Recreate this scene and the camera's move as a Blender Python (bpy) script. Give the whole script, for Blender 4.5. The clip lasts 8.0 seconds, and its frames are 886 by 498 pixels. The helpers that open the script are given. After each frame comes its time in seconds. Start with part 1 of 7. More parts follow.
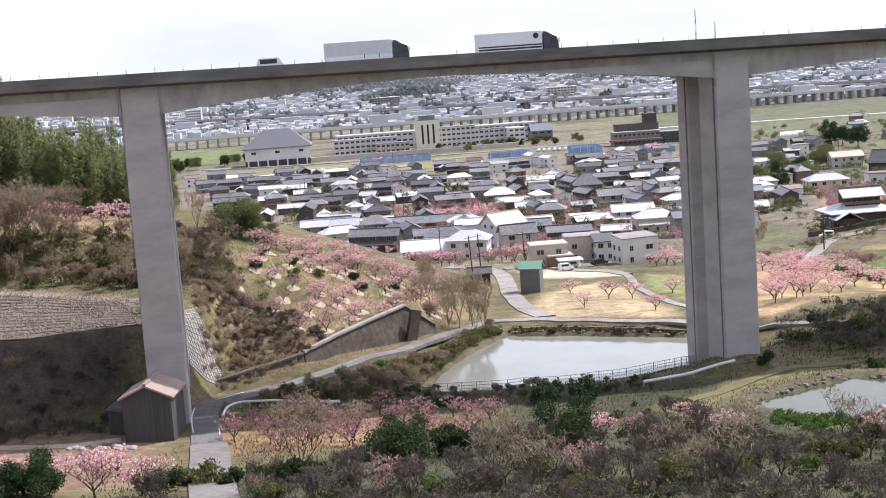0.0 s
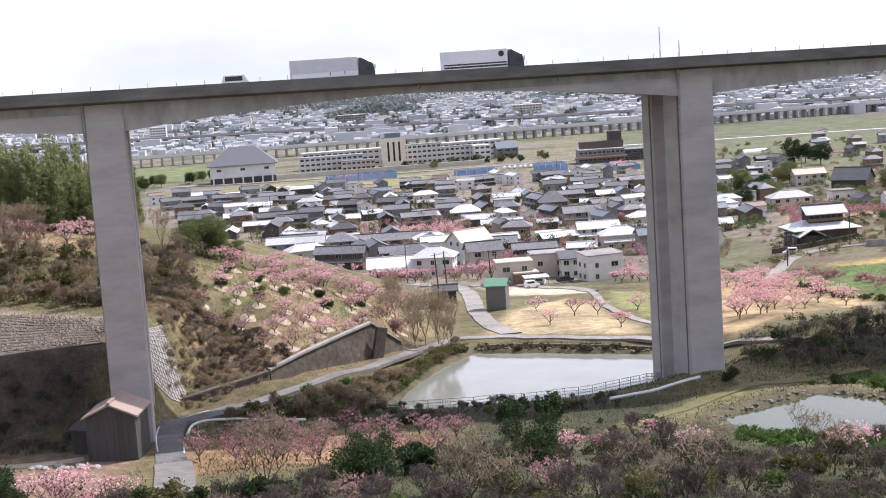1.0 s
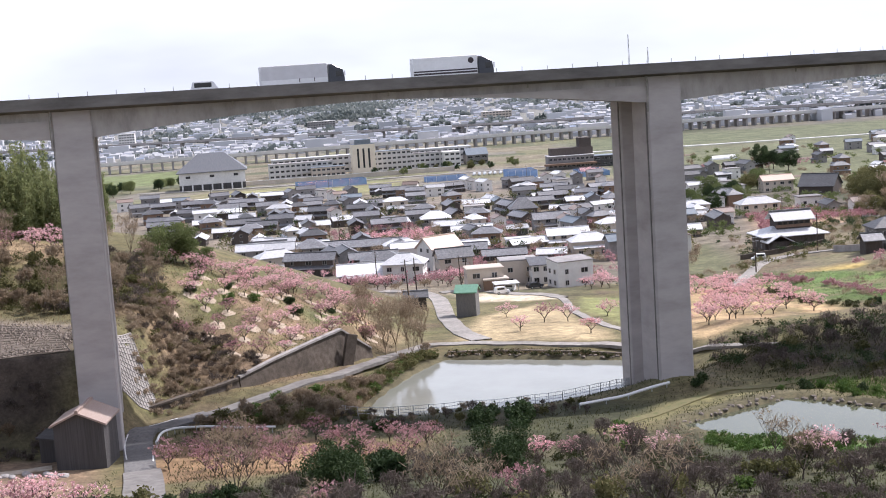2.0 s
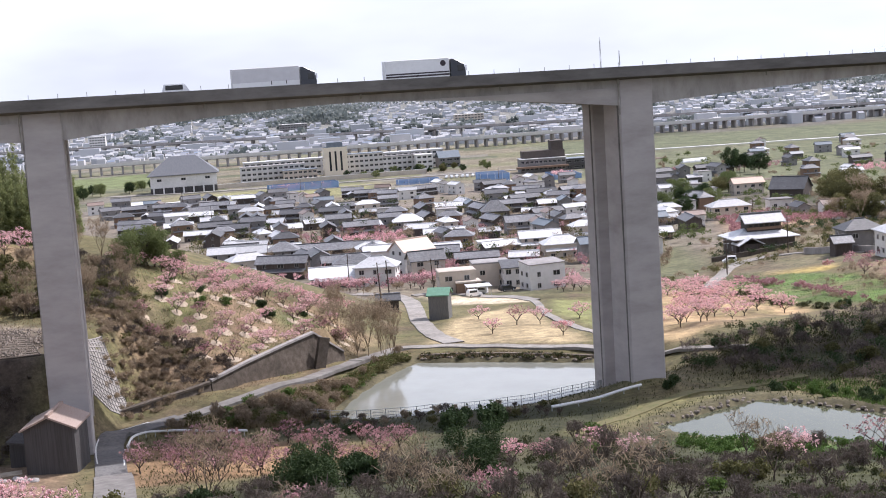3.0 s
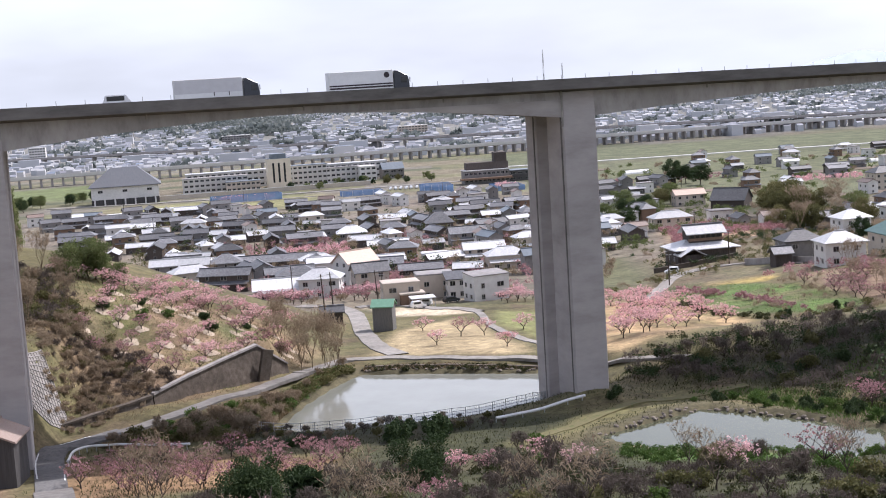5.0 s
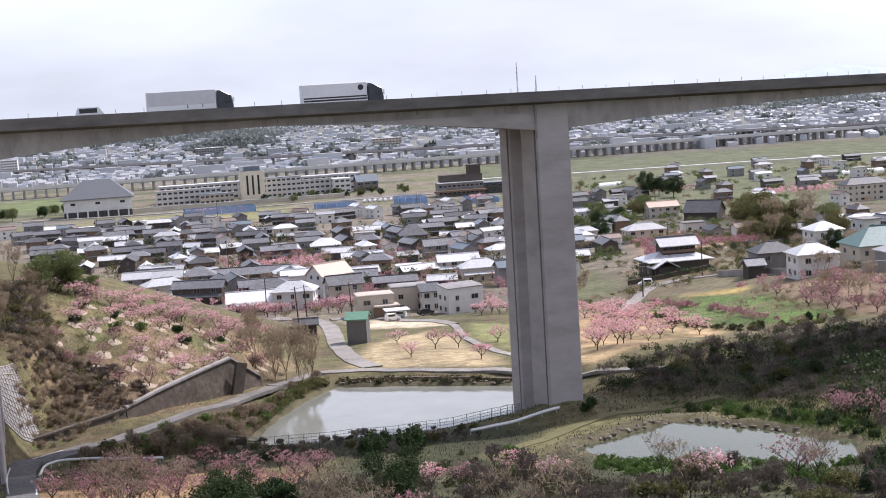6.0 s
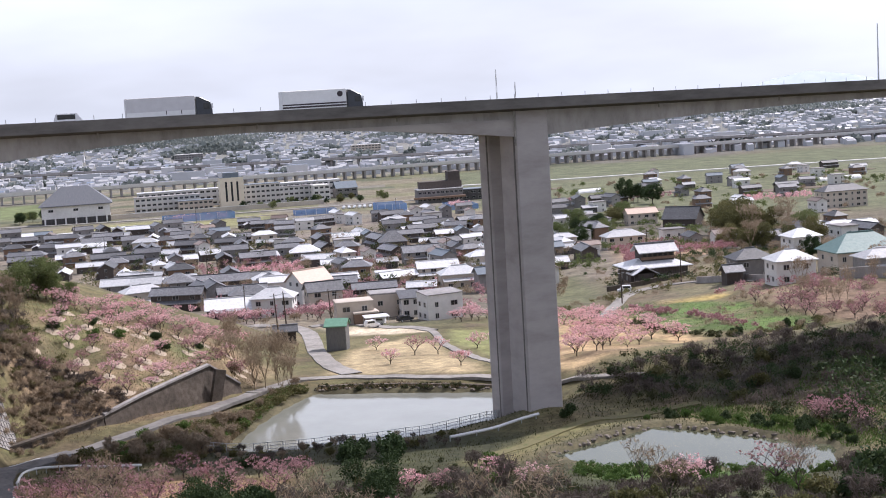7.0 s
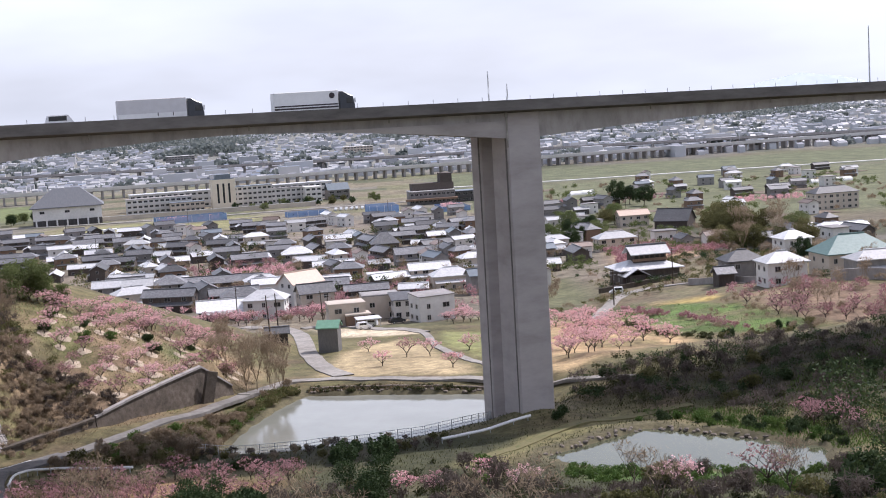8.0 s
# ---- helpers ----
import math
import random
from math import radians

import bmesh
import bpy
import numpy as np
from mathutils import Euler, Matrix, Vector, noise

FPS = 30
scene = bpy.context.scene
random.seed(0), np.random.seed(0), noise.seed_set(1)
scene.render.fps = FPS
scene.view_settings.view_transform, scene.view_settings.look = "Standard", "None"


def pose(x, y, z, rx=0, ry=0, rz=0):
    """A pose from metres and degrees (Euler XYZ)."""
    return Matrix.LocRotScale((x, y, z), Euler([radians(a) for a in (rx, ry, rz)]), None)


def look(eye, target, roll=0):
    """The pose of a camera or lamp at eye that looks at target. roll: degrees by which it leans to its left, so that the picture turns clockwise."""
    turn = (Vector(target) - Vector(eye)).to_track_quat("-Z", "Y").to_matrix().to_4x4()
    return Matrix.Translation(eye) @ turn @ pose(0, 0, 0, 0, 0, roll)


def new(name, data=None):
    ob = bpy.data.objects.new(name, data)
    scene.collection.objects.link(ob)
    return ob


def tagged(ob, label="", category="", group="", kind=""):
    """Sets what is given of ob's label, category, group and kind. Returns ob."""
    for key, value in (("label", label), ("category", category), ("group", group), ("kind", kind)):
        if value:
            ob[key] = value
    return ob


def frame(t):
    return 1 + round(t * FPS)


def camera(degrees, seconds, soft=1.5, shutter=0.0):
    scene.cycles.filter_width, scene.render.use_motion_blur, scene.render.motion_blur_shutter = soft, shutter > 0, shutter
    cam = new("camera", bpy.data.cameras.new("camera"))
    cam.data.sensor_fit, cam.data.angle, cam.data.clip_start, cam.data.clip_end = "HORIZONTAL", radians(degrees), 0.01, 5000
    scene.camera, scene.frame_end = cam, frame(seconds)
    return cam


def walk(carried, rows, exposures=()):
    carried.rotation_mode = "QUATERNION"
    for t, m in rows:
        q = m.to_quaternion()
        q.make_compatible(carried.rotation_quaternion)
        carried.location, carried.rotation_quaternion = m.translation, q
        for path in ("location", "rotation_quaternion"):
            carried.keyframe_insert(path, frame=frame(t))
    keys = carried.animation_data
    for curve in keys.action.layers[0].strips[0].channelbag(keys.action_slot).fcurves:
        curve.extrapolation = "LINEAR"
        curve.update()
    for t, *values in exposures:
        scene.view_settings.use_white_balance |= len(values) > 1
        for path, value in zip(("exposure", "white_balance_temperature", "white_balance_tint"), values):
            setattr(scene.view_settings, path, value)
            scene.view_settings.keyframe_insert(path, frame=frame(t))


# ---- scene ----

cam = camera(35.8, 8.0, soft=1.0)
EYE = (0.0, 0.0, 70.0)
# seconds, turn, tilt, lean of a camera on a tripod
ROWS = [
    (0.0, 4.482, 81.945, 3.953),
    (0.5, 3.796, 82.441, 3.878),
    (1.0, 3.059, 82.572, 3.837),
    (1.5, 2.399, 82.679, 3.808),
    (3.0, 0.646, 82.804, 3.697),
    (3.5, 0.0, 82.8, 3.65),
    (4.0, -0.7, 82.831, 3.626),
    (4.5, -1.197, 82.939, 3.582),
    (6.0, -2.774, 83.588, 3.48),
    (6.5, -3.271, 83.723, 3.457),
    (7.0, -3.632, 83.811, 3.408),
    (7.5, -3.822, 83.842, 3.404),
    (8.0, -3.966, 83.866, 3.372),
]
walk(cam, [(t, pose(*EYE, rx, ry, rz)) for t, rz, rx, ry in ROWS], [(0.0, 0.15, 6100, 18), (4.0, -0.02, 6060, 18), (8.0, -0.15, 6060, 19)])

# ---- light ----
SUN_EL, SUN_AZ = radians(54), radians(63.5)
world = bpy.data.worlds.new("world")
scene.world = world
world.use_nodes = True
wt = world.node_tree
wt.nodes.clear()
w_out = wt.nodes.new("ShaderNodeOutputWorld")
w_bg = wt.nodes.new("ShaderNodeBackground")
w_sky = wt.nodes.new("ShaderNodeTexSky")
w_sky.sky_type = "NISHITA"
w_sky.sun_disc = False
w_sky.sun_elevation, w_sky.sun_rotation = SUN_EL, SUN_AZ
w_sky.altitude, w_sky.air_density, w_sky.dust_density, w_sky.ozone_density = 50, 1.0, 4.0, 1.0
w_bg.inputs["Strength"].default_value = 0.15
# thin high cloud over the blue
w_tc = wt.nodes.new("ShaderNodeTexCoord")
w_map = wt.nodes.new("ShaderNodeMapping")
w_map.inputs["Scale"].default_value = (1, 1, 3.5)
w_noise = wt.nodes.new("ShaderNodeTexNoise")
w_noise.inputs["Scale"].default_value = 2.2
w_noise.inputs["Detail"].default_value = 5
w_ramp = wt.nodes.new("ShaderNodeMapRange")
w_ramp.inputs["From Min"].default_value, w_ramp.inputs["From Max"].default_value = 0.3, 0.62
w_ramp.inputs["To Min"].default_value, w_ramp.inputs["To Max"].default_value = 0.55, 0.95
w_mix = wt.nodes.new("ShaderNodeMix")
w_mix.data_type = "RGBA"
w_mix.inputs[7].default_value = (8.0, 8.5, 9.1, 1)
wt.links.new(w_tc.outputs["Generated"], w_map.inputs["Vector"])
wt.links.new(w_map.outputs["Vector"], w_noise.inputs["Vector"])
wt.links.new(w_noise.outputs["Fac"], w_ramp.inputs["Value"])
# the cloud thins out towards the zenith
w_sep = wt.nodes.new("ShaderNodeSeparateXYZ")
w_high = wt.nodes.new("ShaderNodeMapRange")
w_high.inputs["From Min"].default_value, w_high.inputs["From Max"].default_value = 0.2, 0.7
w_high.inputs["To Min"].default_value, w_high.inputs["To Max"].default_value = 1.0, 0.25
w_thin = wt.nodes.new("ShaderNodeMath")
w_thin.operation = "MULTIPLY"
wt.links.new(w_tc.outputs["Generated"], w_sep.inputs[0])
wt.links.new(w_sep.outputs["Z"], w_high.inputs["Value"])
wt.links.new(w_ramp.outputs["Result"], w_thin.inputs[0])
wt.links.new(w_high.outputs["Result"], w_thin.inputs[1])
wt.links.new(w_thin.outputs[0], w_mix.inputs[0])
wt.links.new(w_sky.outputs["Color"], w_mix.inputs[6])
wt.links.new(w_mix.outputs[2], w_bg.inputs["Color"])
wt.links.new(w_bg.outputs["Background"], w_out.inputs["Surface"])

sun_data = bpy.data.lights.new("sun", "SUN")
sun_data.energy, sun_data.angle, sun_data.color = 4.9, radians(0.8), (1.0, 0.96, 0.9)
sun = new("sun", sun_data)
sun_way = Vector((math.sin(SUN_AZ) * math.cos(SUN_EL), math.cos(SUN_AZ) * math.cos(SUN_EL), math.sin(SUN_EL)))
sun.matrix_world = look(sun_way * 400, (0, 0, 0))
scene.view_settings.exposure = 0.0


# ---- materials ----
def material(name, stops, scale=1.0, rough=0.8, bump=0.0, bump_scale=8.0, metal=0.0, rand=0.0, stain=0.0, spec=0.3, coords="Object", stretch=(1, 1, 1), mask=None):
    """A surface with colour stops over two scales of noise, relief, and a random shift per object."""
    m = bpy.data.materials.new(name)
    m.use_nodes = True
    t = m.node_tree
    b = t.nodes["Principled BSDF"]
    b.inputs["Roughness"].default_value = rough
    b.inputs["Metallic"].default_value = metal
    b.inputs["Specular IOR Level"].default_value = spec
    tc = t.nodes.new("ShaderNodeTexCoord")
    mp = t.nodes.new("ShaderNodeMapping")
    mp.inputs["Scale"].default_value = stretch
    t.links.new(tc.outputs[coords], mp.inputs["Vector"])
    n = t.nodes.new("ShaderNodeTexNoise")
    n.inputs["Scale"].default_value, n.inputs["Detail"].default_value, n.inputs["Roughness"].default_value = scale, 8, 0.65
    t.links.new(mp.outputs["Vector"], n.inputs["Vector"])
    r = t.nodes.new("ShaderNodeValToRGB")
    el = r.color_ramp.elements
    while len(el) < len(stops):
        el.new(0.5)
    for i, c in enumerate(stops):
        el[i].position = 0.3 + 0.4 * i / max(1, len(stops) - 1)
        el[i].color = (*c, 1)
    t.links.new(n.outputs["Fac"], r.inputs["Fac"])
    col = r.outputs["Color"]
    if stain:
        n2 = t.nodes.new("ShaderNodeTexNoise")
        n2.inputs["Scale"].default_value, n2.inputs["Detail"].default_value = scale * 0.13, 6
        t.links.new(mp.outputs["Vector"], n2.inputs["Vector"])
        mr = t.nodes.new("ShaderNodeMapRange")
        mr.inputs["From Min"].default_value, mr.inputs["From Max"].default_value = 0.35, 0.7
        mr.inputs["To Min"].default_value, mr.inputs["To Max"].default_value = 1 + stain * 0.4, 1 - stain
        t.links.new(n2.outputs["Fac"], mr.inputs["Value"])
        mul = t.nodes.new("ShaderNodeVectorMath")
        mul.operation = "SCALE"
        t.links.new(col, mul.inputs[0])
        t.links.new(mr.outputs["Result"], mul.inputs["Scale"])
        col = mul.outputs["Vector"]
    if rand:
        oi = t.nodes.new("ShaderNodeObjectInfo")
        mr = t.nodes.new("ShaderNodeMapRange")
        mr.inputs["To Min"].default_value, mr.inputs["To Max"].default_value = 1 - rand, 1 + rand
        t.links.new(oi.outputs["Random"], mr.inputs["Value"])
        mul = t.nodes.new("ShaderNodeVectorMath")
        mul.operation = "SCALE"
        t.links.new(col, mul.inputs[0])
        t.links.new(mr.outputs["Result"], mul.inputs["Scale"])
        col = mul.outputs["Vector"]
    t.links.new(col, b.inputs["Base Color"])
    if bump:
        n3 = t.nodes.new("ShaderNodeTexNoise")
        n3.inputs["Scale"].default_value, n3.inputs["Detail"].default_value = bump_scale, 4
        t.links.new(mp.outputs["Vector"], n3.inputs["Vector"])
        bp = t.nodes.new("ShaderNodeBump")
        bp.inputs["Strength"].default_value, bp.inputs["Distance"].default_value = bump, 0.1
        t.links.new(n3.outputs["Fac"], bp.inputs["Height"])
        t.links.new(bp.outputs["Normal"], b.inputs["Normal"])
    return m


M_CONC = material("concrete", [(0.26, 0.24, 0.228), (0.35, 0.325, 0.308), (0.41, 0.385, 0.365)], 0.7, 0.85, 0.15, 3.0, stain=0.18, stretch=(1, 1, 0.4))
M_PIER = material("pier_concrete", [(0.325, 0.295, 0.28), (0.405, 0.37, 0.355), (0.465, 0.43, 0.41)], 0.55, 0.85, 0.12, 3.0, stain=0.12, stretch=(0.25, 0.25, 0.7))
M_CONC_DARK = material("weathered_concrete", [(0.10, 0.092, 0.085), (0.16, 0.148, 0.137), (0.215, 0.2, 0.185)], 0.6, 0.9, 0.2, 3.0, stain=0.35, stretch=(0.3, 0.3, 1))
M_ASPHALT = material("asphalt", [(0.10, 0.10, 0.10), (0.16, 0.155, 0.15), (0.2, 0.19, 0.18)], 2.0, 0.9, 0.1, 20, stain=0.2)
M_PATH = material("pale_concrete_lane", [(0.2, 0.188, 0.168), (0.28, 0.26, 0.235), (0.35, 0.325, 0.295)], 1.0, 0.9, 0.1, 8, stain=0.25)
M_WHITE = material("white_paint", [(0.72, 0.72, 0.70), (0.8, 0.8, 0.78)], 2.0, 0.55, stain=0.1)
M_METAL = material("galvanised_steel", [(0.42, 0.43, 0.44), (0.55, 0.56, 0.57)], 3.0, 0.45, metal=0.6)


# ---- mesh helpers ----
def mesh_from(bm, name, mat, smooth=False):
    me = bpy.data.meshes.new(name)
    if smooth:
        for f in bm.faces:
            f.smooth = True
    bm.to_mesh(me)
    bm.free()
    for m in mat if isinstance(mat, (list, tuple)) else [mat]:
        me.materials.append(m)
    return me


def part(name, bm, mat, parent=None, label="", at=None, smooth=False):
    ob = new(name, mesh_from(bm, name, mat, smooth))
    if parent is not None:
        ob.parent = parent
    if at is not None:
        ob.matrix_basis = at
    if label:
        ob["label"] = label
    return ob


def thing(name, label, category, at=None, group="", kind=""):
    ob = new(name)
    ob.empty_display_size = 0.5
    if at is not None:
        ob.matrix_basis = at
    return tagged(ob, label, category, group, kind)


def box(bm, x0, x1, y0, y1, z0, z1, slot=0):
    v = [bm.verts.new(p) for p in ((x0, y0, z0), (x1, y0, z0), (x1, y1, z0), (x0, y1, z0), (x0, y0, z1), (x1, y0, z1), (x1, y1, z1), (x0, y1, z1))]
    for q in ((3, 2, 1, 0), (4, 5, 6, 7), (0, 1, 5, 4), (1, 2, 6, 5), (2, 3, 7, 6), (3, 0, 4, 7)):
        bm.faces.new([v[i] for i in q]).material_index = slot


def boxed(*a):
    bm = bmesh.new()
    box(bm, *a)
    return bm


def rod(bm, a, b, r0, r1=None, n=6, slot=0):
    """A tapered rod from a to b."""
    r1 = r0 if r1 is None else r1
    a, b = Vector(a), Vector(b)
    q = (b - a).to_track_quat("Z", "Y")
    ra = [bm.verts.new(a + q @ Vector((r0 * math.cos(6.2832 * i / n), r0 * math.sin(6.2832 * i / n), 0))) for i in range(n)]
    rb = [bm.verts.new(b + q @ Vector((r1 * math.cos(6.2832 * i / n), r1 * math.sin(6.2832 * i / n), 0))) for i in range(n)]
    for i in range(n):
        bm.faces.new((ra[i], ra[(i + 1) % n], rb[(i + 1) % n], rb[i])).material_index = slot
    bm.faces.new(ra[::-1]).material_index = slot
    bm.faces.new(rb).material_index = slot


def tube(bm, pts, r, n=5):
    """One bent rod through all the points."""
    rings = []
    for i, p in enumerate(pts):
        way = Vector(pts[min(i + 1, len(pts) - 1)]) - Vector(pts[max(i - 1, 0)])
        q = way.to_track_quat("Z", "Y")
        rings.append([bm.verts.new(Vector(p) + q @ Vector((r * math.cos(6.2832 * k / n), r * math.sin(6.2832 * k / n), 0))) for k in range(n)])
    for a, b in zip(rings, rings[1:]):
        for k in range(n):
            bm.faces.new((a[k], a[(k + 1) % n], b[(k + 1) % n], b[k]))
    bm.faces.new(rings[0][::-1]), bm.faces.new(rings[-1])


def prism(bm, outline, y0, y1, slot=0):
    """An outline in x and z, drawn out from y0 to y1."""
    a = [bm.verts.new((x, y0, z)) for x, z in outline]
    b = [bm.verts.new((x, y1, z)) for x, z in outline]
    n = len(a)
    bm.faces.new(a).material_index = slot
    bm.faces.new(b[::-1]).material_index = slot
    for i in range(n):
        bm.faces.new((a[i], b[i], b[(i + 1) % n], a[(i + 1) % n])).material_index = slot


# ---- the lie of the land ----
POND_A = [(-20, 184.5), (-17, 199), (-13.8, 210), (-9.6, 218.5), (2, 216), (17, 211), (24, 208), (24, 199), (16.4, 191.7), (7, 186.5), (-1, 184.0), (-12, 183)]
POND_B = [(21.3, 159.4), (28, 164.5), (35.3, 169.5), (45, 161.5), (53, 154.5), (50, 146), (45, 142), (41, 147.5), (34.5, 151.5), (27, 152.5)]
WATER_A, WATER_B = 24.0, 27.0


def smooth(v, a, b):
    t = np.clip((v - a) / (b - a), 0, 1)
    return t * t * (3 - 2 * t)


def poly_dist(x, y, poly):
    """Distance to a polygon, negative inside."""
    x, y = np.asarray(x, float), np.asarray(y, float)
    best = np.full(np.broadcast(x, y).shape, 1e9)
    inside = np.zeros(best.shape, bool)
    for (ax, ay), (bx, by) in zip(poly, poly[1:] + poly[:1]):
        dx, dy = bx - ax, by - ay
        t = np.clip(((x - ax) * dx + (y - ay) * dy) / (dx * dx + dy * dy), 0, 1)
        best = np.minimum(best, np.hypot(x - ax - t * dx, y - ay - t * dy))
        cross = (ay > y) != (by > y)
        with np.errstate(divide="ignore", invalid="ignore"):
            inside ^= cross & (x < (bx - ax) * (y - ay) / (by - ay if by != ay else 1e-9) + ax)
    return np.where(inside, -best, best)


def ground_z(x, y):
    x, y = np.asarray(x, float), np.asarray(y, float)
    z = np.interp(y, [-200, -30, 3, 8, 25, 60, 110, 150, 180, 215, 260, 330, 400, 550, 800, 1000, 9000],
                  [74, 69, 68.4, 66.4, 58, 47, 34, 27.5, 26, 26, 22.5, 17, 13, 8, 4, 3, 3])
    # hill behind the left pier
    crest = np.interp(x, [-400, -250, -160, -100, -66, -52, -38, -26, -18, -8], [66, 62, 56, 50, 44.5, 40.7, 35.4, 29.8, 24.5, 18])
    up = smooth(y, 172 - 8 * smooth(-x, 60, 110), 226) * (1 - smooth(y, 245, 330))
    z = z + np.maximum(crest - z, 0) * up
    # steep bank that carries the viaduct's end, left of the pier
    db = -0.242 * x + 0.970 * y - 168
    bank = np.interp(db, [8, 15.5, 22, 50], [27.5, 36.8, 37.6, 39.5])
    z = z + np.maximum(bank - z, 0) * smooth(-x, 47.5, 54) * (db > 8) * (1 - smooth(db, 44, 56))
    # the step held by the retaining wall
    dw, sw = (x + 37) * -0.819 + (y - 190) * 0.575, (x + 37) * 0.575 + (y - 190) * 0.819
    run = smooth(sw, -3, 3) * (1 - smooth(sw, 27, 30))
    low = np.minimum(z, 26.6 + 0.9 * (1 - smooth(sw, 0, 28)))
    hold = run * (1 - smooth(dw, 0.7, 1.9)) * smooth(dw, -12, -7)
    z = z * (1 - hold) + low * hold
    top = run * smooth(dw, 0.9, 2.0) * (1 - smooth(dw, 6, 16))
    z = z * (1 - top) + np.maximum(z, 29.4 + 0.085 * sw) * top
    # knoll at the right of the ponds
    knoll = np.interp(x, [26, 36, 50, 70, 100, 160, 400], [26, 27.3, 28.0, 29.4, 33, 38, 47])
    up = smooth(y, 160, 202) * (1 - smooth(y, 212, 242)) * smooth(x, 24, 40)
    z = z + np.maximum(knoll - z, 0) * up
    # fields at the right lie a little higher
    z = z + 5.5 * smooth(x, 45, 110) * smooth(y, 240, 300) * (1 - smooth(y, 380, 520))
    for poly, water, wide in ((POND_A, WATER_A, 5.0), (POND_B, WATER_B, 4.0)):
        d = poly_dist(x, y, poly)
        k = 1 - smooth(d, 0.9, wide + 4)
        z = z * (1 - k) + (water + 0.5) * k
        if poly is POND_A:
            z = z + 2.0 * np.exp(-((x - 23.5) ** 2 + (y - 181.5) ** 2) / 46.0) * smooth(d, 0.9, 3)
        z = np.where(d < 0.9, water - 1.6 + 2.1 * smooth(d, -1.2, 0.9), z)
    return z


xs = np.concatenate([np.linspace(-5000, -900, 24), np.linspace(-850, -170, 40), np.linspace(-165, 165, 232), np.linspace(172, 850, 40), np.linspace(900, 5000, 24)])
ys = np.concatenate([np.linspace(-800, -40, 16), np.linspace(-34, 60, 48), np.linspace(66, 118, 14), np.linspace(120, 300, 160), np.linspace(303, 480, 50), np.linspace(490, 1400, 60), np.linspace(1440, 4950, 40)])
gx, gy = np.meshgrid(xs, ys)
gzz = ground_z(gx, gy)
near = (np.abs(gx) < 200) & (gy > 100) & (gy < 420)
for i, j in zip(*np.nonzero(near)):
    gzz[i, j] += 0.35 * noise.fractal((gx[i, j] * 0.09, gy[i, j] * 0.09, 1.7), 0.8, 2.0, 4)
verts = np.stack([gx, gy, gzz], -1).reshape(-1, 3)


def find_after(line, v):
    lo, hi = 0, len(line)
    while lo < hi:
        mid = (lo + hi) // 2
        if v < line[mid]:
            hi = mid
        else:
            lo = mid + 1
    return lo


XL, YL, ZL = xs.tolist(), ys.tolist(), gzz.tolist()


def gz(x, y):
    """Height of the ground as built."""
    i = min(max(find_after(XL, x) - 1, 0), len(XL) - 2)
    j = min(max(find_after(YL, y) - 1, 0), len(YL) - 2)
    u, v = (x - XL[i]) / (XL[i + 1] - XL[i]), (y - YL[j]) / (YL[j + 1] - YL[j])
    return (ZL[j][i] * (1 - u) + ZL[j][i + 1] * u) * (1 - v) + (ZL[j + 1][i] * (1 - u) + ZL[j + 1][i + 1] * u) * v


nx, ny = len(xs), len(ys)
quads = [(j * nx + i, j * nx + i + 1, (j + 1) * nx + i + 1, (j + 1) * nx + i) for j in range(ny - 1) for i in range(nx - 1)]
g_mesh = bpy.data.meshes.new("ground")
g_mesh.from_pydata(verts.tolist(), [], quads)
for p in g_mesh.polygons:
    p.use_smooth = True
M_GROUND = material("dry_spring_grass", [(0.09, 0.075, 0.035), (0.17, 0.14, 0.06), (0.11, 0.13, 0.04), (0.25, 0.19, 0.1)], 0.12, 0.95, 0.6, 1.2, stain=0.3)
g_mesh.materials.append(M_GROUND)
ground = tagged(new("ground", g_mesh), "dry spring grass hillside falling to a wide flat plain", "ground", kind="structure")

# ponds
def pond(name, poly, level, label, mat):
    bm = bmesh.new()
    cx, cy = sum(p[0] for p in poly) / len(poly), sum(p[1] for p in poly) / len(poly)
    bm.faces.new([bm.verts.new((cx + (x - cx) * 1.06, cy + (y - cy) * 1.06, level)) for x, y in poly])
    bmesh.ops.recalc_face_normals(bm, faces=bm.faces)
    return tagged(part(name, bm, mat), label, "pond", kind="structure")

# murky green, darkened further so the base colour holds the knoll's reflection
M_MURK_REFLECT = material("murky_pond_water", [(0.075, 0.08, 0.05), (0.10, 0.105, 0.065)], 0.1, 0.07, 0.05, 1.5, spec=0.5)
M_WATER = material("pond_water", [(0.20, 0.205, 0.175), (0.25, 0.255, 0.225)], 0.1, 0.06, 0.05, 1.5, spec=0.75)
pond("water_large_pond", POND_A, WATER_A, "still grey-green water of a large farm pond", M_WATER)
pond("water_small_pond", POND_B, WATER_B, "still murky green water of a small pond, darkened for the reflected knoll", M_MURK_REFLECT)

# ---- viaduct of the expressway ----
B_YAW = 14.0
BRIDGE = Matrix.Rotation(radians(B_YAW), 4, "Z")
B_Y = 168.0


def deck_z(s):
    return 70.25 - 0.0085 * s


def b_world(s, d, z):
    return BRIDGE @ Vector((s, B_Y + d, z))


PIERS = (-118.0, -8.9, 66.1, 174.0)


def girder_depth(s):
    """Depth below the parapet's top."""
    near = min(PIERS, key=lambda p: abs(p - s))
    others = [p for p in PIERS if (p - near) * (s - near) > 0]
    half = abs(min(others, key=lambda p: abs(p - near)) - near) / 2 if others else 55
    t = min(1.0, max(0.0, (abs(s - near) - 2.6) / (half - 2.6)))
    return 2.62 + 2.4 * (1 - t) ** 1.7


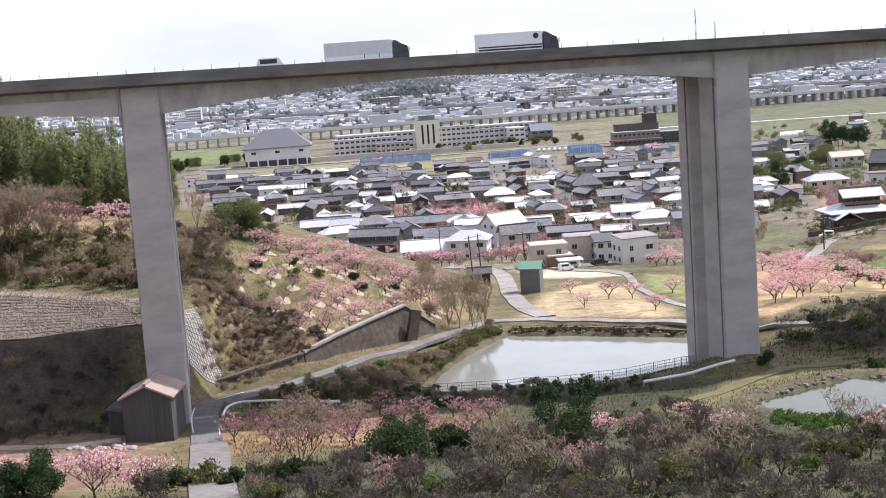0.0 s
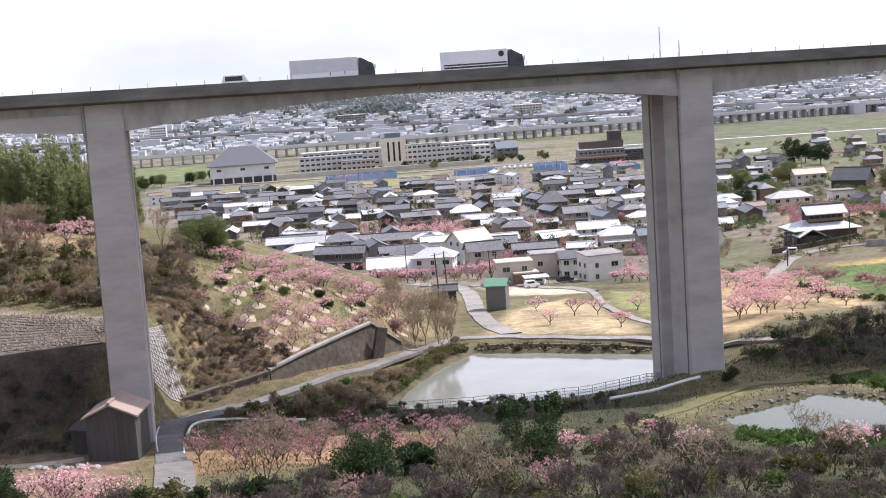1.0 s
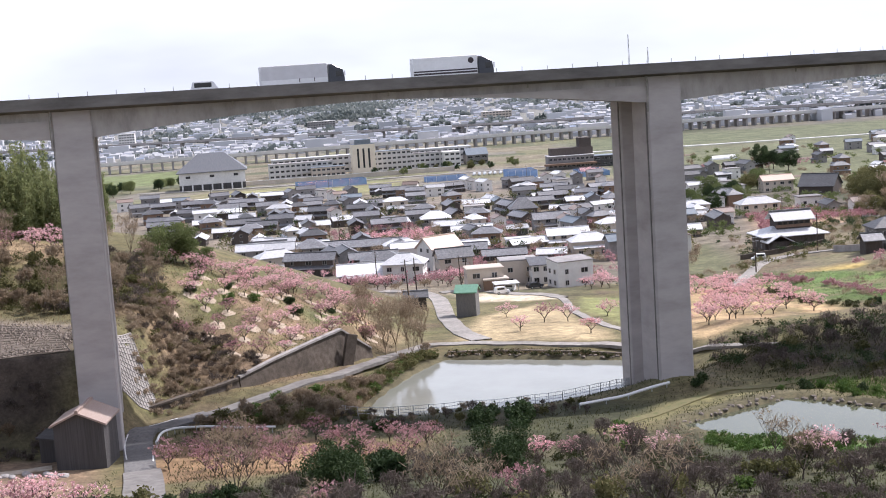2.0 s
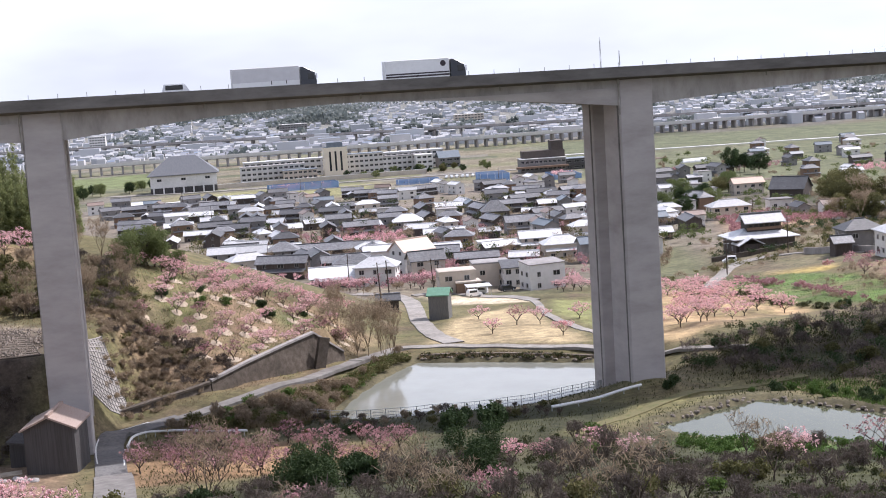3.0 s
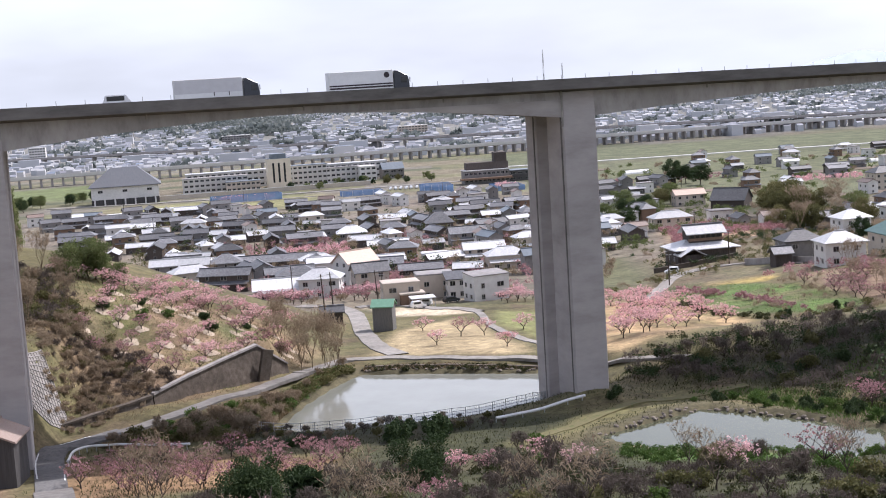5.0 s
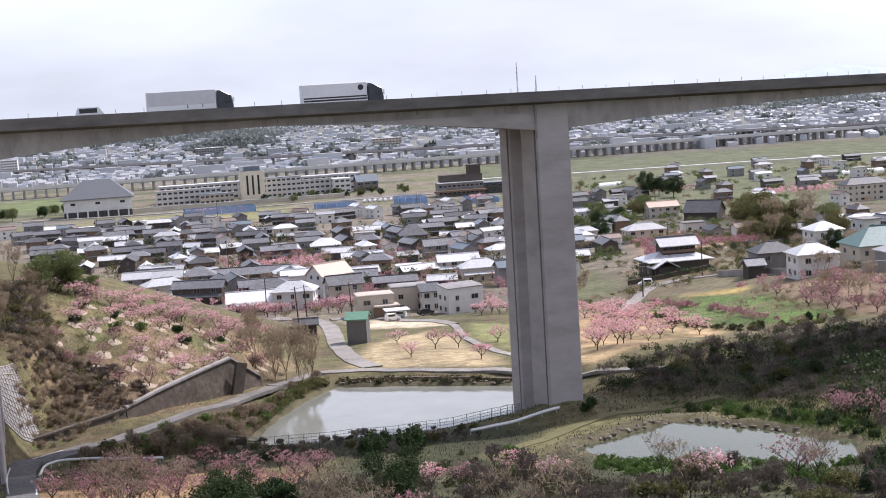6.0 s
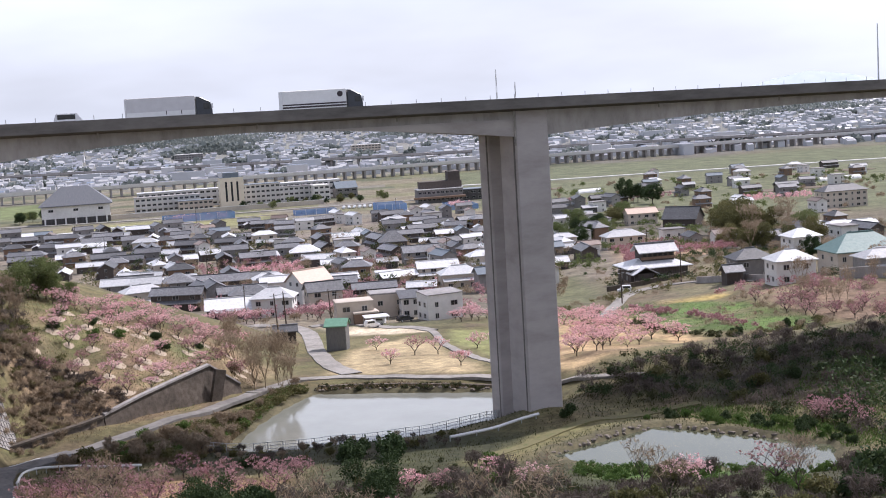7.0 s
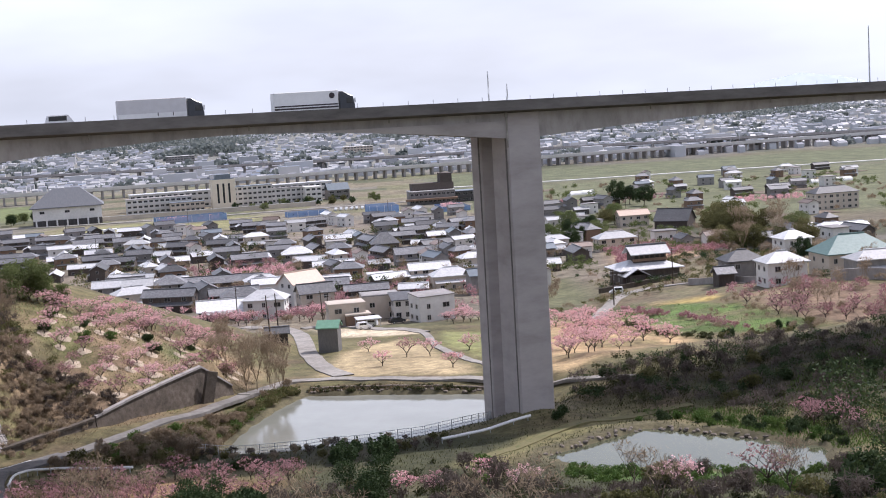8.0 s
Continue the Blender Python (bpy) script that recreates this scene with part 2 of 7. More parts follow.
viaduct = thing("viaduct", "tall grey concrete expressway viaduct with haunched girders on slab piers", "viaduct", BRIDGE @ Matrix.Translation((0, B_Y, 0)))
span_s = np.concatenate([np.linspace(-300, -118, 40), np.linspace(-116, 176, 147), np.linspace(180, 420, 50)])


def swept(section_of):
    bm = bmesh.new()
    rings = []
    for s in span_s:
        rings.append([bm.verts.new((s, d, z)) for d, z in section_of(float(s))])
    n = len(rings[0])
    for a, b in zip(rings, rings[1:]):
        for i in range(n):
            bm.faces.new((a[i], a[(i + 1) % n], b[(i + 1) % n], b[i]))
    bm.faces.new(rings[0])
    bm.faces.new(rings[-1][::-1])
    bmesh.ops.recalc_face_normals(bm, faces=bm.faces)
    return bm


DECK_W = 10.6
for k, off in enumerate((0.0, 11.0)):
    # box girder
    def girder(s, off=off):
        z, h = deck_z(s), girder_depth(s)
        return [(off + 2.3, z - 1.6), (off + 2.5, z - h), (off + DECK_W - 2.5, z - h), (off + DECK_W - 2.3, z - 1.6)]
    part("girder", swept(girder), M_CONC, viaduct)
    def slab(s, off=off):
        z = deck_z(s)
        return [(off + 0.05, z - 1.05), (off + 0.05, z - 1.35), (off + 2.5, z - 1.75), (off + DECK_W - 2.5, z - 1.75), (off + DECK_W - 0.05, z - 1.35), (off + DECK_W - 0.05, z - 1.05)]
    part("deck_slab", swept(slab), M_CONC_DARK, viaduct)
    for a, b in ((0.0, 0.28), (DECK_W - 0.28, DECK_W)):
        def parapet(s, a=a, b=b, off=off):
            z = deck_z(s)
            return [(off + a, z), (off + b, z), (off + b, z - 1.045), (off + a, z - 1.38)]
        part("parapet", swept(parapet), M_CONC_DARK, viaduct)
    def carriageway(s, off=off):
        z = deck_z(s)
        return [(off + 0.3, z - 0.99), (off + DECK_W - 0.3, z - 0.99), (off + DECK_W - 0.3, z - 1.03), (off + 0.3, z - 1.03)]
    part("carriageway", swept(carriageway), M_ASPHALT, viaduct)
    for p in PIERS if k == 0 else ():
        bm = bmesh.new()
        rings = []
        for s in np.linspace(p - 34, p - 2.2, 24):
            z, h = deck_z(s), girder_depth(float(s)) + 0.03
            top = min(2.75, h - 0.05)
            rings.append([bm.verts.new((s, y, q)) for y, q in ((2.12, z - top), (2.2, z - h), (2.7, z - h), (2.7, z - top))])
        for a, b in zip(rings, rings[1:]):
            for i in range(4):
                bm.faces.new((a[i], a[(i + 1) % 4], b[(i + 1) % 4], b[i]))
        bm.faces.new(rings[0]), bm.faces.new(rings[-1][::-1])
        bmesh.ops.recalc_face_normals(bm, faces=bm.faces)
        part("haunch", bm, M_PIER, viaduct)
    for p in PIERS:
        w = 2.3
        foot = min(gz(*(BRIDGE @ Vector((p + a, B_Y + off + b, 0)))[:2]) for a in (-3, 3) for b in (1, 9)) - 1.5
        top = deck_z(p) - 1.7
        bm = bmesh.new()
        bt = [(-w, 2.0), (w, 2.0), (w, 8.4 - 2.2 * k), (-w, 8.4 - 2.2 * k)]
        lo = [bm.verts.new((p + x * 1.04, off + y + (0.25 if y > 5 else -0.2), foot)) for x, y in bt]
        hi = [bm.verts.new((p + x, off + y, top)) for x, y in bt]
        for i in range(4):
            bm.faces.new((lo[i], lo[(i + 1) % 4], hi[(i + 1) % 4], hi[i]))
        bm.faces.new(lo[::-1]), bm.faces.new(hi)
        bmesh.ops.bevel(bm, geom=[e for e in bm.edges if abs(e.verts[0].co.z - e.verts[1].co.z) > 5], offset=0.15, segments=1, affect="EDGES")
        pier = part("pier", bm, M_PIER, viaduct)
        part("joint_channel", boxed(p - w - 0.12, p - w + 0.05, off + 2.6, off + 2.95, foot, top), M_CONC_DARK, pier, "dark vertical joint channel")
# ---- leaves and petals ----
def foliage(name, cols, trans=0.35, rough=0.7):
    """Leaves or petals: a colour of its own for each, part of the light passing through."""
    m = bpy.data.materials.new(name)
    m.use_nodes = True
    t = m.node_tree
    b = t.nodes["Principled BSDF"]
    geo = t.nodes.new("ShaderNodeNewGeometry")
    oi = t.nodes.new("ShaderNodeObjectInfo")
    add = t.nodes.new("ShaderNodeMath")
    add.operation = "MULTIPLY_ADD"
    add.inputs[1].default_value = 0.4
    t.links.new(oi.outputs["Random"], add.inputs[0])
    mul = t.nodes.new("ShaderNodeMath")
    mul.operation = "MULTIPLY"
    mul.inputs[1].default_value = 0.6
    t.links.new(geo.outputs["Random Per Island"], mul.inputs[0])
    t.links.new(mul.outputs[0], add.inputs[2])
    r = t.nodes.new("ShaderNodeValToRGB")
    el = r.color_ramp.elements
    while len(el) < len(cols):
        el.new(0.5)
    for i, c in enumerate(cols):
        el[i].position = i / (len(cols) - 1)
        el[i].color = (*c, 1)
    t.links.new(add.outputs[0], r.inputs["Fac"])
    t.links.new(r.outputs["Color"], b.inputs["Base Color"])
    b.inputs["Roughness"].default_value = rough
    b.inputs["Specular IOR Level"].default_value = 0.2
    tr = t.nodes.new("ShaderNodeBsdfTranslucent")
    t.links.new(r.outputs["Color"], tr.inputs["Color"])
    mix = t.nodes.new("ShaderNodeMixShader")
    mix.inputs[0].default_value = trans
    t.links.new(b.outputs[0], mix.inputs[1])
    t.links.new(tr.outputs[0], mix.inputs[2])
    t.links.new(mix.outputs[0], t.nodes["Material Output"].inputs["Surface"])
    return m


M_PINK = foliage("peach_blossom", [(0.60, 0.29, 0.32), (0.74, 0.44, 0.46), (0.84, 0.60, 0.60), (0.62, 0.36, 0.38)], 0.4)
M_DUSK = foliage("faded_blossom", [(0.26, 0.125, 0.125), (0.40, 0.215, 0.23), (0.52, 0.315, 0.33), (0.21, 0.12, 0.10)], 0.35)
M_LEAF = foliage("evergreen_leaf", [(0.024, 0.042, 0.017), (0.044, 0.07, 0.027), (0.072, 0.098, 0.036)], 0.3)
M_FRESH = foliage("fresh_green_leaf", [(0.05, 0.10, 0.022), (0.09, 0.15, 0.035), (0.13, 0.18, 0.05)], 0.35)
M_OLIVE = foliage("olive_leaf", [(0.07, 0.075, 0.03), (0.13, 0.125, 0.05), (0.2, 0.18, 0.08)], 0.4)
M_BAMBOO = foliage("bamboo_leaf", [(0.15, 0.175, 0.07), (0.235, 0.26, 0.115), (0.34, 0.35, 0.165)], 0.5)
M_BROWN = foliage("dry_twig", [(0.20, 0.15, 0.10), (0.30, 0.235, 0.165), (0.40, 0.325, 0.235)], 0.5)
M_BRUSH = foliage("dark_twig", [(0.07, 0.056, 0.047), (0.115, 0.094, 0.079), (0.18, 0.148, 0.126)], 0.4)
M_VERGE = foliage("rough_verge", [(0.032, 0.042, 0.016), (0.06, 0.066, 0.026), (0.105, 0.098, 0.043)], 0.3)
M_STRAW = foliage("dry_grass", [(0.16, 0.12, 0.07), (0.22, 0.17, 0.10), (0.28, 0.215, 0.13)], 0.3)
M_GREENO = foliage("camphor_leaf", [(0.09, 0.115, 0.04), (0.14, 0.17, 0.065), (0.21, 0.23, 0.1)], 0.5)
M_BARK = material("bark", [(0.05, 0.038, 0.03), (0.09, 0.07, 0.055)], 3.0, 0.9, 0.3, 10)

FAMILY = {}


def repeat(ob, m):
    """A copy of a thing with its parts at the pose m, as copy_thing() makes it; the family is looked up once."""
    if ob.name not in FAMILY:
        FAMILY[ob.name] = [ob, *ob.children_recursive]
    made = {}
    for o in FAMILY[ob.name]:
        c = o.copy()
        scene.collection.objects.link(c)
        made[o] = c
        if o.parent is not None:
            c.parent = made.get(o.parent, o.parent)
            c.matrix_parent_inverse = o.matrix_parent_inverse
    made[ob].matrix_basis = m
    return made[ob]


# ---- ground colour, field by field ----
ZONES = []


def zone(poly, colour, soft=1.5):
    ZONES.append((poly, colour, soft))


cols = np.zeros((len(verts), 3))
vx, vy = verts[:, 0], verts[:, 1]
cell = np.floor(vx / 46.0 + 0.15 * np.floor(vy / 30)) * 13.0 + np.floor(vy / 30.0) * 7.0
h1 = np.mod(np.sin(cell * 12.9898) * 43758.5453, 1.0)
plain = np.where(h1[:, None] < 0.30, [[0.10, 0.105, 0.06]], np.where(h1[:, None] < 0.58, [[0.18, 0.155, 0.105]], np.where(h1[:, None] < 0.8, [[0.17, 0.155, 0.125]], [[0.15, 0.145, 0.08]])))
hill = np.array([[0.12, 0.105, 0.05]])
k = smooth(vy, 300, 345)[:, None]
cols = hill * (1 - k) + plain * k
village = ((vy > 330) & (vy < 800) & (vx < 120 + (vy - 330) * 0.1))[:, None]
cols = np.where(village, cols * 0.35 + np.array([[0.19, 0.155, 0.125]]) * 0.65, cols)
right = (smooth(vx, 70, 130) * smooth(vy, 380, 460))[:, None]
cols = cols * (1 - 0.28 * right)
# far plain fades to pale grey, haze blended into the ground colour
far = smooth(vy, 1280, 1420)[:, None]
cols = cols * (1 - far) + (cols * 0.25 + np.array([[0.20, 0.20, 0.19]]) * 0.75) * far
# orchard slope, toned down for cloud shade kept in the colour
zone([(-26, 238), (-60, 215), (-62, 200), (-42, 190), (-30, 194), (-22, 214), (-18, 240)], (0.23, 0.163, 0.1), 4)
zone([(-52, 214), (-46, 206), (-40, 208), (-46, 220)], (0.15, 0.15, 0.06), 3)
zone([(-36, 222), (-28, 216), (-23, 222), (-28, 232)], (0.13, 0.15, 0.055), 3)
zone([(-62, 208), (-52, 200), (-44, 192), (-40, 196), (-50, 212)], (0.12, 0.088, 0.06), 4)
zone([(-104, 164), (-57, 174), (-60, 190), (-100, 206)], (0.23, 0.19, 0.145), 2)
# dark soil below the viaduct, the deck's shade mixed into its colour
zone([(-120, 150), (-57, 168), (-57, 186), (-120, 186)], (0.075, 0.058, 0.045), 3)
zone([(-96, 214), (-70, 218), (-68, 228), (-96, 226)], (0.25, 0.185, 0.11), 3)
# strip below the wall, lowered with the slope for that cloud shade
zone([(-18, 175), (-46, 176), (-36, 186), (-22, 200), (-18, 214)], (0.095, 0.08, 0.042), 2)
zone([(-70, 140), (-53, 120), (-40, 120), (-49, 160), (-75, 160)], (0.20, 0.14, 0.09), 2)
zone([(-66, 150), (-60, 140), (-52, 134), (-47, 140), (-52, 150)], (0.24, 0.165, 0.115), 1.5)
# front orchard soil, cloud shade darkened into its orange-brown
zone([(-41, 140), (-44, 166), (-26, 164), (-10, 158), (-12, 148), (-28, 140)], (0.25, 0.162, 0.088), 3)
# near slope, green-brown deepened to hold the cloud's shade
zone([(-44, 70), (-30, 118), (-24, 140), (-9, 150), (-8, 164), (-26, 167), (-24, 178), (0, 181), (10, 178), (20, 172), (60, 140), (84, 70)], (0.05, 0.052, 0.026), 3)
zone([(9, 158), (20, 171), (34, 181), (37, 177), (22, 164), (14, 154)], (0.16, 0.145, 0.065), 2)
zone([(22, 150), (34, 150), (42, 145), (52, 138), (40, 134), (24, 142)], (0.075, 0.13, 0.03), 2)
zone([(-8, 231), (18, 221), (17, 236), (14, 250), (13, 272), (8, 290), (-4, 268)], (0.36, 0.285, 0.165), 2)
zone([(16, 275), (22, 240), (26, 236), (34, 262), (30, 292), (18, 300)], (0.21, 0.215, 0.085), 2)
zone([(-12, 333), (2, 318), (12, 309), (14, 298), (4, 298), (-6, 305), (-10, 320)], (0.50, 0.42, 0.30), 2)
zone([(22, 222), (32, 212), (60, 236), (62, 290), (50, 310), (32, 300), (26, 250)], (0.37, 0.265, 0.145), 3)
zone([(52, 318), (62, 336), (74, 300), (92, 262), (78, 246), (60, 262), (58, 290)], (0.095, 0.145, 0.04), 3)
zone([(66, 338), (80, 342), (90, 318), (78, 300), (68, 312)], (0.48, 0.36, 0.12), 2)
zone([(84, 300), (120, 290), (140, 250), (96, 246), (84, 270)], (0.20, 0.14, 0.095), 4)
zone([(40, 330), (60, 350), (66, 400), (140, 430), (150, 330), (120, 300), (96, 300)], (0.155, 0.13, 0.08), 6)
zone([(82, 420), (120, 440), (124, 560), (96, 520)], (0.36, 0.25, 0.16), 6)
zone([(36, 330), (62, 345), (66, 420), (40, 420)], (0.115, 0.115, 0.06), 5)
zone([(60, 215), (140, 215), (150, 180), (60, 172), (36, 186)], (0.055, 0.05, 0.03), 5)
zone([(112, 640), (360, 640), (430, 1040), (70, 1040)], (0.125, 0.132, 0.072), 30)
zone([(60, 1050), (600, 1060), (700, 1300), (60, 1240)], (0.115, 0.125, 0.068), 25)
zone([(-330, 1010), (-220, 1000), (-230, 1170), (-360, 1150)], (0.14, 0.165, 0.07), 20)
zone([(-175, 800), (-60, 800), (-60, 905), (-190, 880)], (0.22, 0.21, 0.10), 10)
for poly, colour, soft in ZONES:
    d = poly_dist(vx, vy, poly)
    kk = (1 - smooth(d, -soft, soft))[:, None]
    cols = cols * (1 - kk) + np.array([colour]) * kk
near_v = np.nonzero((np.abs(vx) < 130) & (vy > 90) & (vy < 340))[0]
for i in near_v:
    if vx[i] < -56 or (vy[i] < 172 and vx[i] < -8) or (vy[i] > 224 and -9 < vx[i] < 22):
        continue
    a = noise.fractal((vx[i] * 0.07, vy[i] * 0.07, 4.2), 0.9, 2.1, 4)
    c = noise.fractal((vx[i] * 0.11, vy[i] * 0.11, 9.1), 0.9, 2.1, 3)
    ka, kc = min(0.75, max(0.0, a * 1.3)), min(0.6, max(0.0, c * 1.1))
    if vy[i] < 182 and vx[i] > -26:
        ka, kc = ka * 0.5, kc * 0.4
    cols[i] = (cols[i] * (1 - ka * 0.7) + np.array([0.105, 0.115, 0.042]) * ka * 0.7) * (1 - kc) + np.array([0.15, 0.105, 0.07]) * kc
for poly in (POND_A, POND_B):
    kk = (1 - smooth(poly_dist(vx, vy, poly), 1.5, 4.5))[:, None]
    cols = cols * (1 - kk) + np.array([[0.10, 0.088, 0.05]]) * kk
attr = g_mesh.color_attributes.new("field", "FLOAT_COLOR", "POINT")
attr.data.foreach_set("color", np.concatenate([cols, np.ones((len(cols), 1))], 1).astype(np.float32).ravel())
gt = M_GROUND.node_tree
g_attr = gt.nodes.new("ShaderNodeVertexColor")
g_attr.layer_name = "field"
g_b = gt.nodes["Principled BSDF"]
g_tc = gt.nodes.new("ShaderNodeTexCoord")
g_col = g_attr.outputs["Color"]
for sc, lo, hi in ((0.07, 0.62, 1.4), (0.55, 0.6, 1.45), (2.6, 0.65, 1.3)):
    g_n = gt.nodes.new("ShaderNodeTexNoise")
    g_n.inputs["Scale"].default_value, g_n.inputs["Detail"].default_value, g_n.inputs["Roughness"].default_value = sc, 5, 0.7
    gt.links.new(g_tc.outputs["Object"], g_n.inputs["Vector"])
    g_r = gt.nodes.new("ShaderNodeMapRange")
    g_r.inputs["From Min"].default_value, g_r.inputs["From Max"].default_value = 0.3, 0.7
    g_r.inputs["To Min"].default_value, g_r.inputs["To Max"].default_value = lo, hi
    gt.links.new(g_n.outputs["Fac"], g_r.inputs["Value"])
    g_m = gt.nodes.new("ShaderNodeVectorMath")
    g_m.operation = "SCALE"
    gt.links.new(g_col, g_m.inputs[0])
    gt.links.new(g_r.outputs["Result"], g_m.inputs["Scale"])
    g_col = g_m.outputs["Vector"]
gt.links.new(g_col, g_b.inputs["Base Color"])


fz = gz


def outside(x, y, poly):
    """Distance to an outline, negative inside; for one point."""
    best, hit = 1e9, False
    ax, ay = poly[-1]
    for bx, by in poly:
        dx, dy = bx - ax, by - ay
        t = min(1.0, max(0.0, ((x - ax) * dx + (y - ay) * dy) / (dx * dx + dy * dy + 1e-12)))
        best = min(best, math.hypot(x - ax - t * dx, y - ay - t * dy))
        if (ay > y) != (by > y) and x < (bx - ax) * (y - ay) / (by - ay) + ax:
            hit = not hit
        ax, ay = bx, by
    return -best if hit else best


# ---- lanes and roads ----
def along(points, step=1.0):
    """Even steps along a line, with a little rounding at its bends."""
    pts = [Vector(p) for p in points]
    for _ in range(2):
        cut = [pts[0]]
        for a, b in zip(pts, pts[1:]):
            cut += [a.lerp(b, 0.25), a.lerp(b, 0.75)]
        pts = cut + [pts[-1]]
    out = []
    for a, b in zip(pts, pts[1:]):
        n = max(1, int((b - a).length / step))
        out += [a.lerp(b, i / n) for i in range(n)]
    return out + [pts[-1]]


def strip(name, points, width, mat, label, category, kind="structure", rise=0.14, thick=0.5, off=0.0, step=1.0):
    bm = bmesh.new()
    pts = along(points, step)
    rings = []
    for i, p in enumerate(pts):
        q = pts[min(i + 1, len(pts) - 1)] - pts[max(i - 1, 0)]
        n = Vector((-q.y, q.x)).normalized()
        c = p + n * off
        z = max(fz(c.x + n.x * k, c.y + n.y * k) for k in (-width / 2, 0, width / 2)) + rise
        a, b = c + n * width / 2, c - n * width / 2
        rings.append([bm.verts.new((*a, z)), bm.verts.new((*b, z)), bm.verts.new((*b, z - thick)), bm.verts.new((*a, z - thick))])
    for r, s in zip(rings, rings[1:]):
        for i in range(4):
            bm.faces.new((r[i], r[(i + 1) % 4], s[(i + 1) % 4], s[i]))
    bmesh.ops.recalc_face_normals(bm, faces=bm.faces)
    return tagged(part(name, bm, mat), label, category, kind=kind)


M_RAMP = material("worn_ramp_concrete", [(0.14, 0.13, 0.12), (0.19, 0.178, 0.165), (0.245, 0.23, 0.215)], 0.8, 0.9, 0.1, 8, stain=0.25)
strip("road_on_pond_bank", [(-19.2, 213.6), (-13.6, 226.1), (-7.0, 226.8), (-0.3, 224.3), (8.8, 220.8), (18.4, 216.2), (30.3, 207.3), (40, 200)], 2.4, M_PATH, "narrow pale concrete lane along the pond bank", "lane")
strip("road_to_village", [(-3.6, 229.0), (-7.3, 242.4), (-10.7, 267.3), (-13.1, 296.7), (-16.4, 333.6), (-30, 345)], 3.6, M_PATH, "pale concrete lane leading into the village", "lane", rise=0.17)
strip("road_yard", [(-14.5, 334), (-5.3, 338.5), (1.5, 319.0), (10.4, 309.8), (13.6, 300)], 3.0, M_PATH, "pale lane past the yards of the houses", "lane", rise=0.15)
strip("path_through_field", [(12.5, 303), (14.1, 296.2), (14.0, 272.6), (16.5, 252.5), (20.3, 232.1), (22.5, 222)], 1.7, M_PATH, "narrow concrete footpath across the orchard", "path")
strip("road_under_viaduct", [(-39.0, 140), (-41.5, 148.5), (-43.6, 156.0), (-45.6, 163), (-47.4, 169.9), (-46.5, 174), (-43.0, 176.8), (-40, 179.4)], 3.6, M_ASPHALT, "narrow dark asphalt farm road under the viaduct", "road")
strip("road_along_wall", [(-40.4, 179.2), (-37.8, 181.6), (-32.3, 187.2), (-25.4, 197.5), (-19.2, 213.1), (-17.2, 218)], 2.4, M_RAMP, "worn pale concrete lane below the retaining wall", "lane", rise=0.1)
strip("road_slab", [(-30, 108), (-35.4, 126.7), (-39.0, 140.5), (-41.8, 150)], 4.2, M_RAMP, "grey concrete ramp of the farm road", "road", rise=0.2, thick=1.5)
strip("road_edge_line", [(-43.6, 156.5), (-45.6, 163), (-47.4, 169.9), (-46.5, 174), (-43.0, 176.8)], 0.16, M_WHITE, "white painted edge line of the farm road", "line", off=1.6, rise=0.17, thick=0.1)
strip("road_inner_line", [(-42.6, 152.5), (-44.3, 159), (-46.2, 166)], 0.16, M_WHITE, "white painted line of the farm road", "line", off=-1.5, rise=0.2, thick=0.1)
strip("road_cross_line", [(-46.8, 165.6), (-43.9, 164.6)], 0.18, M_WHITE, "white painted line across the farm road", "line", rise=0.2, thick=0.1)
strip("path_dike", [(12.4, 160.5), (20.0, 168.3), (28.2, 176), (35.2, 179), (44, 181)], 1.6, material("trodden_grass", [(0.12, 0.115, 0.05), (0.17, 0.15, 0.075), (0.10, 0.115, 0.04)], 0.8, 0.95, 0.3, 6), "grassy dike path between the two ponds", "path", rise=0.1)
strip("road_to_temple", [(52, 300), (58, 322), (66, 345), (74, 352), (84, 348), (90, 335), (94, 322)], 3.0, M_PATH, "pale lane climbing to the old tiled house", "lane")
M_DIRT = material("pale_dirt_track", [(0.30, 0.24, 0.17), (0.42, 0.35, 0.27), (0.5, 0.43, 0.34)], 0.9, 0.95, 0.4, 4, stain=0.3)
strip("path_dirt_track", [(-90, 160), (-76, 157), (-66, 152.5), (-58, 153.0), (-53.6, 154.6)], 1.8, M_DIRT, "pale dirt track leading to the storehouse", "track", rise=0.06)
M_SHEETROAD = material("bleached_road", [(0.5, 0.49, 0.46), (0.6, 0.58, 0.55)], 0.2, 0.9)
strip("road_levee", [(60, 1064), (170, 1064), (290, 1070), (420, 1072), (640, 1084)], 7.0, M_SHEETROAD, "pale road on the river levee", "road", step=12, rise=0.5)
strip("road_school", [(-240, 915), (-160, 905), (-60, 920), (40, 935)], 6.0, M_PATH, "pale road in front of the school", "road", step=12, rise=0.4)
strip("road_plain", [(-150, 800), (-140, 840), (-118, 862), (-60, 880)], 4.0, M_PATH, "pale farm road in the plain", "road", step=10, rise=0.3)


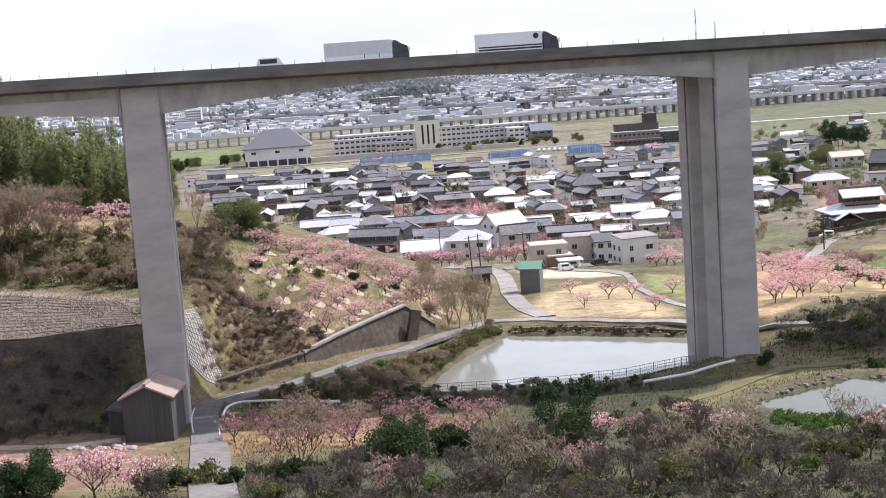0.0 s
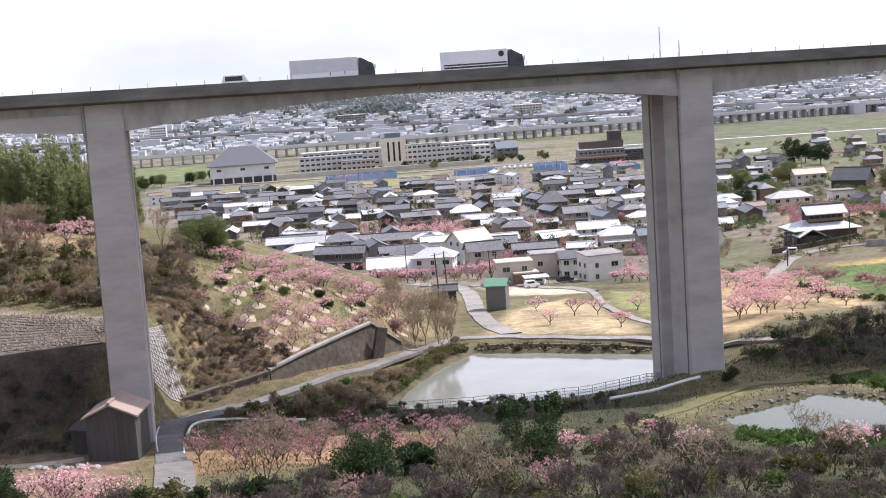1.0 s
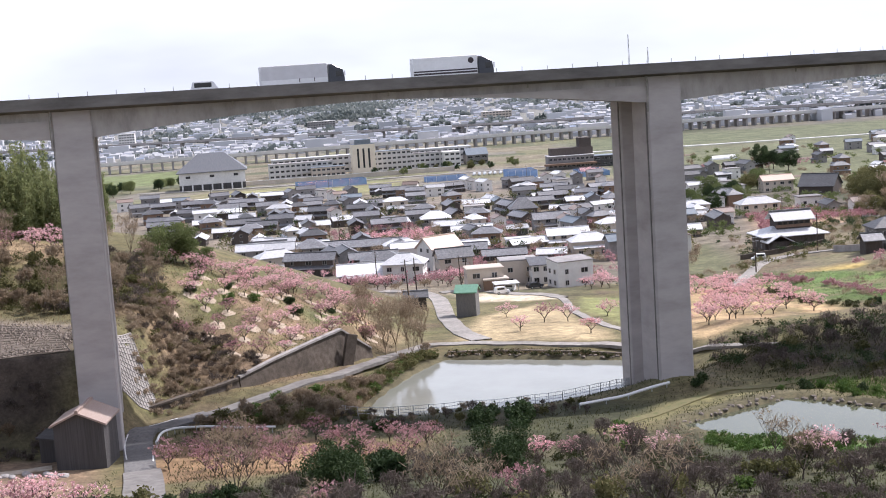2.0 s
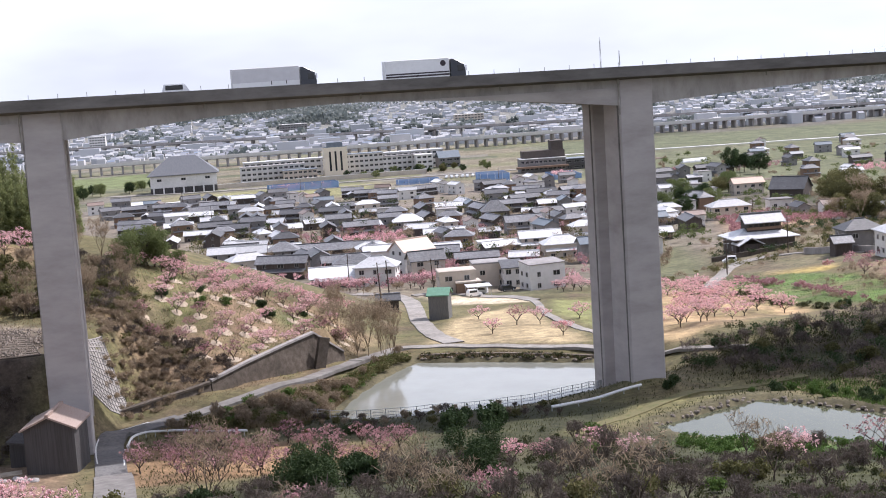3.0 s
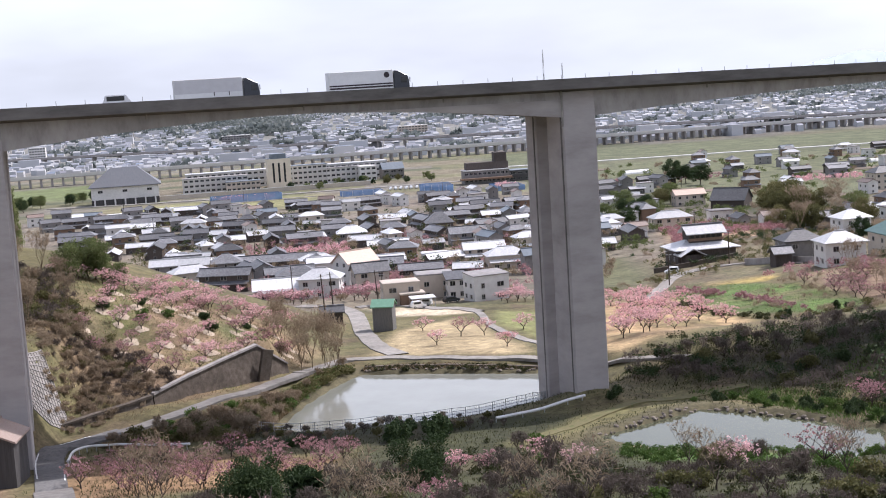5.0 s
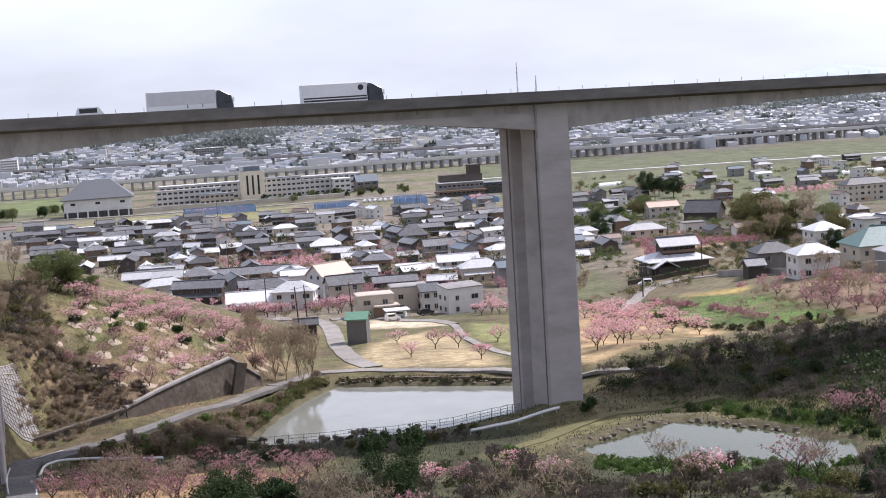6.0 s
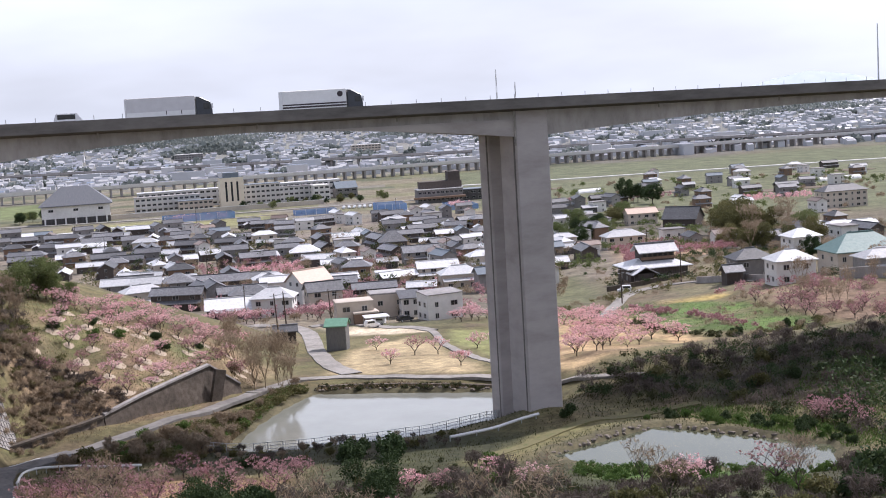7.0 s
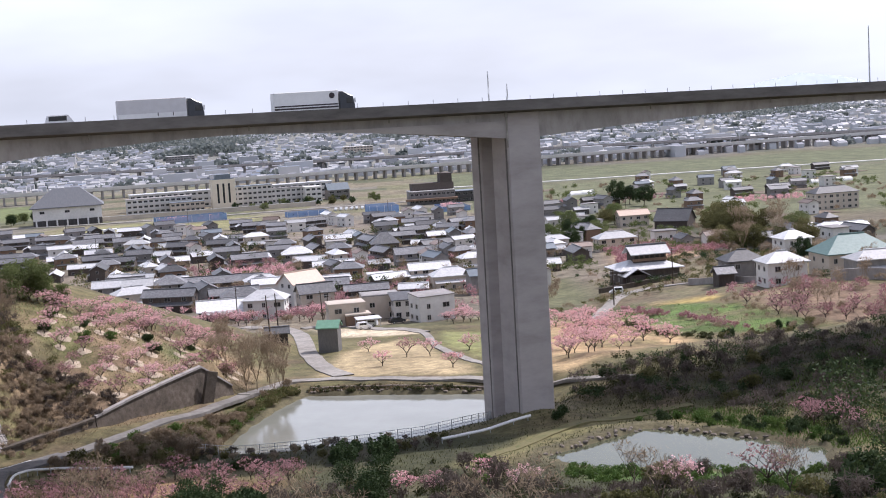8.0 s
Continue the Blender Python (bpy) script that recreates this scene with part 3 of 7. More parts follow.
# ---- ramparts, fences and rails ----
def wall_run(name, points, height, thick, mat, label, category, cap=None, lean=0.0, kind=""):
    """A low wall along a line, its top following the ground."""
    root = thing(name, label, category, kind=kind)
    pts = along(points, 1.5)
    for nm, lo, hi, w, m in (("wall", -0.8, height, thick, mat),) + ((("coping", height, height + 0.22, thick + 0.25, cap),) if cap else ()):
        bm = bmesh.new()
        rings = []
        for i, p in enumerate(pts):
            q = pts[min(i + 1, len(pts) - 1)] - pts[max(i - 1, 0)]
            n = Vector((-q.y, q.x)).normalized()
            z = gz(p.x, p.y)
            a, b = p + n * w / 2, p - n * w / 2
            a2, b2 = a + n * lean * (hi > 0.5), b + n * lean * (hi > 0.5)
            lo_a, lo_b = (a2, b2) if nm == "coping" else (a, b)
            rings.append([bm.verts.new((*lo_a, z + lo)), bm.verts.new((*lo_b, z + lo)), bm.verts.new((*b2, z + hi)), bm.verts.new((*a2, z + hi))])
        for r, s in zip(rings, rings[1:]):
            for i in range(4):
                bm.faces.new((r[i], r[(i + 1) % 4], s[(i + 1) % 4], s[i]))
        bm.faces.new(rings[0]), bm.faces.new(rings[-1][::-1])
        bmesh.ops.recalc_face_normals(bm, faces=bm.faces)
        part(nm, bm, m, root)
    return root


def rampart(name, outline, label, mat, cap):
    """A leaning retaining wall: foot and top given as (x, y, foot z, top z)."""
    root = thing(name, label, "wall")
    bm = bmesh.new()
    rows = []
    for x, y, z0, z1 in outline:
        rows.append([bm.verts.new((x, y, z0 - 0.8)), bm.verts.new((x - 0.5, y + 0.9, z1)), bm.verts.new((x - 1.3, y + 2.2, z1)), bm.verts.new((x - 1.3, y + 2.2, z0 - 0.8))])
    for r, s in zip(rows, rows[1:]):
        for i in range(4):
            bm.faces.new((r[i], r[(i + 1) % 4], s[(i + 1) % 4], s[i]))
    bm.faces.new(rows[0]), bm.faces.new(rows[-1][::-1])
    bmesh.ops.recalc_face_normals(bm, faces=bm.faces)
    part("face", bm, mat, root)
    bm = bmesh.new()
    for (x, y, _, z1), (x2, y2, _, z2) in zip(outline, outline[1:]):
        v = [bm.verts.new(p) for p in ((x - 0.35, y + 0.6, z1), (x2 - 0.35, y2 + 0.6, z2), (x2 - 0.9, y2 + 1.5, z2), (x - 0.9, y + 1.5, z1))]
        u = [bm.verts.new(p.co + Vector((0, 0, 0.3))) for p in v]
        bm.faces.new(u)
        for i in range(4):
            bm.faces.new((v[i], v[(i + 1) % 4], u[(i + 1) % 4], u[i]))
    bmesh.ops.recalc_face_normals(bm, faces=bm.faces)
    part("coping", bm, cap, root, "pale concrete coping")
    return root


M_BLOCK = material("old_block_wall", [(0.07, 0.056, 0.045), (0.11, 0.09, 0.072), (0.155, 0.13, 0.108)], 1.4, 0.92, 0.5, 5, stain=0.35)
M_RUBBLE = material("planted_rubble", [(0.10, 0.085, 0.065), (0.17, 0.14, 0.115), (0.24, 0.205, 0.17)], 1.6, 0.95, 0.6, 4, stain=0.3)
rampart("retaining_wall", [(-37.2, 189.2, 26.6, 29.2), (-33, 195.2, 26.6, 30.3), (-28.5, 201.6, 26.6, 31.2), (-24.4, 207.4, 26.4, 31.9), (-20.5, 213.2, 26.0, 27.6)], "dark leaning block retaining wall with a pale coping", M_BLOCK, M_CONC)
rampart("low_retaining_wall", [(-48.5, 179.6, 26.0, 27.6), (-44, 183.2, 26.2, 28.2), (-40, 186.6, 26.4, 28.6), (-37.3, 189.0, 26.6, 29.0)], "low mossy block wall beside the farm road", M_BLOCK, M_BLOCK)
part_buttress = part("buttress", boxed(-0.35, 0.35, -0.35, 1.4, -0.5, 5.0), M_BLOCK, bpy.data.objects["retaining_wall"], at=pose(-24.6, 206.6, 26.6, -14, 0, -55))
wall_run("pond_bank_wall", [(-9, 221.2), (2, 218.6), (17, 213.4), (25, 209.6)], 0.4, 0.6, M_RUBBLE, "weathered block wall along the far bank of the pond", "wall", lean=0.25)
edging = thing("pond_edging", "rough stone edging along the banks of the ponds", "edging")
er = random.Random(8)
edge_stones = []
for k in range(4):
    bm = bmesh.new()
    bmesh.ops.create_icosphere(bm, subdivisions=1, radius=1)
    for v in bm.verts:
        v.co *= 1 + 0.35 * noise.noise(v.co * 1.4 + Vector((k * 5.3, 0, 0)))
    edge_stones.append(mesh_from(bm, "stone", material("pond_stone", [(0.12, 0.10, 0.08), (0.2, 0.17, 0.14), (0.28, 0.25, 0.21)], 1.5, 0.95, 0.4, 5, rand=0.35) if k == 0 else edge_stones[0].materials[0]))
for p in along([(-9.5, 220.2), (2, 217.4), (17, 212.3), (24.6, 209)], 0.6) + along([(21.0, 160.0), (28, 165.2), (35.3, 170.3), (42, 164.8), (48, 159.6)], 0.55):
    o = new("stone", er.choice(edge_stones))
    o.parent = edging
    x, y = p.x + er.uniform(-0.35, 0.35), p.y + er.uniform(-0.35, 0.35)
    o.matrix_basis = pose(x, y, gz(x, y) + 0.05, 0, 0, er.uniform(0, 360)) @ Matrix.Diagonal((er.uniform(0.22, 0.5), er.uniform(0.2, 0.4), er.uniform(0.15, 0.3), 1))
wall_run("terrace_wall", [(64, 362), (72, 360.5), (86, 363)], 1.3, 0.5, M_BLOCK, "low stone terrace wall below the old house", "wall")
wall_run("temple_wall", [(84, 343), (89, 334), (93, 325), (95, 318)], 1.6, 0.5, M_CONC, "grey concrete retaining wall along the climbing lane", "wall")
wall_run("yard_wall", [(106, 300), (112, 294), (120, 290)], 2.6, 0.5, M_CONC, "stained concrete retaining wall under a house", "wall")

# fence along the near bank of the pond
fence = thing("pond_fence", "grey steel mesh fence along the near bank of the pond", "fence")
f_pts = along([(-24, 178.5), (-17.7, 180.6), (-9.6, 180.4), (-0.8, 181.4), (6.7, 184.2), (14.5, 189.5), (17.5, 191)], 1.6)
post_mesh = None
for i, p in enumerate(f_pts):
    z = gz(p.x, p.y)
    if post_mesh is None:
        bm = bmesh.new()
        box(bm, -0.05, 0.05, -0.05, 0.05, -0.4, 1.45)
        post_mesh = mesh_from(bm, "post", M_METAL)
    o = new("post", post_mesh)
    o.parent = fence
    o.location = (p.x, p.y, z)
    if i:
        q = f_pts[i - 1]
        zq = gz(q.x, q.y)
        bm = bmesh.new()
        for h in (0.15, 0.55, 0.95, 1.4):
            rod(bm, (q.x, q.y, zq + h), (p.x, p.y, z + h), 0.03, n=4)
        for m in range(1, 6):
            a = q.lerp(p, m / 6)
            za = zq + (z - zq) * m / 6
            rod(bm, (a.x, a.y, za + 0.1), (a.x, a.y, za + 1.4), 0.014, n=3)
        part("mesh_panel", bm, M_METAL, fence)


def guard_rail(name, points, label, height=0.75, r=0.16):
    root = thing(name, label, "guard rail")
    pts = along(points, 2.0)
    bm = bmesh.new()
    tube(bm, [(a.x, a.y, fz(a.x, a.y) + height) for a in pts], r, 6)
    part("rail", bm, M_WHITE, root)
    for p in pts[::2]:
        bm = bmesh.new()
        z = fz(p.x, p.y)
        rod(bm, (p.x, p.y, z - 0.3), (p.x, p.y, z + height), 0.07, n=6)
        part("post", bm, M_METAL, root)
    return root


guard_rail("guard_rail", [(-43.4, 163.4), (-44.3, 168.6), (-43.4, 171.6), (-41, 172.2), (-36, 170.6), (-29.4, 168.4)], "white tubular guard rail at the bend of the farm road")
guard_rail("pond_pipe_rail", [(9.3, 172.6), (15, 175.4), (21.5, 177.4)], "long white pipe along the pond bank", 0.6, 0.2)

# slopes protected with concrete lattice
def lattice(name, poly_a, poly_b, n, m, label, mat, face):
    """A net of concrete beams between two edges on a slope."""
    root = thing(name, label, "slope lattice")
    a0, a1, b0, b1 = Vector(poly_a[0]), Vector(poly_a[1]), Vector(poly_b[0]), Vector(poly_b[1])
    bm = bmesh.new()
    net = [[bm.verts.new((*c, fz(c.x, c.y) + 0.05)) for c in [a0.lerp(a1, i / 14).lerp(b0.lerp(b1, i / 14), j / 10) for i in range(15)]] for j in range(11)]
    for r0, r1 in zip(net, net[1:]):
        for i in range(14):
            bm.faces.new((r0[i], r0[i + 1], r1[i + 1], r1[i]))
    part("facing", bm, face, root)
    for lines, p, q, r, s in ((n, a0, b0, a1, b1), (m, a0, a1, b0, b1)):
        for i in range(lines + 1):
            u, v = p.lerp(q, i / lines), r.lerp(s, i / lines)
            bm = bmesh.new()
            k = 10
            run = [u.lerp(v, j / k) for j in range(k + 1)]
            tube(bm, [(c.x, c.y, fz(c.x, c.y) + 0.08) for c in run], 0.1, 4)
            part("beam", bm, mat, root)
    return root


M_OLDBEAM = material("weathered_beam", [(0.12, 0.10, 0.08), (0.2, 0.17, 0.14)], 0.8, 0.95, 0.3, 5, stain=0.3)
lattice("slope_lattice", ((-102, 165), (-57, 176)), ((-104, 203), (-63, 188)), 12, 2, "brownish stone rows on a planted cut slope", M_OLDBEAM, M_RUBBLE)
lattice("slope_lattice", ((-50.6, 176.5), (-47.2, 182)), ((-54.2, 179.5), (-52.4, 189)), 14, 12, "pale concrete lattice beams beside the pier", M_CONC, M_PATH)


# loose stones on the planted slope
sr = np.random.RandomState(14)
sv, sf = [], []
for _ in range(2600):
    u, v = sr.rand(), sr.rand()
    x = -102 + 44 * u
    y = 165.5 + 10.5 * u + v * (37 - 25 * u)
    z, r = gz(x, y) + 0.08, sr.uniform(0.1, 0.3)
    n = len(sv)
    sv += [(x + r * sr.uniform(0.7, 1.3), y, z), (x, y + r, z), (x - r * sr.uniform(0.7, 1.3), y, z), (x, y - r, z), (x, y, z + r * 0.9), (x, y, z - r)]
    sf += [(n, n + 1, n + 4), (n + 1, n + 2, n + 4), (n + 2, n + 3, n + 4), (n + 3, n, n + 4), (n + 1, n, n + 5), (n + 2, n + 1, n + 5), (n + 3, n + 2, n + 5), (n, n + 3, n + 5)]
rubble = bpy.data.meshes.new("slope_rubble")
rubble.from_pydata(sv, [], sf)
rubble.materials.append(foliage("rubble_stone", [(0.13, 0.105, 0.085), (0.22, 0.185, 0.155), (0.33, 0.29, 0.25)], 0.0, 0.9))
tagged(new("slope_rubble", rubble), "loose brown and grey stones on the cut slope", "rubble", kind="stuff")


# ---- buildings ----
M_TILE = material("grey_roof_tile", [(0.08, 0.08, 0.085), (0.14, 0.14, 0.145), (0.21, 0.21, 0.215)], 1.5, 0.5, 0.35, 6, rand=0.5, spec=0.4, stain=0.15)
M_TILE_PALE = material("silver_roof_tile", [(0.40, 0.40, 0.41), (0.52, 0.52, 0.52), (0.62, 0.615, 0.61)], 1.5, 0.4, 0.3, 6, rand=0.3, spec=0.55)
M_TILE_BROWN = material("brown_roof_tile", [(0.15, 0.11, 0.09), (0.23, 0.17, 0.14)], 1.5, 0.5, 0.3, 6, rand=0.35, spec=0.5)
M_TILE_WARM = material("sandy_roof", [(0.5, 0.38, 0.3), (0.62, 0.48, 0.38)], 1.5, 0.5, 0.3, 6)
M_TIN_GREEN = material("green_tin_roof", [(0.13, 0.26, 0.18), (0.18, 0.33, 0.235)], 1.5, 0.45, 0.2, 6)
M_SLATE_GREEN = material("green_slate_roof", [(0.10, 0.17, 0.16), (0.15, 0.23, 0.21)], 1.5, 0.5, 0.2, 6)
M_BLUE_ROOF = material("blue_roof", [(0.13, 0.16, 0.185), (0.19, 0.215, 0.24)], 0.6, 0.45, 0.2, 4)
M_W_WHITE = material("white_render", [(0.62, 0.6, 0.57), (0.74, 0.72, 0.69)], 0.8, 0.85, 0.1, 6, stain=0.12)
M_W_BEIGE = material("beige_render", [(0.47, 0.41, 0.34), (0.57, 0.5, 0.43)], 0.8, 0.85, 0.1, 6, stain=0.15)
M_W_GREY = material("grey_render", [(0.19, 0.18, 0.175), (0.29, 0.275, 0.265)], 0.8, 0.85, 0.1, 6, stain=0.15, rand=0.3)
M_W_DARK = material("charred_board", [(0.055, 0.045, 0.04), (0.11, 0.09, 0.08)], 1.2, 0.85, 0.3, 9, stretch=(4, 4, 0.4), rand=0.3)
M_W_GALV = material("weathered_tin_siding", [(0.055, 0.05, 0.05), (0.10, 0.094, 0.092)], 0.8, 0.75, 0.3, 9, stretch=(6, 6, 0.2), stain=0.25)
M_W_BROWN = material("brown_board", [(0.16, 0.10, 0.07), (0.24, 0.16, 0.11)], 1.2, 0.8, 0.2, 9, stretch=(4, 4, 0.4))
M_FRAME = material("aluminium_frame", [(0.35, 0.34, 0.33), (0.45, 0.44, 0.43)], 4, 0.5, metal=0.4)
M_GLASS = material("window_glass", [(0.02, 0.022, 0.025), (0.035, 0.038, 0.042)], 1, 0.08, spec=0.6)


def roof_bm(w, d, rise, over, kind, thick=0.22):
    """A roof on an outline of w by d, eaves at z 0, its ridge along x. kind: gable, hip, shed or flat."""
    bm = bmesh.new()
    a, b = w / 2 + over, d / 2 + over
    if kind == "flat":
        box(bm, -a, a, -b, b, 0, 0.3)
        box(bm, -a + 0.25, a - 0.25, -b + 0.25, b - 0.25, 0.3, 0.36)
        return bm
    if kind == "shed":
        prof = [(-b, 0.0), (b, rise), (b, rise + thick), (-b, thick)]
        lo = [bm.verts.new((-a, y, z)) for y, z in prof]
        hi = [bm.verts.new((a, y, z)) for y, z in prof]
        bm.faces.new(lo), bm.faces.new(hi[::-1])
        for i in range(4):
            bm.faces.new((lo[i], hi[i], hi[(i + 1) % 4], lo[(i + 1) % 4]))
        bmesh.ops.recalc_face_normals(bm, faces=bm.faces)
        return bm
    r = a if kind == "gable" else max(a - b * 0.95, 0.3)
    s = rise * b / (d / 2)
    z0 = -(s - rise)
    for dz in (0.0,):
        e = [bm.verts.new(p) for p in ((-a, -b, z0), (a, -b, z0), (a, b, z0), (-a, b, z0))]
        t = [bm.verts.new(p) for p in ((-a, -b, z0 + thick), (a, -b, z0 + thick), (a, b, z0 + thick), (-a, b, z0 + thick))]
        r0, r1 = bm.verts.new((-r, 0, rise + thick)), bm.verts.new((r, 0, rise + thick))
        q0, q1 = bm.verts.new((-r, 0, rise)), bm.verts.new((r, 0, rise))
        bm.faces.new((t[0], t[1], r1, r0)), bm.faces.new((t[2], t[3], r0, r1))
        bm.faces.new((e[1], e[0], q0, q1)), bm.faces.new((e[3], e[2], q1, q0))
        bm.faces.new((e[0], e[1], t[1], t[0])), bm.faces.new((e[2], e[3], t[3], t[2]))
        if kind == "gable":
            bm.faces.new((e[3], q0, r0, t[3])), bm.faces.new((q0, e[0], t[0], r0))
            bm.faces.new((e[1], q1, r1, t[1])), bm.faces.new((q1, e[2], t[2], r1))
        else:
            bm.faces.new((t[3], t[0], r0)), bm.faces.new((t[1], t[2], r1))
            bm.faces.new((e[0], e[3], q0)), bm.faces.new((e[2], e[1], q1))
            bm.faces.new((e[3], e[0], t[0], t[3])), bm.faces.new((e[1], e[2], t[2], t[1]))
    bmesh.ops.recalc_face_normals(bm, faces=bm.faces)
    return bm


WIN_MESH, WIN_PLAIN = {}, {}


def window(parent, x, y, z, w, h, yaw, plain=False):
    """A sliding window: frame, with a pane behind its bars."""
    key = (round(w, 1), round(h, 1))
    if key not in WIN_MESH:
        bm = bmesh.new()
        w2, h2 = key[0] / 2, key[1] / 2
        t = 0.08
        box(bm, -w2, w2, -0.09, 0.02, -h2 - t, -h2), box(bm, -w2, w2, -0.09, 0.02, h2, h2 + t)
        box(bm, -w2 - t, -w2, -0.09, 0.02, -h2 - t, h2 + t), box(bm, w2, w2 + t, -0.09, 0.02, -h2 - t, h2 + t)
        box(bm, -0.04, 0.04, -0.07, 0.02, -h2, h2)
        WIN_MESH[key] = (mesh_from(bm, "window", M_FRAME), mesh_from(boxed(-w2, w2, -0.035, 0.02, -h2, h2), "pane", M_GLASS))
    if plain and key not in WIN_PLAIN:
        bm = bmesh.new()
        w2, h2 = key[0] / 2, key[1] / 2
        box(bm, -w2 - 0.08, w2 + 0.08, -0.06, 0.02, -h2 - 0.08, h2 + 0.08)
        box(bm, -w2, -0.04, -0.075, -0.06, -h2, h2, 1)
        box(bm, 0.04, w2, -0.075, -0.06, -h2, h2, 1)
        WIN_PLAIN[key] = mesh_from(bm, "window", [M_FRAME, M_GLASS])
    o = new("window", WIN_PLAIN[key] if plain else WIN_MESH[key][0])
    o.parent = parent
    o.matrix_basis = pose(x, y, z, 0, 0, yaw)
    if not plain:
        p = new("pane", WIN_MESH[key][1])
        p.parent = o
    return o


def house(x, y, yaw, w, d, h, rise, kind, wall, roof, label, lower=None, windows=True, category="house", over=0.6, z=None, name="house", group="", plain=False):
    """A house with walls h high under its main roof; lower: (part of the front covered by a lower roof, its height)."""
    root = thing(name, label, category, pose(x, y, (gz(x, y) if z is None else z) - 0.1, 0, 0, yaw), group)
    bm = bmesh.new()
    box(bm, -w / 2, w / 2, -d / 2, d / 2, -1.2, h)
    if kind == "gable":
        prism_pts = [(-d / 2, h), (d / 2, h), (0, h + rise)]
        for sx in (-w / 2, w / 2):
            bm.faces.new([bm.verts.new((sx, yy, zz)) for yy, zz in prism_pts])
    if kind == "shed":
        for sx in (-w / 2, w / 2):
            bm.faces.new([bm.verts.new((sx, yy, zz)) for yy, zz in ((-d / 2, h), (d / 2, h), (d / 2, h + rise))])
        bm.faces.new([bm.verts.new((xx, d / 2, zz)) for xx, zz in ((-w / 2, h), (w / 2, h), (w / 2, h + rise), (-w / 2, h + rise))])
    part("wall", bm, wall, root)
    part("roof", roof_bm(w, d, rise, over, kind), roof, root, at=pose(0, 0, h))
    if kind in ("gable", "hip") and roof is not M_TIN_GREEN:
        r = w / 2 + over if kind == "gable" else max(w / 2 - d * 0.47, 0.3)
        part("ridge", boxed(-r, r, -0.2, 0.2, 0, 0.32), roof, root, at=pose(0, 0, h + rise + 0.12))
    if lower:
        lw, lh, out = lower
        bm = bmesh.new()
        prof = [(-d / 2 - out, lh), (-d / 2 + 0.05, lh + out * 0.42), (-d / 2 + 0.05, lh + out * 0.42 + 0.2), (-d / 2 - out, lh + 0.2)]
        a = [bm.verts.new((-w / 2 * lw - 0.4, yy, zz)) for yy, zz in prof]
        b = [bm.verts.new((w / 2 * lw + 0.4, yy, zz)) for yy, zz in prof]
        bm.faces.new(a), bm.faces.new(b[::-1])
        for i in range(4):
            bm.faces.new((a[i], b[i], b[(i + 1) % 4], a[(i + 1) % 4]))
        bmesh.ops.recalc_face_normals(bm, faces=bm.faces)
        part("lower_roof", bm, roof, root)
        part("porch_wall", boxed(-w / 2 * lw, w / 2 * lw, -d / 2 - out * 0.6, -d / 2 + 0.02, -1.0, lh + 0.1), wall, root)
    if windows:
        floors = max(1, round(h / 2.8))
        for fl in range(floors):
            zc = 1.35 + fl * 2.75 if not (lower and fl == 0) else 1.2
            if zc + 0.7 > h:
                continue
            n = max(2, int(w / (4.5 if plain else 3.2)))
            yy = -d / 2 - (lower[2] * 0.6 if lower and fl == 0 else 0)
            ww = w * (lower[0] if lower and fl == 0 else 1)
            for i in range(n):
                wide = (1.7, 1.2, 0.8)[(i * 7 + fl * 3 + int(abs(x))) % 3]
                window(root, -ww / 2 + ww * (i + 0.5) / n, yy, zc, wide, 1.1, 0, plain)
            for sy in (0,) if plain else (-d * 0.22, d * 0.22):
                window(root, w / 2, sy, zc, 0.9, 1.0, 90, plain)
                if not plain:
                    window(root, -w / 2, sy, zc, 0.9, 1.0, -90)
    return root


# the houses nearest the ponds
house(-17.0, 398, 38, 10.5, 7.5, 7.6, 2.8, "gable", M_W_WHITE, M_TILE_WARM, "white two-storey house under a sandy gable roof")
house(-12.6, 385, 14, 9.5, 7.0, 5.2, 2.0, "gable", M_W_BEIGE, M_TILE, "pale two-storey house with a grey gable roof", windows=True)
house(-25.5, 371, -6, 11.0, 8.0, 5.6, 2.2, "hip", M_W_WHITE, M_TILE_PALE, "white two-storey house with a silvery hipped roof")
house(-33.5, 392, 4, 11.5, 8.0, 5.4, 2.0, "hip", M_W_GREY, M_TILE, "grey two-storey house with a hipped tile roof")
house(-37.5, 373, 6, 13.0, 8.5, 3.0, 2.2, "gable", M_W_DARK, M_TILE_PALE, "low farmhouse with dark walls and a shining roof", lower=(0.8, 2.2, 1.6))
house(-3.8, 336, 8, 9.0, 7.0, 5.6, 0.5, "flat", M_W_BEIGE, M_W_BEIGE, "beige flat-roofed two-storey house", over=0.15)
house(-1.0, 333, 8, 6.0, 5.0, 2.9, 0.4, "flat", M_W_BROWN, M_W_BEIGE, "low brown annex with a flat roof", over=0.15, windows=False, name="annex", category="annex")
house(4.9, 349, 6, 9.5, 7.5, 6.3, 0.6, "flat", M_W_BEIGE, M_W_GREY, "beige modern house with a flat parapet roof", over=0.1)
house(10.2, 343, 6, 4.5, 6.0, 5.0, 1.2, "shed", M_W_WHITE, M_TILE, "narrow white house with a sloping grey roof")
house(17.5, 335, 22, 9.5, 6.5, 6.4, 0.5, "shed", M_W_WHITE, M_W_GREY, "cream modern house with a low sloping roof", over=0.15)
house(28.5, 421, 6, 12.0, 7.5, 4.6, 2.0, "hip", M_W_BEIGE, M_TILE_PALE, "cream two-storey house with a pale hipped roof", lower=(0.9, 2.4, 1.6))
house(23.1, 446, 4, 13.0, 7.5, 4.8, 1.7, "gable", M_W_BEIGE, M_TILE_PALE, "cream house with two shining tiled roofs", lower=(1.0, 2.4, 1.8))
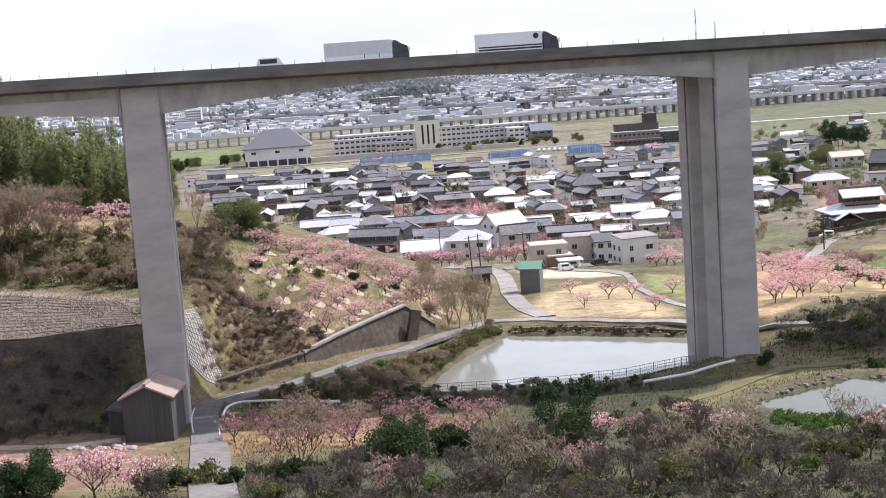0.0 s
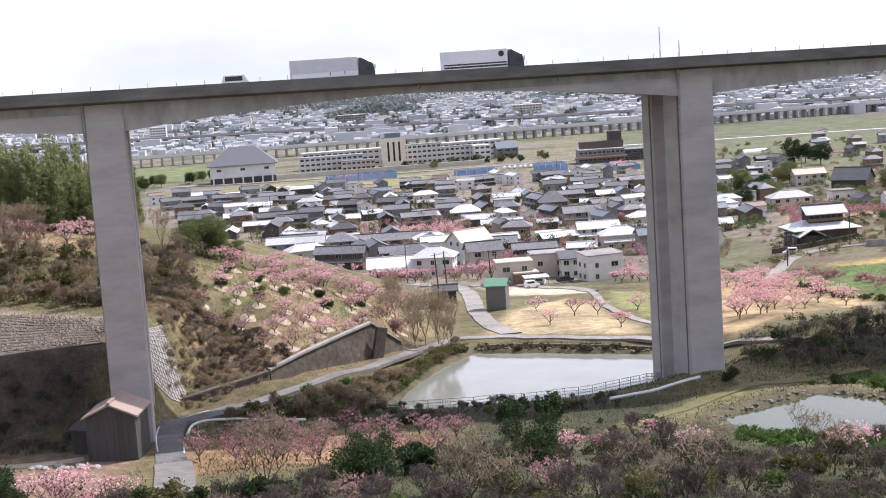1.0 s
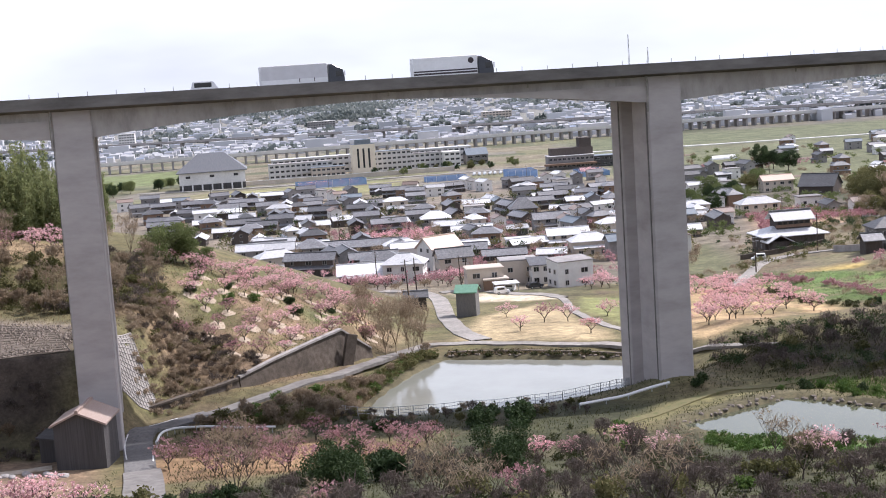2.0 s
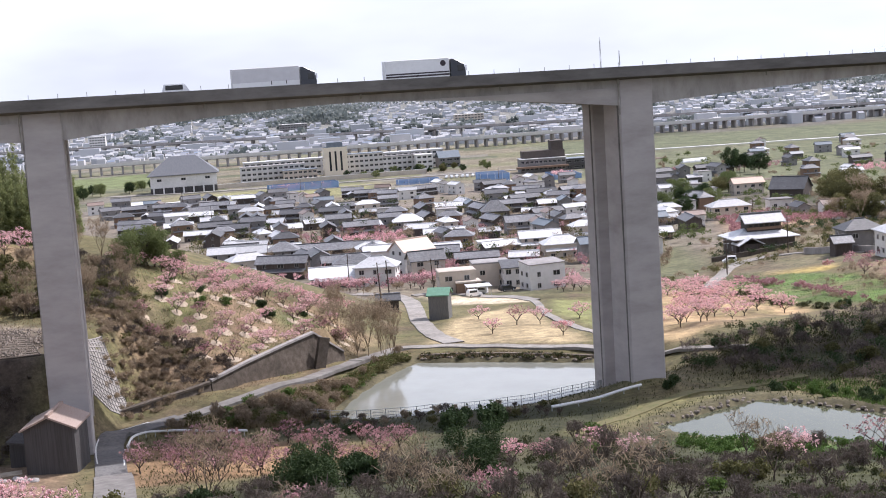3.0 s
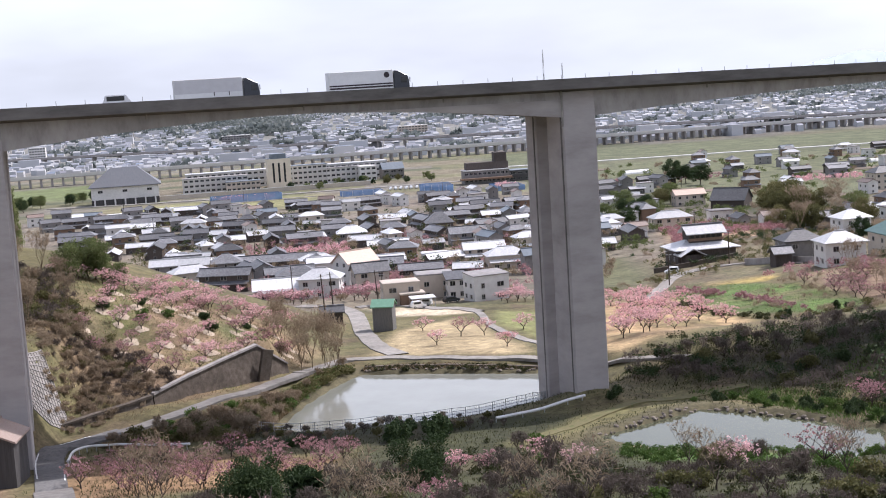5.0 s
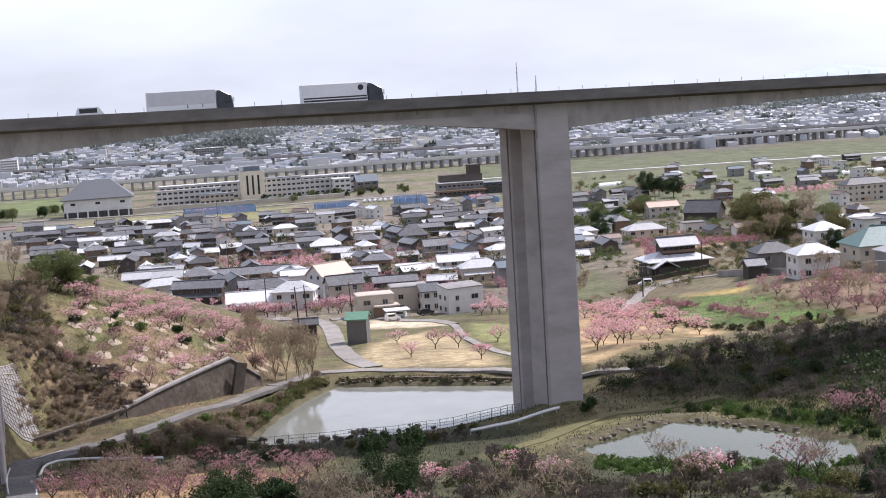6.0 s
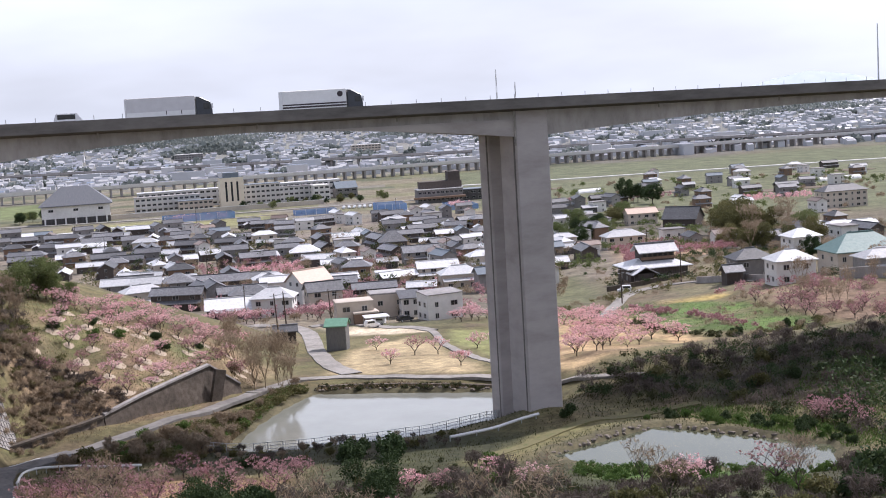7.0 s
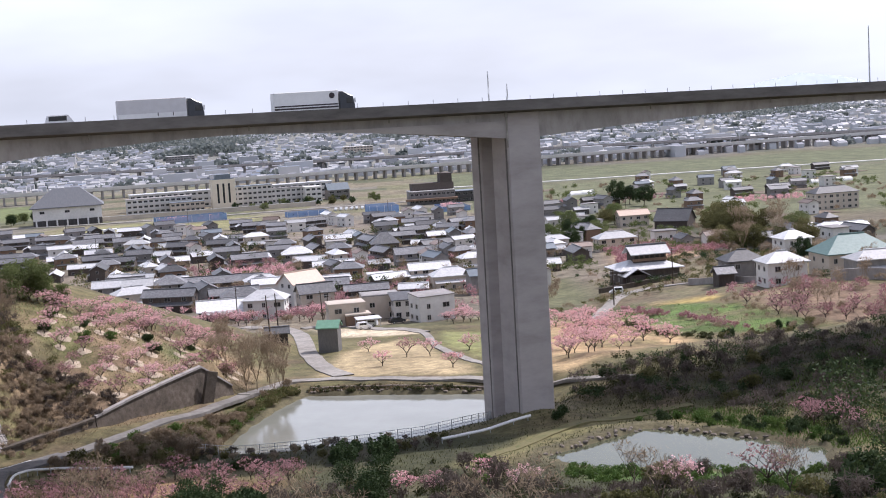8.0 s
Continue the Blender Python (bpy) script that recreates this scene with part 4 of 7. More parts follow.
house(7.2, 455, 4, 8.5, 6.0, 3.2, 0.4, "flat", M_W_WHITE, M_TILE_PALE, "low house with a white flat roof", over=0.3)
house(11.6, 568, 4, 11.0, 9.0, 6.0, 4.0, "hip", M_W_DARK, M_TILE, "tall dark timber house with a steep tiled roof")
house(20.8, 516, 8, 13.5, 7.5, 5.0, 2.0, "gable", M_W_GREY, M_TILE, "grey tiled house with two storeys", lower=(1.0, 2.4, 1.6))
house(-50.0, 457, 4, 21.0, 7.0, 4.0, 1.8, "gable", M_W_DARK, M_TILE, "long low dark barn with a grey roof", category="barn", name="barn", windows=False)
house(-61.7, 451, 6, 10.0, 8.5, 5.2, 2.4, "hip", M_W_GREY, M_TILE, "grey house with a hipped tile roof")
house(-71.5, 447, 6, 9.0, 7.5, 5.4, 1.8, "gable", M_W_BEIGE, M_TILE_PALE, "two-storey house with bright tile edges", lower=(1.0, 2.4, 1.6))
house(-82.0, 452, 4, 9.0, 7.0, 5.2, 1.6, "gable", M_W_GREY, M_TILE_PALE, "grey house with a shining gable roof")
house(-24.2, 551, 4, 11.5, 8.0, 5.4, 2.4, "hip", M_W_GREY, M_TILE_PALE, "two-storey house with a pale pyramid roof")

# sheds by the lane
house(-6.6, 273, -10, 4.0, 3.8, 5.2, 1.1, "gable", material("weathered_tin_wall", [(0.12, 0.12, 0.12), (0.19, 0.185, 0.18)], 1.2, 0.6, 0.15, 5, stretch=(6, 6, 1)), M_TIN_GREEN, "tall grey tin shed with a green gable roof", windows=False, name="shed", category="shed", over=0.35)
house(-17.4, 279.5, 4, 4.2, 3.4, 2.3, 0.8, "gable", M_W_DARK, M_TILE, "small dark hut with a tiled roof beside the lane", windows=False, name="hut", category="hut", over=0.5)
shed_big = house(-49.6, 156.0, 92, 6.2, 5.8, 5.6, 1.3, "gable", M_W_GALV, material("rusty_tin_roof", [(0.30, 0.22, 0.18), (0.38, 0.30, 0.26)], 1.5, 0.6, 0.2, 6, stretch=(1, 6, 1)), "tall grey tin storehouse with a faded brown roof", windows=False, name="storehouse", category="shed", over=0.4)
house(-54.5, 160.5, 92, 4.0, 3.5, 2.6, 0.6, "shed", M_W_GALV, M_W_GALV, "low tin lean-to beside the storehouse", windows=False, name="lean_to", category="shed", over=0.3)

# the old tiled house at the right, and its neighbours
temple = house(79, 373, 8, 16.5, 10.5, 4.4, 1.9, "hip", M_W_DARK, M_TILE_PALE, "old dark timber house with stacked roofs of silvery tiles", over=1.2)
part("upper_wall", boxed(-4.0, 5.4, -2.7, 2.7, 4.4, 8.4), M_W_DARK, temple)
part("upper_roof", roof_bm(9.4, 5.4, 1.5, 1.1, "gable"), M_TILE_PALE, temple, at=pose(0.7, 0, 8.4))
part("upper_ridge", boxed(-5.9, 5.9, -0.25, 0.25, 0, 0.5), M_TILE, temple, at=pose(0.7, 0, 10.0))
part("gallery", boxed(-4.3, 5.7, -3.0, -2.72, 6.0, 6.7), M_W_BROWN, temple, "brown timber gallery")
for i in range(6):
    part("upper_pane", boxed(-3.6 + i * 1.5, -2.6 + i * 1.5, -2.76, -2.71, 6.8, 7.9), M_GLASS, temple)
part("porch_roof", roof_bm(5.0, 6.0, 1.6, 0.7, "gable"), M_TILE_PALE, temple, at=pose(-5.0, -5.6, 3.0, 0, 0, 90))
part("porch_wall", boxed(-7.2, -2.8, -8.2, -5, -1, 3.0), M_W_DARK, temple)
house(97.2, 308, 4, 9.4, 7.5, 5.7, 1.9, "hip", M_W_WHITE, M_TILE_PALE, "cream two-storey house with a pale hipped roof")
house(94.5, 331, 4, 9.5, 7.5, 5.6, 2.0, "hip", M_W_GREY, M_TILE, "grey house with a dark hipped roof")
house(88.5, 326, 4, 4.0, 4.0, 3.4, 1.2, "gable", M_W_DARK, M_TILE, "small dark gatehouse with a tiled roof", windows=False, name="gatehouse", category="shed")
house(119, 322, 6, 17.0, 11.0, 6.0, 3.6, "hip", M_W_BEIGE, M_SLATE_GREEN, "large beige house under a broad green slate roof")
house(117.5, 303, 6, 12.0, 7.0, 4.6, 1.5, "hip", M_W_GREY, M_TILE_PALE, "grey house with a pale tiled roof above a wall", lower=(1.0, 2.3, 1.2))
house(131, 404, 10, 9.0, 8.0, 5.6, 2.0, "hip", M_W_WHITE, M_TILE_PALE, "white house with a pale hipped roof")
house(130.2, 637, 6, 14.0, 8.0, 5.6, 2.0, "gable", M_W_BEIGE, M_TILE_WARM, "beige two-storey house with a sandy roof")
house(99.4, 522, 8, 15.0, 8.0, 5.4, 2.0, "hip", M_W_BEIGE, M_TILE_PALE, "beige two-storey house with a shining hipped roof")
house(143.2, 606, -30, 15.0, 13.0, 4.5, 4.6, "gable", M_W_DARK, M_TILE, "wide dark gabled farmhouse")
house(235.3, 661, 10, 23.0, 10.0, 8.6, 2.6, "hip", M_W_BEIGE, M_TILE, "big beige three-storey building with a grey hipped roof", category="building")

# the rest of the village
VILLAGE = []
kinds = [
    (11, 7.5, 5.2, 1.9, "gable", M_W_GREY, M_TILE, (1.0, 2.4, 1.6), "grey two-storey farmhouse with a dark tiled roof"),
    (12, 8, 5.0, 2.0, "hip", M_W_BEIGE, M_TILE_PALE, (0.9, 2.4, 1.5), "beige two-storey house with a silvery hipped roof"),
    (14, 7, 3.2, 1.9, "gable", M_W_DARK, M_TILE_PALE, None, "low dark farmhouse with a shining roof"),
    (9, 7, 5.4, 1.6, "gable", M_W_WHITE, M_TILE_BROWN, None, "white two-storey house with a brown gable roof"),
    (10, 8, 5.2, 2.2, "hip", M_W_BROWN, M_TILE, (1.0, 2.4, 1.5), "brown timber house with a hipped tile roof"),
    (15, 7.5, 4.4, 2.0, "gable", M_W_DARK, M_TILE, (1.0, 2.3, 1.8), "long dark timber house with tiled roofs"),
    (8, 6, 2.8, 1.3, "gable", M_W_GALV, M_TILE_PALE, None, "small tin shed with a bright roof"),
    (12, 7, 5.3, 1.6, "gable", M_W_WHITE, M_TILE_PALE, None, "white house with a shining roof"),
    (9, 8, 5.6, 0.5, "flat", M_W_WHITE, M_W_GREY, None, "white flat-roofed two-storey house"),
    (11, 7, 5.2, 1.8, "gable", M_W_GREY, M_BLUE_ROOF, None, "grey house with a blue tiled roof"),
]
rng = random.Random(11)
taken = [(o.location.x, o.location.y, 9.0) for o in scene.objects if o.parent is None and o.get("category") in ("house", "barn", "shed", "hut", "building", "annex")]
MADE = {}


def place_house(i, x, y, yaw):
    w, d, h, rise, kind, wall, roof, low, label = kinds[i]
    d, h, rise = d * 0.82, h * 1.14, rise * 0.82
    if i not in MADE:
        MADE[i] = house(x, y, yaw, w, d, h, rise, kind, wall, roof, label, lower=low, group="village houses", plain=True)
    else:
        repeat(MADE[i], pose(x, y, gz(x, y) - 0.1, 0, 0, yaw) @ Matrix.Scale(rng.uniform(0.8, 0.97), 4))


yv = 402.0
while yv < 800:
    gap = 13.5 + (yv - 400) * 0.012
    lo, hi = -60 - (yv - 400) * 0.42, 58 + (yv - 400) * 0.24
    xv = lo + rng.random() * 10
    while xv < hi:
        xx, yy = xv + rng.uniform(-2.5, 2.5), yv + rng.uniform(-6, 6)
        dense = 0.6 if yv < 500 else 0.76 if yv < 690 else 0.62
        if rng.random() < dense and all(math.hypot(xx - a, yy - b) > r + 3.0 for a, b, r in taken) and not (-60 < xx < -20 and 485 < yy < 530):
            place_house(rng.choice((0, 1, 2, 3, 4, 5, 6, 7, 0, 5, 2, 0, 4, 5, 8, 2, 5, 9)), xx, yy, rng.choice((4, 8, 14, -6, -82, -70, 98, 26)) + rng.uniform(-5, 5))
        xv += 15.5 + rng.uniform(0, 6)
    yv += gap
for _ in range(420):
    xx, yy = rng.uniform(70, 360), rng.uniform(430, 1040)
    if xx > 0.36 * yy + 10 or (xx < 0.2 * yy and yy > 800):
        continue
    if all(math.hypot(xx - a, yy - b) > r + 10 for a, b, r in taken) and rng.random() < 0.33:
        place_house(rng.randrange(10), xx, yy, rng.choice((6, 10, -80)) + rng.uniform(-5, 5))
        taken.append((xx, yy, 5))

# ---- school ----
def big_building(name, x, y, yaw, w, d, floors, roof, wall, label, bays, tall=3.6, category="building", roof_kind="flat", rise=0.4):
    root = thing(name, label, category, pose(x, y, gz(x, y) - 0.2, 0, 0, yaw))
    h = floors * tall
    part("wall", boxed(-w / 2, w / 2, -d / 2, d / 2, 0, h), wall, root)
    part("roof", roof_bm(w, d, rise, 0.4, roof_kind), roof, root, at=pose(0, 0, h))
    for fl in range(floors):
        for i in range(bays):
            window(root, -w / 2 + w * (i + 0.5) / bays, -d / 2, tall * (fl + 0.55), max(1.0, round(w / bays * 0.62, 1)), 1.3, 0, True)
        part("ledge", boxed(-w / 2 - 0.2, w / 2 + 0.2, -d / 2 - 0.5, -d / 2, tall * (fl + 1) - 0.35, tall * (fl + 1)), wall, root)
    return root


gym = thing("gymnasium", "beige school gymnasium under a broad grey pyramid roof", "gymnasium", pose(-191.3, 932, 3.2, 0, 0, 10))
part("wall", boxed(-22, 22, -14, 14, 0, 13.5), M_W_WHITE, gym)
part("roof", roof_bm(44, 28, 10.5, 1.8, "hip", 0.5), material("grey_metal_roof", [(0.11, 0.115, 0.125), (0.16, 0.165, 0.175)], 0.6, 0.5, 0.2, 3, stretch=(6, 0.5, 1)), gym, at=pose(0, 0, 13.5))
for i in range(7):
    part("pillar", boxed(-0.5, 0.5, -0.5, 0.5, 0, 5.5), M_W_WHITE, gym, at=pose(-20 + i * 6.6, -15.2, 0))
part("plinth", boxed(-22.1, 22.1, -14.3, -14, 0, 4.2), M_W_GALV, gym)
for i in range(3):
    window(gym, -16 + i * 16, -14, 9.5, 3.0, 1.5, 0)
    window(gym, 22, -9 + i * 9, 7.5, 3.0, 4.0, 90)
# pale render lightened again, with haze over the plain in its colour
M_W_HAZED = material("pale_school_render", [(0.52, 0.51, 0.49), (0.64, 0.62, 0.59)], 0.3, 0.85, stain=0.15)
big_building("school_wing", -90, 1030, 12, 150, 12, 3, M_TILE_PALE, M_W_HAZED, "long pale school building with a bright roof", 34, category="school", tall=4.2)
big_building("school_wing", -139, 992, 12, 46, 12, 3, M_W_GREY, M_W_HAZED, "grey three-storey school wing with rows of windows", 12, category="school")
big_building("school_wing", -118, 982, 12, 24, 10, 2, M_BLUE_ROOF, M_W_BEIGE, "beige two-storey school wing", 7, category="school")
big_building("school_wing", -78, 1012, 12, 36, 12, 4, M_BLUE_ROOF, M_W_HAZED, "beige four-storey school wing with a blue roof", 10, category="school")
big_building("school_wing", -45, 1020, 12, 34, 12, 3, M_W_GREY, M_W_HAZED, "grey school wing with a stepped roof", 9, category="school")
big_building("school_wing", -30, 1012, 12, 12, 12, 3, M_W_WHITE, M_W_WHITE, "white school block at the end of a wing", 3, category="school")
big_building("school_hall", -12, 1022, 12, 16, 14, 2, M_BLUE_ROOF, M_W_GREY, "pale hall with a blue gabled roof", 3, category="hall", roof_kind="gable", rise=4.5)
tower = thing("school_tower", "pale school tower with tall dark slots and a blue top", "tower", pose(-93.4, 996, 3, 0, 0, 12))
part("wall", boxed(-8.5, 8.5, -5, 5, 0, 21), material("cream_tower_render", [(0.66, 0.58, 0.45), (0.76, 0.68, 0.55)], 0.3, 0.85, stain=0.12), tower)
part("top", roof_bm(16, 9, 0.4, 0.3, "flat"), M_BLUE_ROOF, tower, at=pose(0, 0, 21))
part("top_storey", boxed(-5.5, 5.5, -4, 4, 21.3, 24.5), M_BLUE_ROOF, tower)
for i in (-4, 0, 4):
    part("slot", boxed(i - 0.7, i + 0.7, -5.12, -5.0, 4, 18), M_GLASS, tower)
wall_s = thing("school_wall", "long pale wall along the front of the school grounds", "wall", pose(-100, 945, 3.2, 0, 0, 10))
part("wall", boxed(-85, 75, -0.3, 0.3, -0.5, 3.0), M_W_BEIGE, wall_s)
part("coping", boxed(-85, 75, -0.45, 0.45, 3.0, 3.3), M_W_WHITE, wall_s)
hall_d = big_building("office_block", 51, 905, 6, 30, 14, 2, M_W_WHITE, M_W_GREY, "wide grey office with a dark penthouse", 10, tall=4.5)
part("penthouse", boxed(-13, 15, -4, 6, 9, 14), M_W_DARK, hall_d, "dark tall penthouse")
part("roof_box", boxed(6, 14, -4, 6, 14, 20), M_W_DARK, hall_d)
part("canopy", boxed(-18, 16, -12, -7.1, 3.2, 4.4), M_W_BROWN, hall_d, "brown canopy")
big_building("warehouse", 78, 912, 6, 24, 14, 2, M_BLUE_ROOF, M_W_GALV, "low warehouse with a blue roof", 5, category="warehouse")
big_building("apartment_block", -461, 1735, 8, 20, 12, 6, M_W_WHITE, M_W_WHITE, "white apartment block far across the plain", 6, tall=3.2)
big_building("apartment_block", -240, 1960, 8, 40, 12, 4, M_W_WHITE, M_W_GREY, "pale apartment block far across the plain", 10, tall=3.2)
big_building("apartment_block", 10, 1880, 8, 40, 14, 4, M_W_WHITE, M_W_BEIGE, "cream apartment block behind the railway", 9, tall=3.4)

# blue netting round the small orchards on the plain
M_NET = material("blue_netting", [(0.16, 0.28, 0.50), (0.26, 0.40, 0.62)], 0.3, 0.8)
n_t = M_NET.node_tree
n_mix, n_clear = n_t.nodes.new("ShaderNodeMixShader"), n_t.nodes.new("ShaderNodeBsdfTransparent")
n_mix.inputs[0].default_value = 0.5
n_t.links.new(n_t.nodes["Principled BSDF"].outputs[0], n_mix.inputs[1])
n_t.links.new(n_clear.outputs[0], n_mix.inputs[2])
n_t.links.new(n_mix.outputs[0], n_t.nodes["Material Output"].inputs["Surface"])
M_SHEET = material("white_sheeting", [(0.6, 0.6, 0.58), (0.72, 0.72, 0.7)], 0.3, 0.6)


def netting(x, y, w, d, yaw, label, h=4.0):
    root = thing("net_fence", label, "netting", pose(x, y, gz(x, y), 0, 0, yaw))
    for a, b, c, e in ((-w / 2, w / 2, -d / 2, -d / 2 + 0.1), (-w / 2, w / 2, d / 2 - 0.1, d / 2), (-w / 2, -w / 2 + 0.1, -d / 2 + 0.1, d / 2 - 0.1), (w / 2 - 0.1, w / 2, -d / 2 + 0.1, d / 2 - 0.1)):
        part("net", boxed(a, b, c, e, 0, h), M_NET, root)
    for i in range(5):
        bm = bmesh.new()
        rod(bm, (-w / 2 + w * i / 4, -d / 2 - 0.15, -0.3), (-w / 2 + w * i / 4, -d / 2 - 0.15, h + 0.4), 0.1)
        part("post", bm, M_METAL, root)
    return root


netting(-104, 876, 44, 16, 14, "blue netting fence round a blossoming orchard", 4.2)
netting(17, 850, 18, 26, 6, "blue netting fence round a small plot", 5)
netting(60, 838, 17, 30, 6, "blue netting fence round a pink orchard", 3)
netting(-30, 866, 26, 12, 10, "low blue netting along a field", 3)
for x, y, w, d, yaw, nm in ((-182, 822, 34, 12, 24, "pale"), (-150, 850, 26, 7, 24, "pale"), (34, 826, 14, 20, 6, "cream")):
    tagged(part("ground_sheet", boxed(-w / 2, w / 2, -d / 2, d / 2, -0.3, 0.5), M_SHEET, at=pose(x, y, gz(x, y) + 0.1, 0, 0, yaw)), nm + " plastic sheeting spread over a field", "sheeting")

# ---- railway viaduct across the plain ----
railway = thing("railway_viaduct", "long pale concrete railway viaduct on short columns", "viaduct", pose(0, 1263, 3, 0, 0, 13.2))
part("deck", boxed(-520, 760, -5.5, 5.5, 7.0, 8.4), M_CONC, railway)
part("barrier", boxed(-520, 760, -5.7, -5.5, 7.6, 10.0), M_SHEETROAD, railway)
part("barrier", boxed(-520, 760, 5.5, 5.7, 7.6, 10.0), M_SHEETROAD, railway)
col_mesh = mesh_from(boxed(-0.9, 0.9, -4.2, 4.2, -0.5, 7.0), "column", M_CONC)
for i in range(140):
    o = new("column", col_mesh)
    o.parent = railway
    o.location = (-515 + i * 9.1, 0, 0)
for i in range(26):
    bm = bmesh.new()
    rod(bm, (0, 0, 8.4), (0, 0, 15.5), 0.16)
    rod(bm, (0, 0, 14.5), (0, -3, 15.0), 0.1)
    part("catenary_pole", bm, M_METAL, railway, at=pose(-510 + i * 48, 4.9, 0))

# elevated road behind the railway
highway = thing("elevated_road", "long grey elevated road on wide-set columns", "viaduct", pose(98, 1525, 3, 0, 0, -9.8))
part("deck", boxed(-1000, 900, -7, 7, 7.6, 9.0), M_CONC_DARK, highway)
part("parapet", boxed(-1000, 900, -7.3, -7.0, 8.2, 10.2), M_CONC, highway)
part("parapet", boxed(-1000, 900, 7.0, 7.3, 8.2, 10.2), M_CONC, highway)
leg_mesh = mesh_from(boxed(-1.2, 1.2, -4, 4, -0.5, 7.6), "column", M_CONC)
for i in range(62):
    o = new("column", leg_mesh)
    o.parent = highway
    o.location = (-985 + i * 30.5, 0, 0)

# ---- far town ----
def far_town():
    r = np.random.RandomState(5)
    vs, fs, mi = [], [], []
    n = 0
    for _ in range(6500):
        y = 1330 + 2900 * r.rand() ** 1.25
        x = (r.rand() - 0.5) * 1.15 * y - 0.01 * y
        if r.rand() < 0.035:
            w, d, h, rise = r.uniform(16, 34), r.uniform(10, 16), r.uniform(6, 12), 0.2
        else:
            w, d, h, rise = r.uniform(6, 11), r.uniform(5, 8), r.uniform(3.0, 6.0), r.uniform(1.2, 2.0)
        if r.rand() < 0.35:
            w, d = d, w
        z, c, s = 3.0, math.cos(0.15), math.sin(0.15)
        p = [(-w / 2, -d / 2, 0), (w / 2, -d / 2, 0), (w / 2, d / 2, 0), (-w / 2, d / 2, 0), (-w / 2, -d / 2, h), (w / 2, -d / 2, h), (w / 2, d / 2, h), (-w / 2, d / 2, h),
             (-w / 2, 0, h + rise), (w / 2, 0, h + rise)]
        vs += [(x + a * c - b * s, y + a * s + b * c, z + q) for a, b, q in p]
        k = 1 if r.rand() < 0.68 else 2
        for f, m in (((0, 1, 5, 4), 0), ((2, 3, 7, 6), 0), ((1, 2, 6, 9, 5), 0), ((3, 0, 4, 8, 7), 0), ((4, 5, 9, 8), k), ((6, 7, 8, 9), k)):
            fs.append([n + i for i in f])
            mi.append(m)
        n += 10
    me = bpy.data.meshes.new("far_town")
    me.from_pydata(vs, [], fs)
    me.polygons.foreach_set("material_index", mi)
    for m in (M_HAZY_WALL, M_HAZY_ROOF, M_TILE_PALE):
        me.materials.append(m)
    tagged(new("far_town", me), "houses of a far town on the plain, paled for haze", "town", kind="stuff")


# distance haze is painted in: walls and roofs paler, greys turned bluish
M_HAZY_WALL = foliage("far_walls", [(0.34, 0.35, 0.37), (0.5, 0.51, 0.53), (0.58, 0.56, 0.55), (0.86, 0.86, 0.86)], 0.0, 0.8)
M_HAZY_ROOF = foliage("far_roofs", [(0.19, 0.2, 0.22), (0.28, 0.29, 0.32), (0.22, 0.22, 0.24), (0.2, 0.26, 0.34), (0.72, 0.74, 0.76)], 0.0, 0.5)
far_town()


# ---- plants ----
def leaves_mesh(name, mat, blobs, count, size, seed, droop=0.0, shell=0.55, wide=None):
    """Many small leaves in a few uneven clumps; blobs: (x, y, z, rx, ry, rz)."""
    r = np.random.RandomState(seed)
    vol = np.array([b[3] * b[4] * b[5] for b in blobs]) ** 0.8
    pick = r.choice(len(blobs), count, p=vol / vol.sum())
    B = np.array(blobs)[pick]
    v = r.normal(size=(count, 3))
    v /= np.linalg.norm(v, axis=1)[:, None]
    v *= (shell + (1 - shell) * r.rand(count))[:, None] * (1 + 0.22 * r.normal(size=count))[:, None]
    c = B[:, :3] + v * B[:, 3:]
    a = r.normal(size=(count, 3))
    a[:, 2] -= droop
    a /= np.linalg.norm(a, axis=1)[:, None]
    b = np.cross(a, r.normal(size=(count, 3)))
    b /= np.linalg.norm(b, axis=1)[:, None]
    s = size * (0.6 + 0.8 * r.rand(count))[:, None]
    wide = wide or (0.55 if droop == 0 else 0.3)
    p = np.stack([c - a * s, c + b * s * wide, c + a * s, c - b * s * wide], 1).reshape(-1, 3)
    me = bpy.data.meshes.new(name)
    me.from_pydata(p.tolist(), [], [(4 * i, 4 * i + 1, 4 * i + 2, 4 * i + 3) for i in range(count)])
    me.materials.append(mat)
    return me


def limbs(seed, height, spread, trunk_h, radius, levels=3, forks=4, up=0.5):
    """A trunk that forks into limbs and twigs. Returns its mesh and the tips."""
    r = random.Random(seed)
    bm = bmesh.new()
    tips = []

    def grow(p, way, length, rad, level):
        q = p + way * length
        rod(bm, p, q, rad, rad * 0.62, n=5 if level < 2 else 3)
        if level >= levels:
            tips.append(q)
            return
        for i in range(forks if level else forks + 1):
            a = 6.2832 * (i + r.random() * 0.6) / (forks if level else forks + 1)
            w = (way * 0.55 + Vector((math.cos(a) * spread, math.sin(a) * spread, up * r.uniform(0.3, 1.3)))).normalized()
            grow(q, w, length * r.uniform(0.62, 0.9) if level else (height - trunk_h) * r.uniform(0.38, 0.55), rad * 0.55, level + 1)
        if level:
            tips.append(q)

    grow(Vector((0, 0, -0.3)), Vector((r.uniform(-0.12, 0.12), r.uniform(-0.12, 0.12), 1)).normalized(), trunk_h + 0.3, radius, 0)
    return bm, tips


def tree_thing(name, label, category, wood, crown, group, wood_mat=None, crown_name="crown"):
    root = thing(name, label, category, group=group)
    part("trunk", wood, wood_mat or M_BARK, root)
    if crown is not None:
        o = new(crown_name, crown)
        o.parent = root
    return root


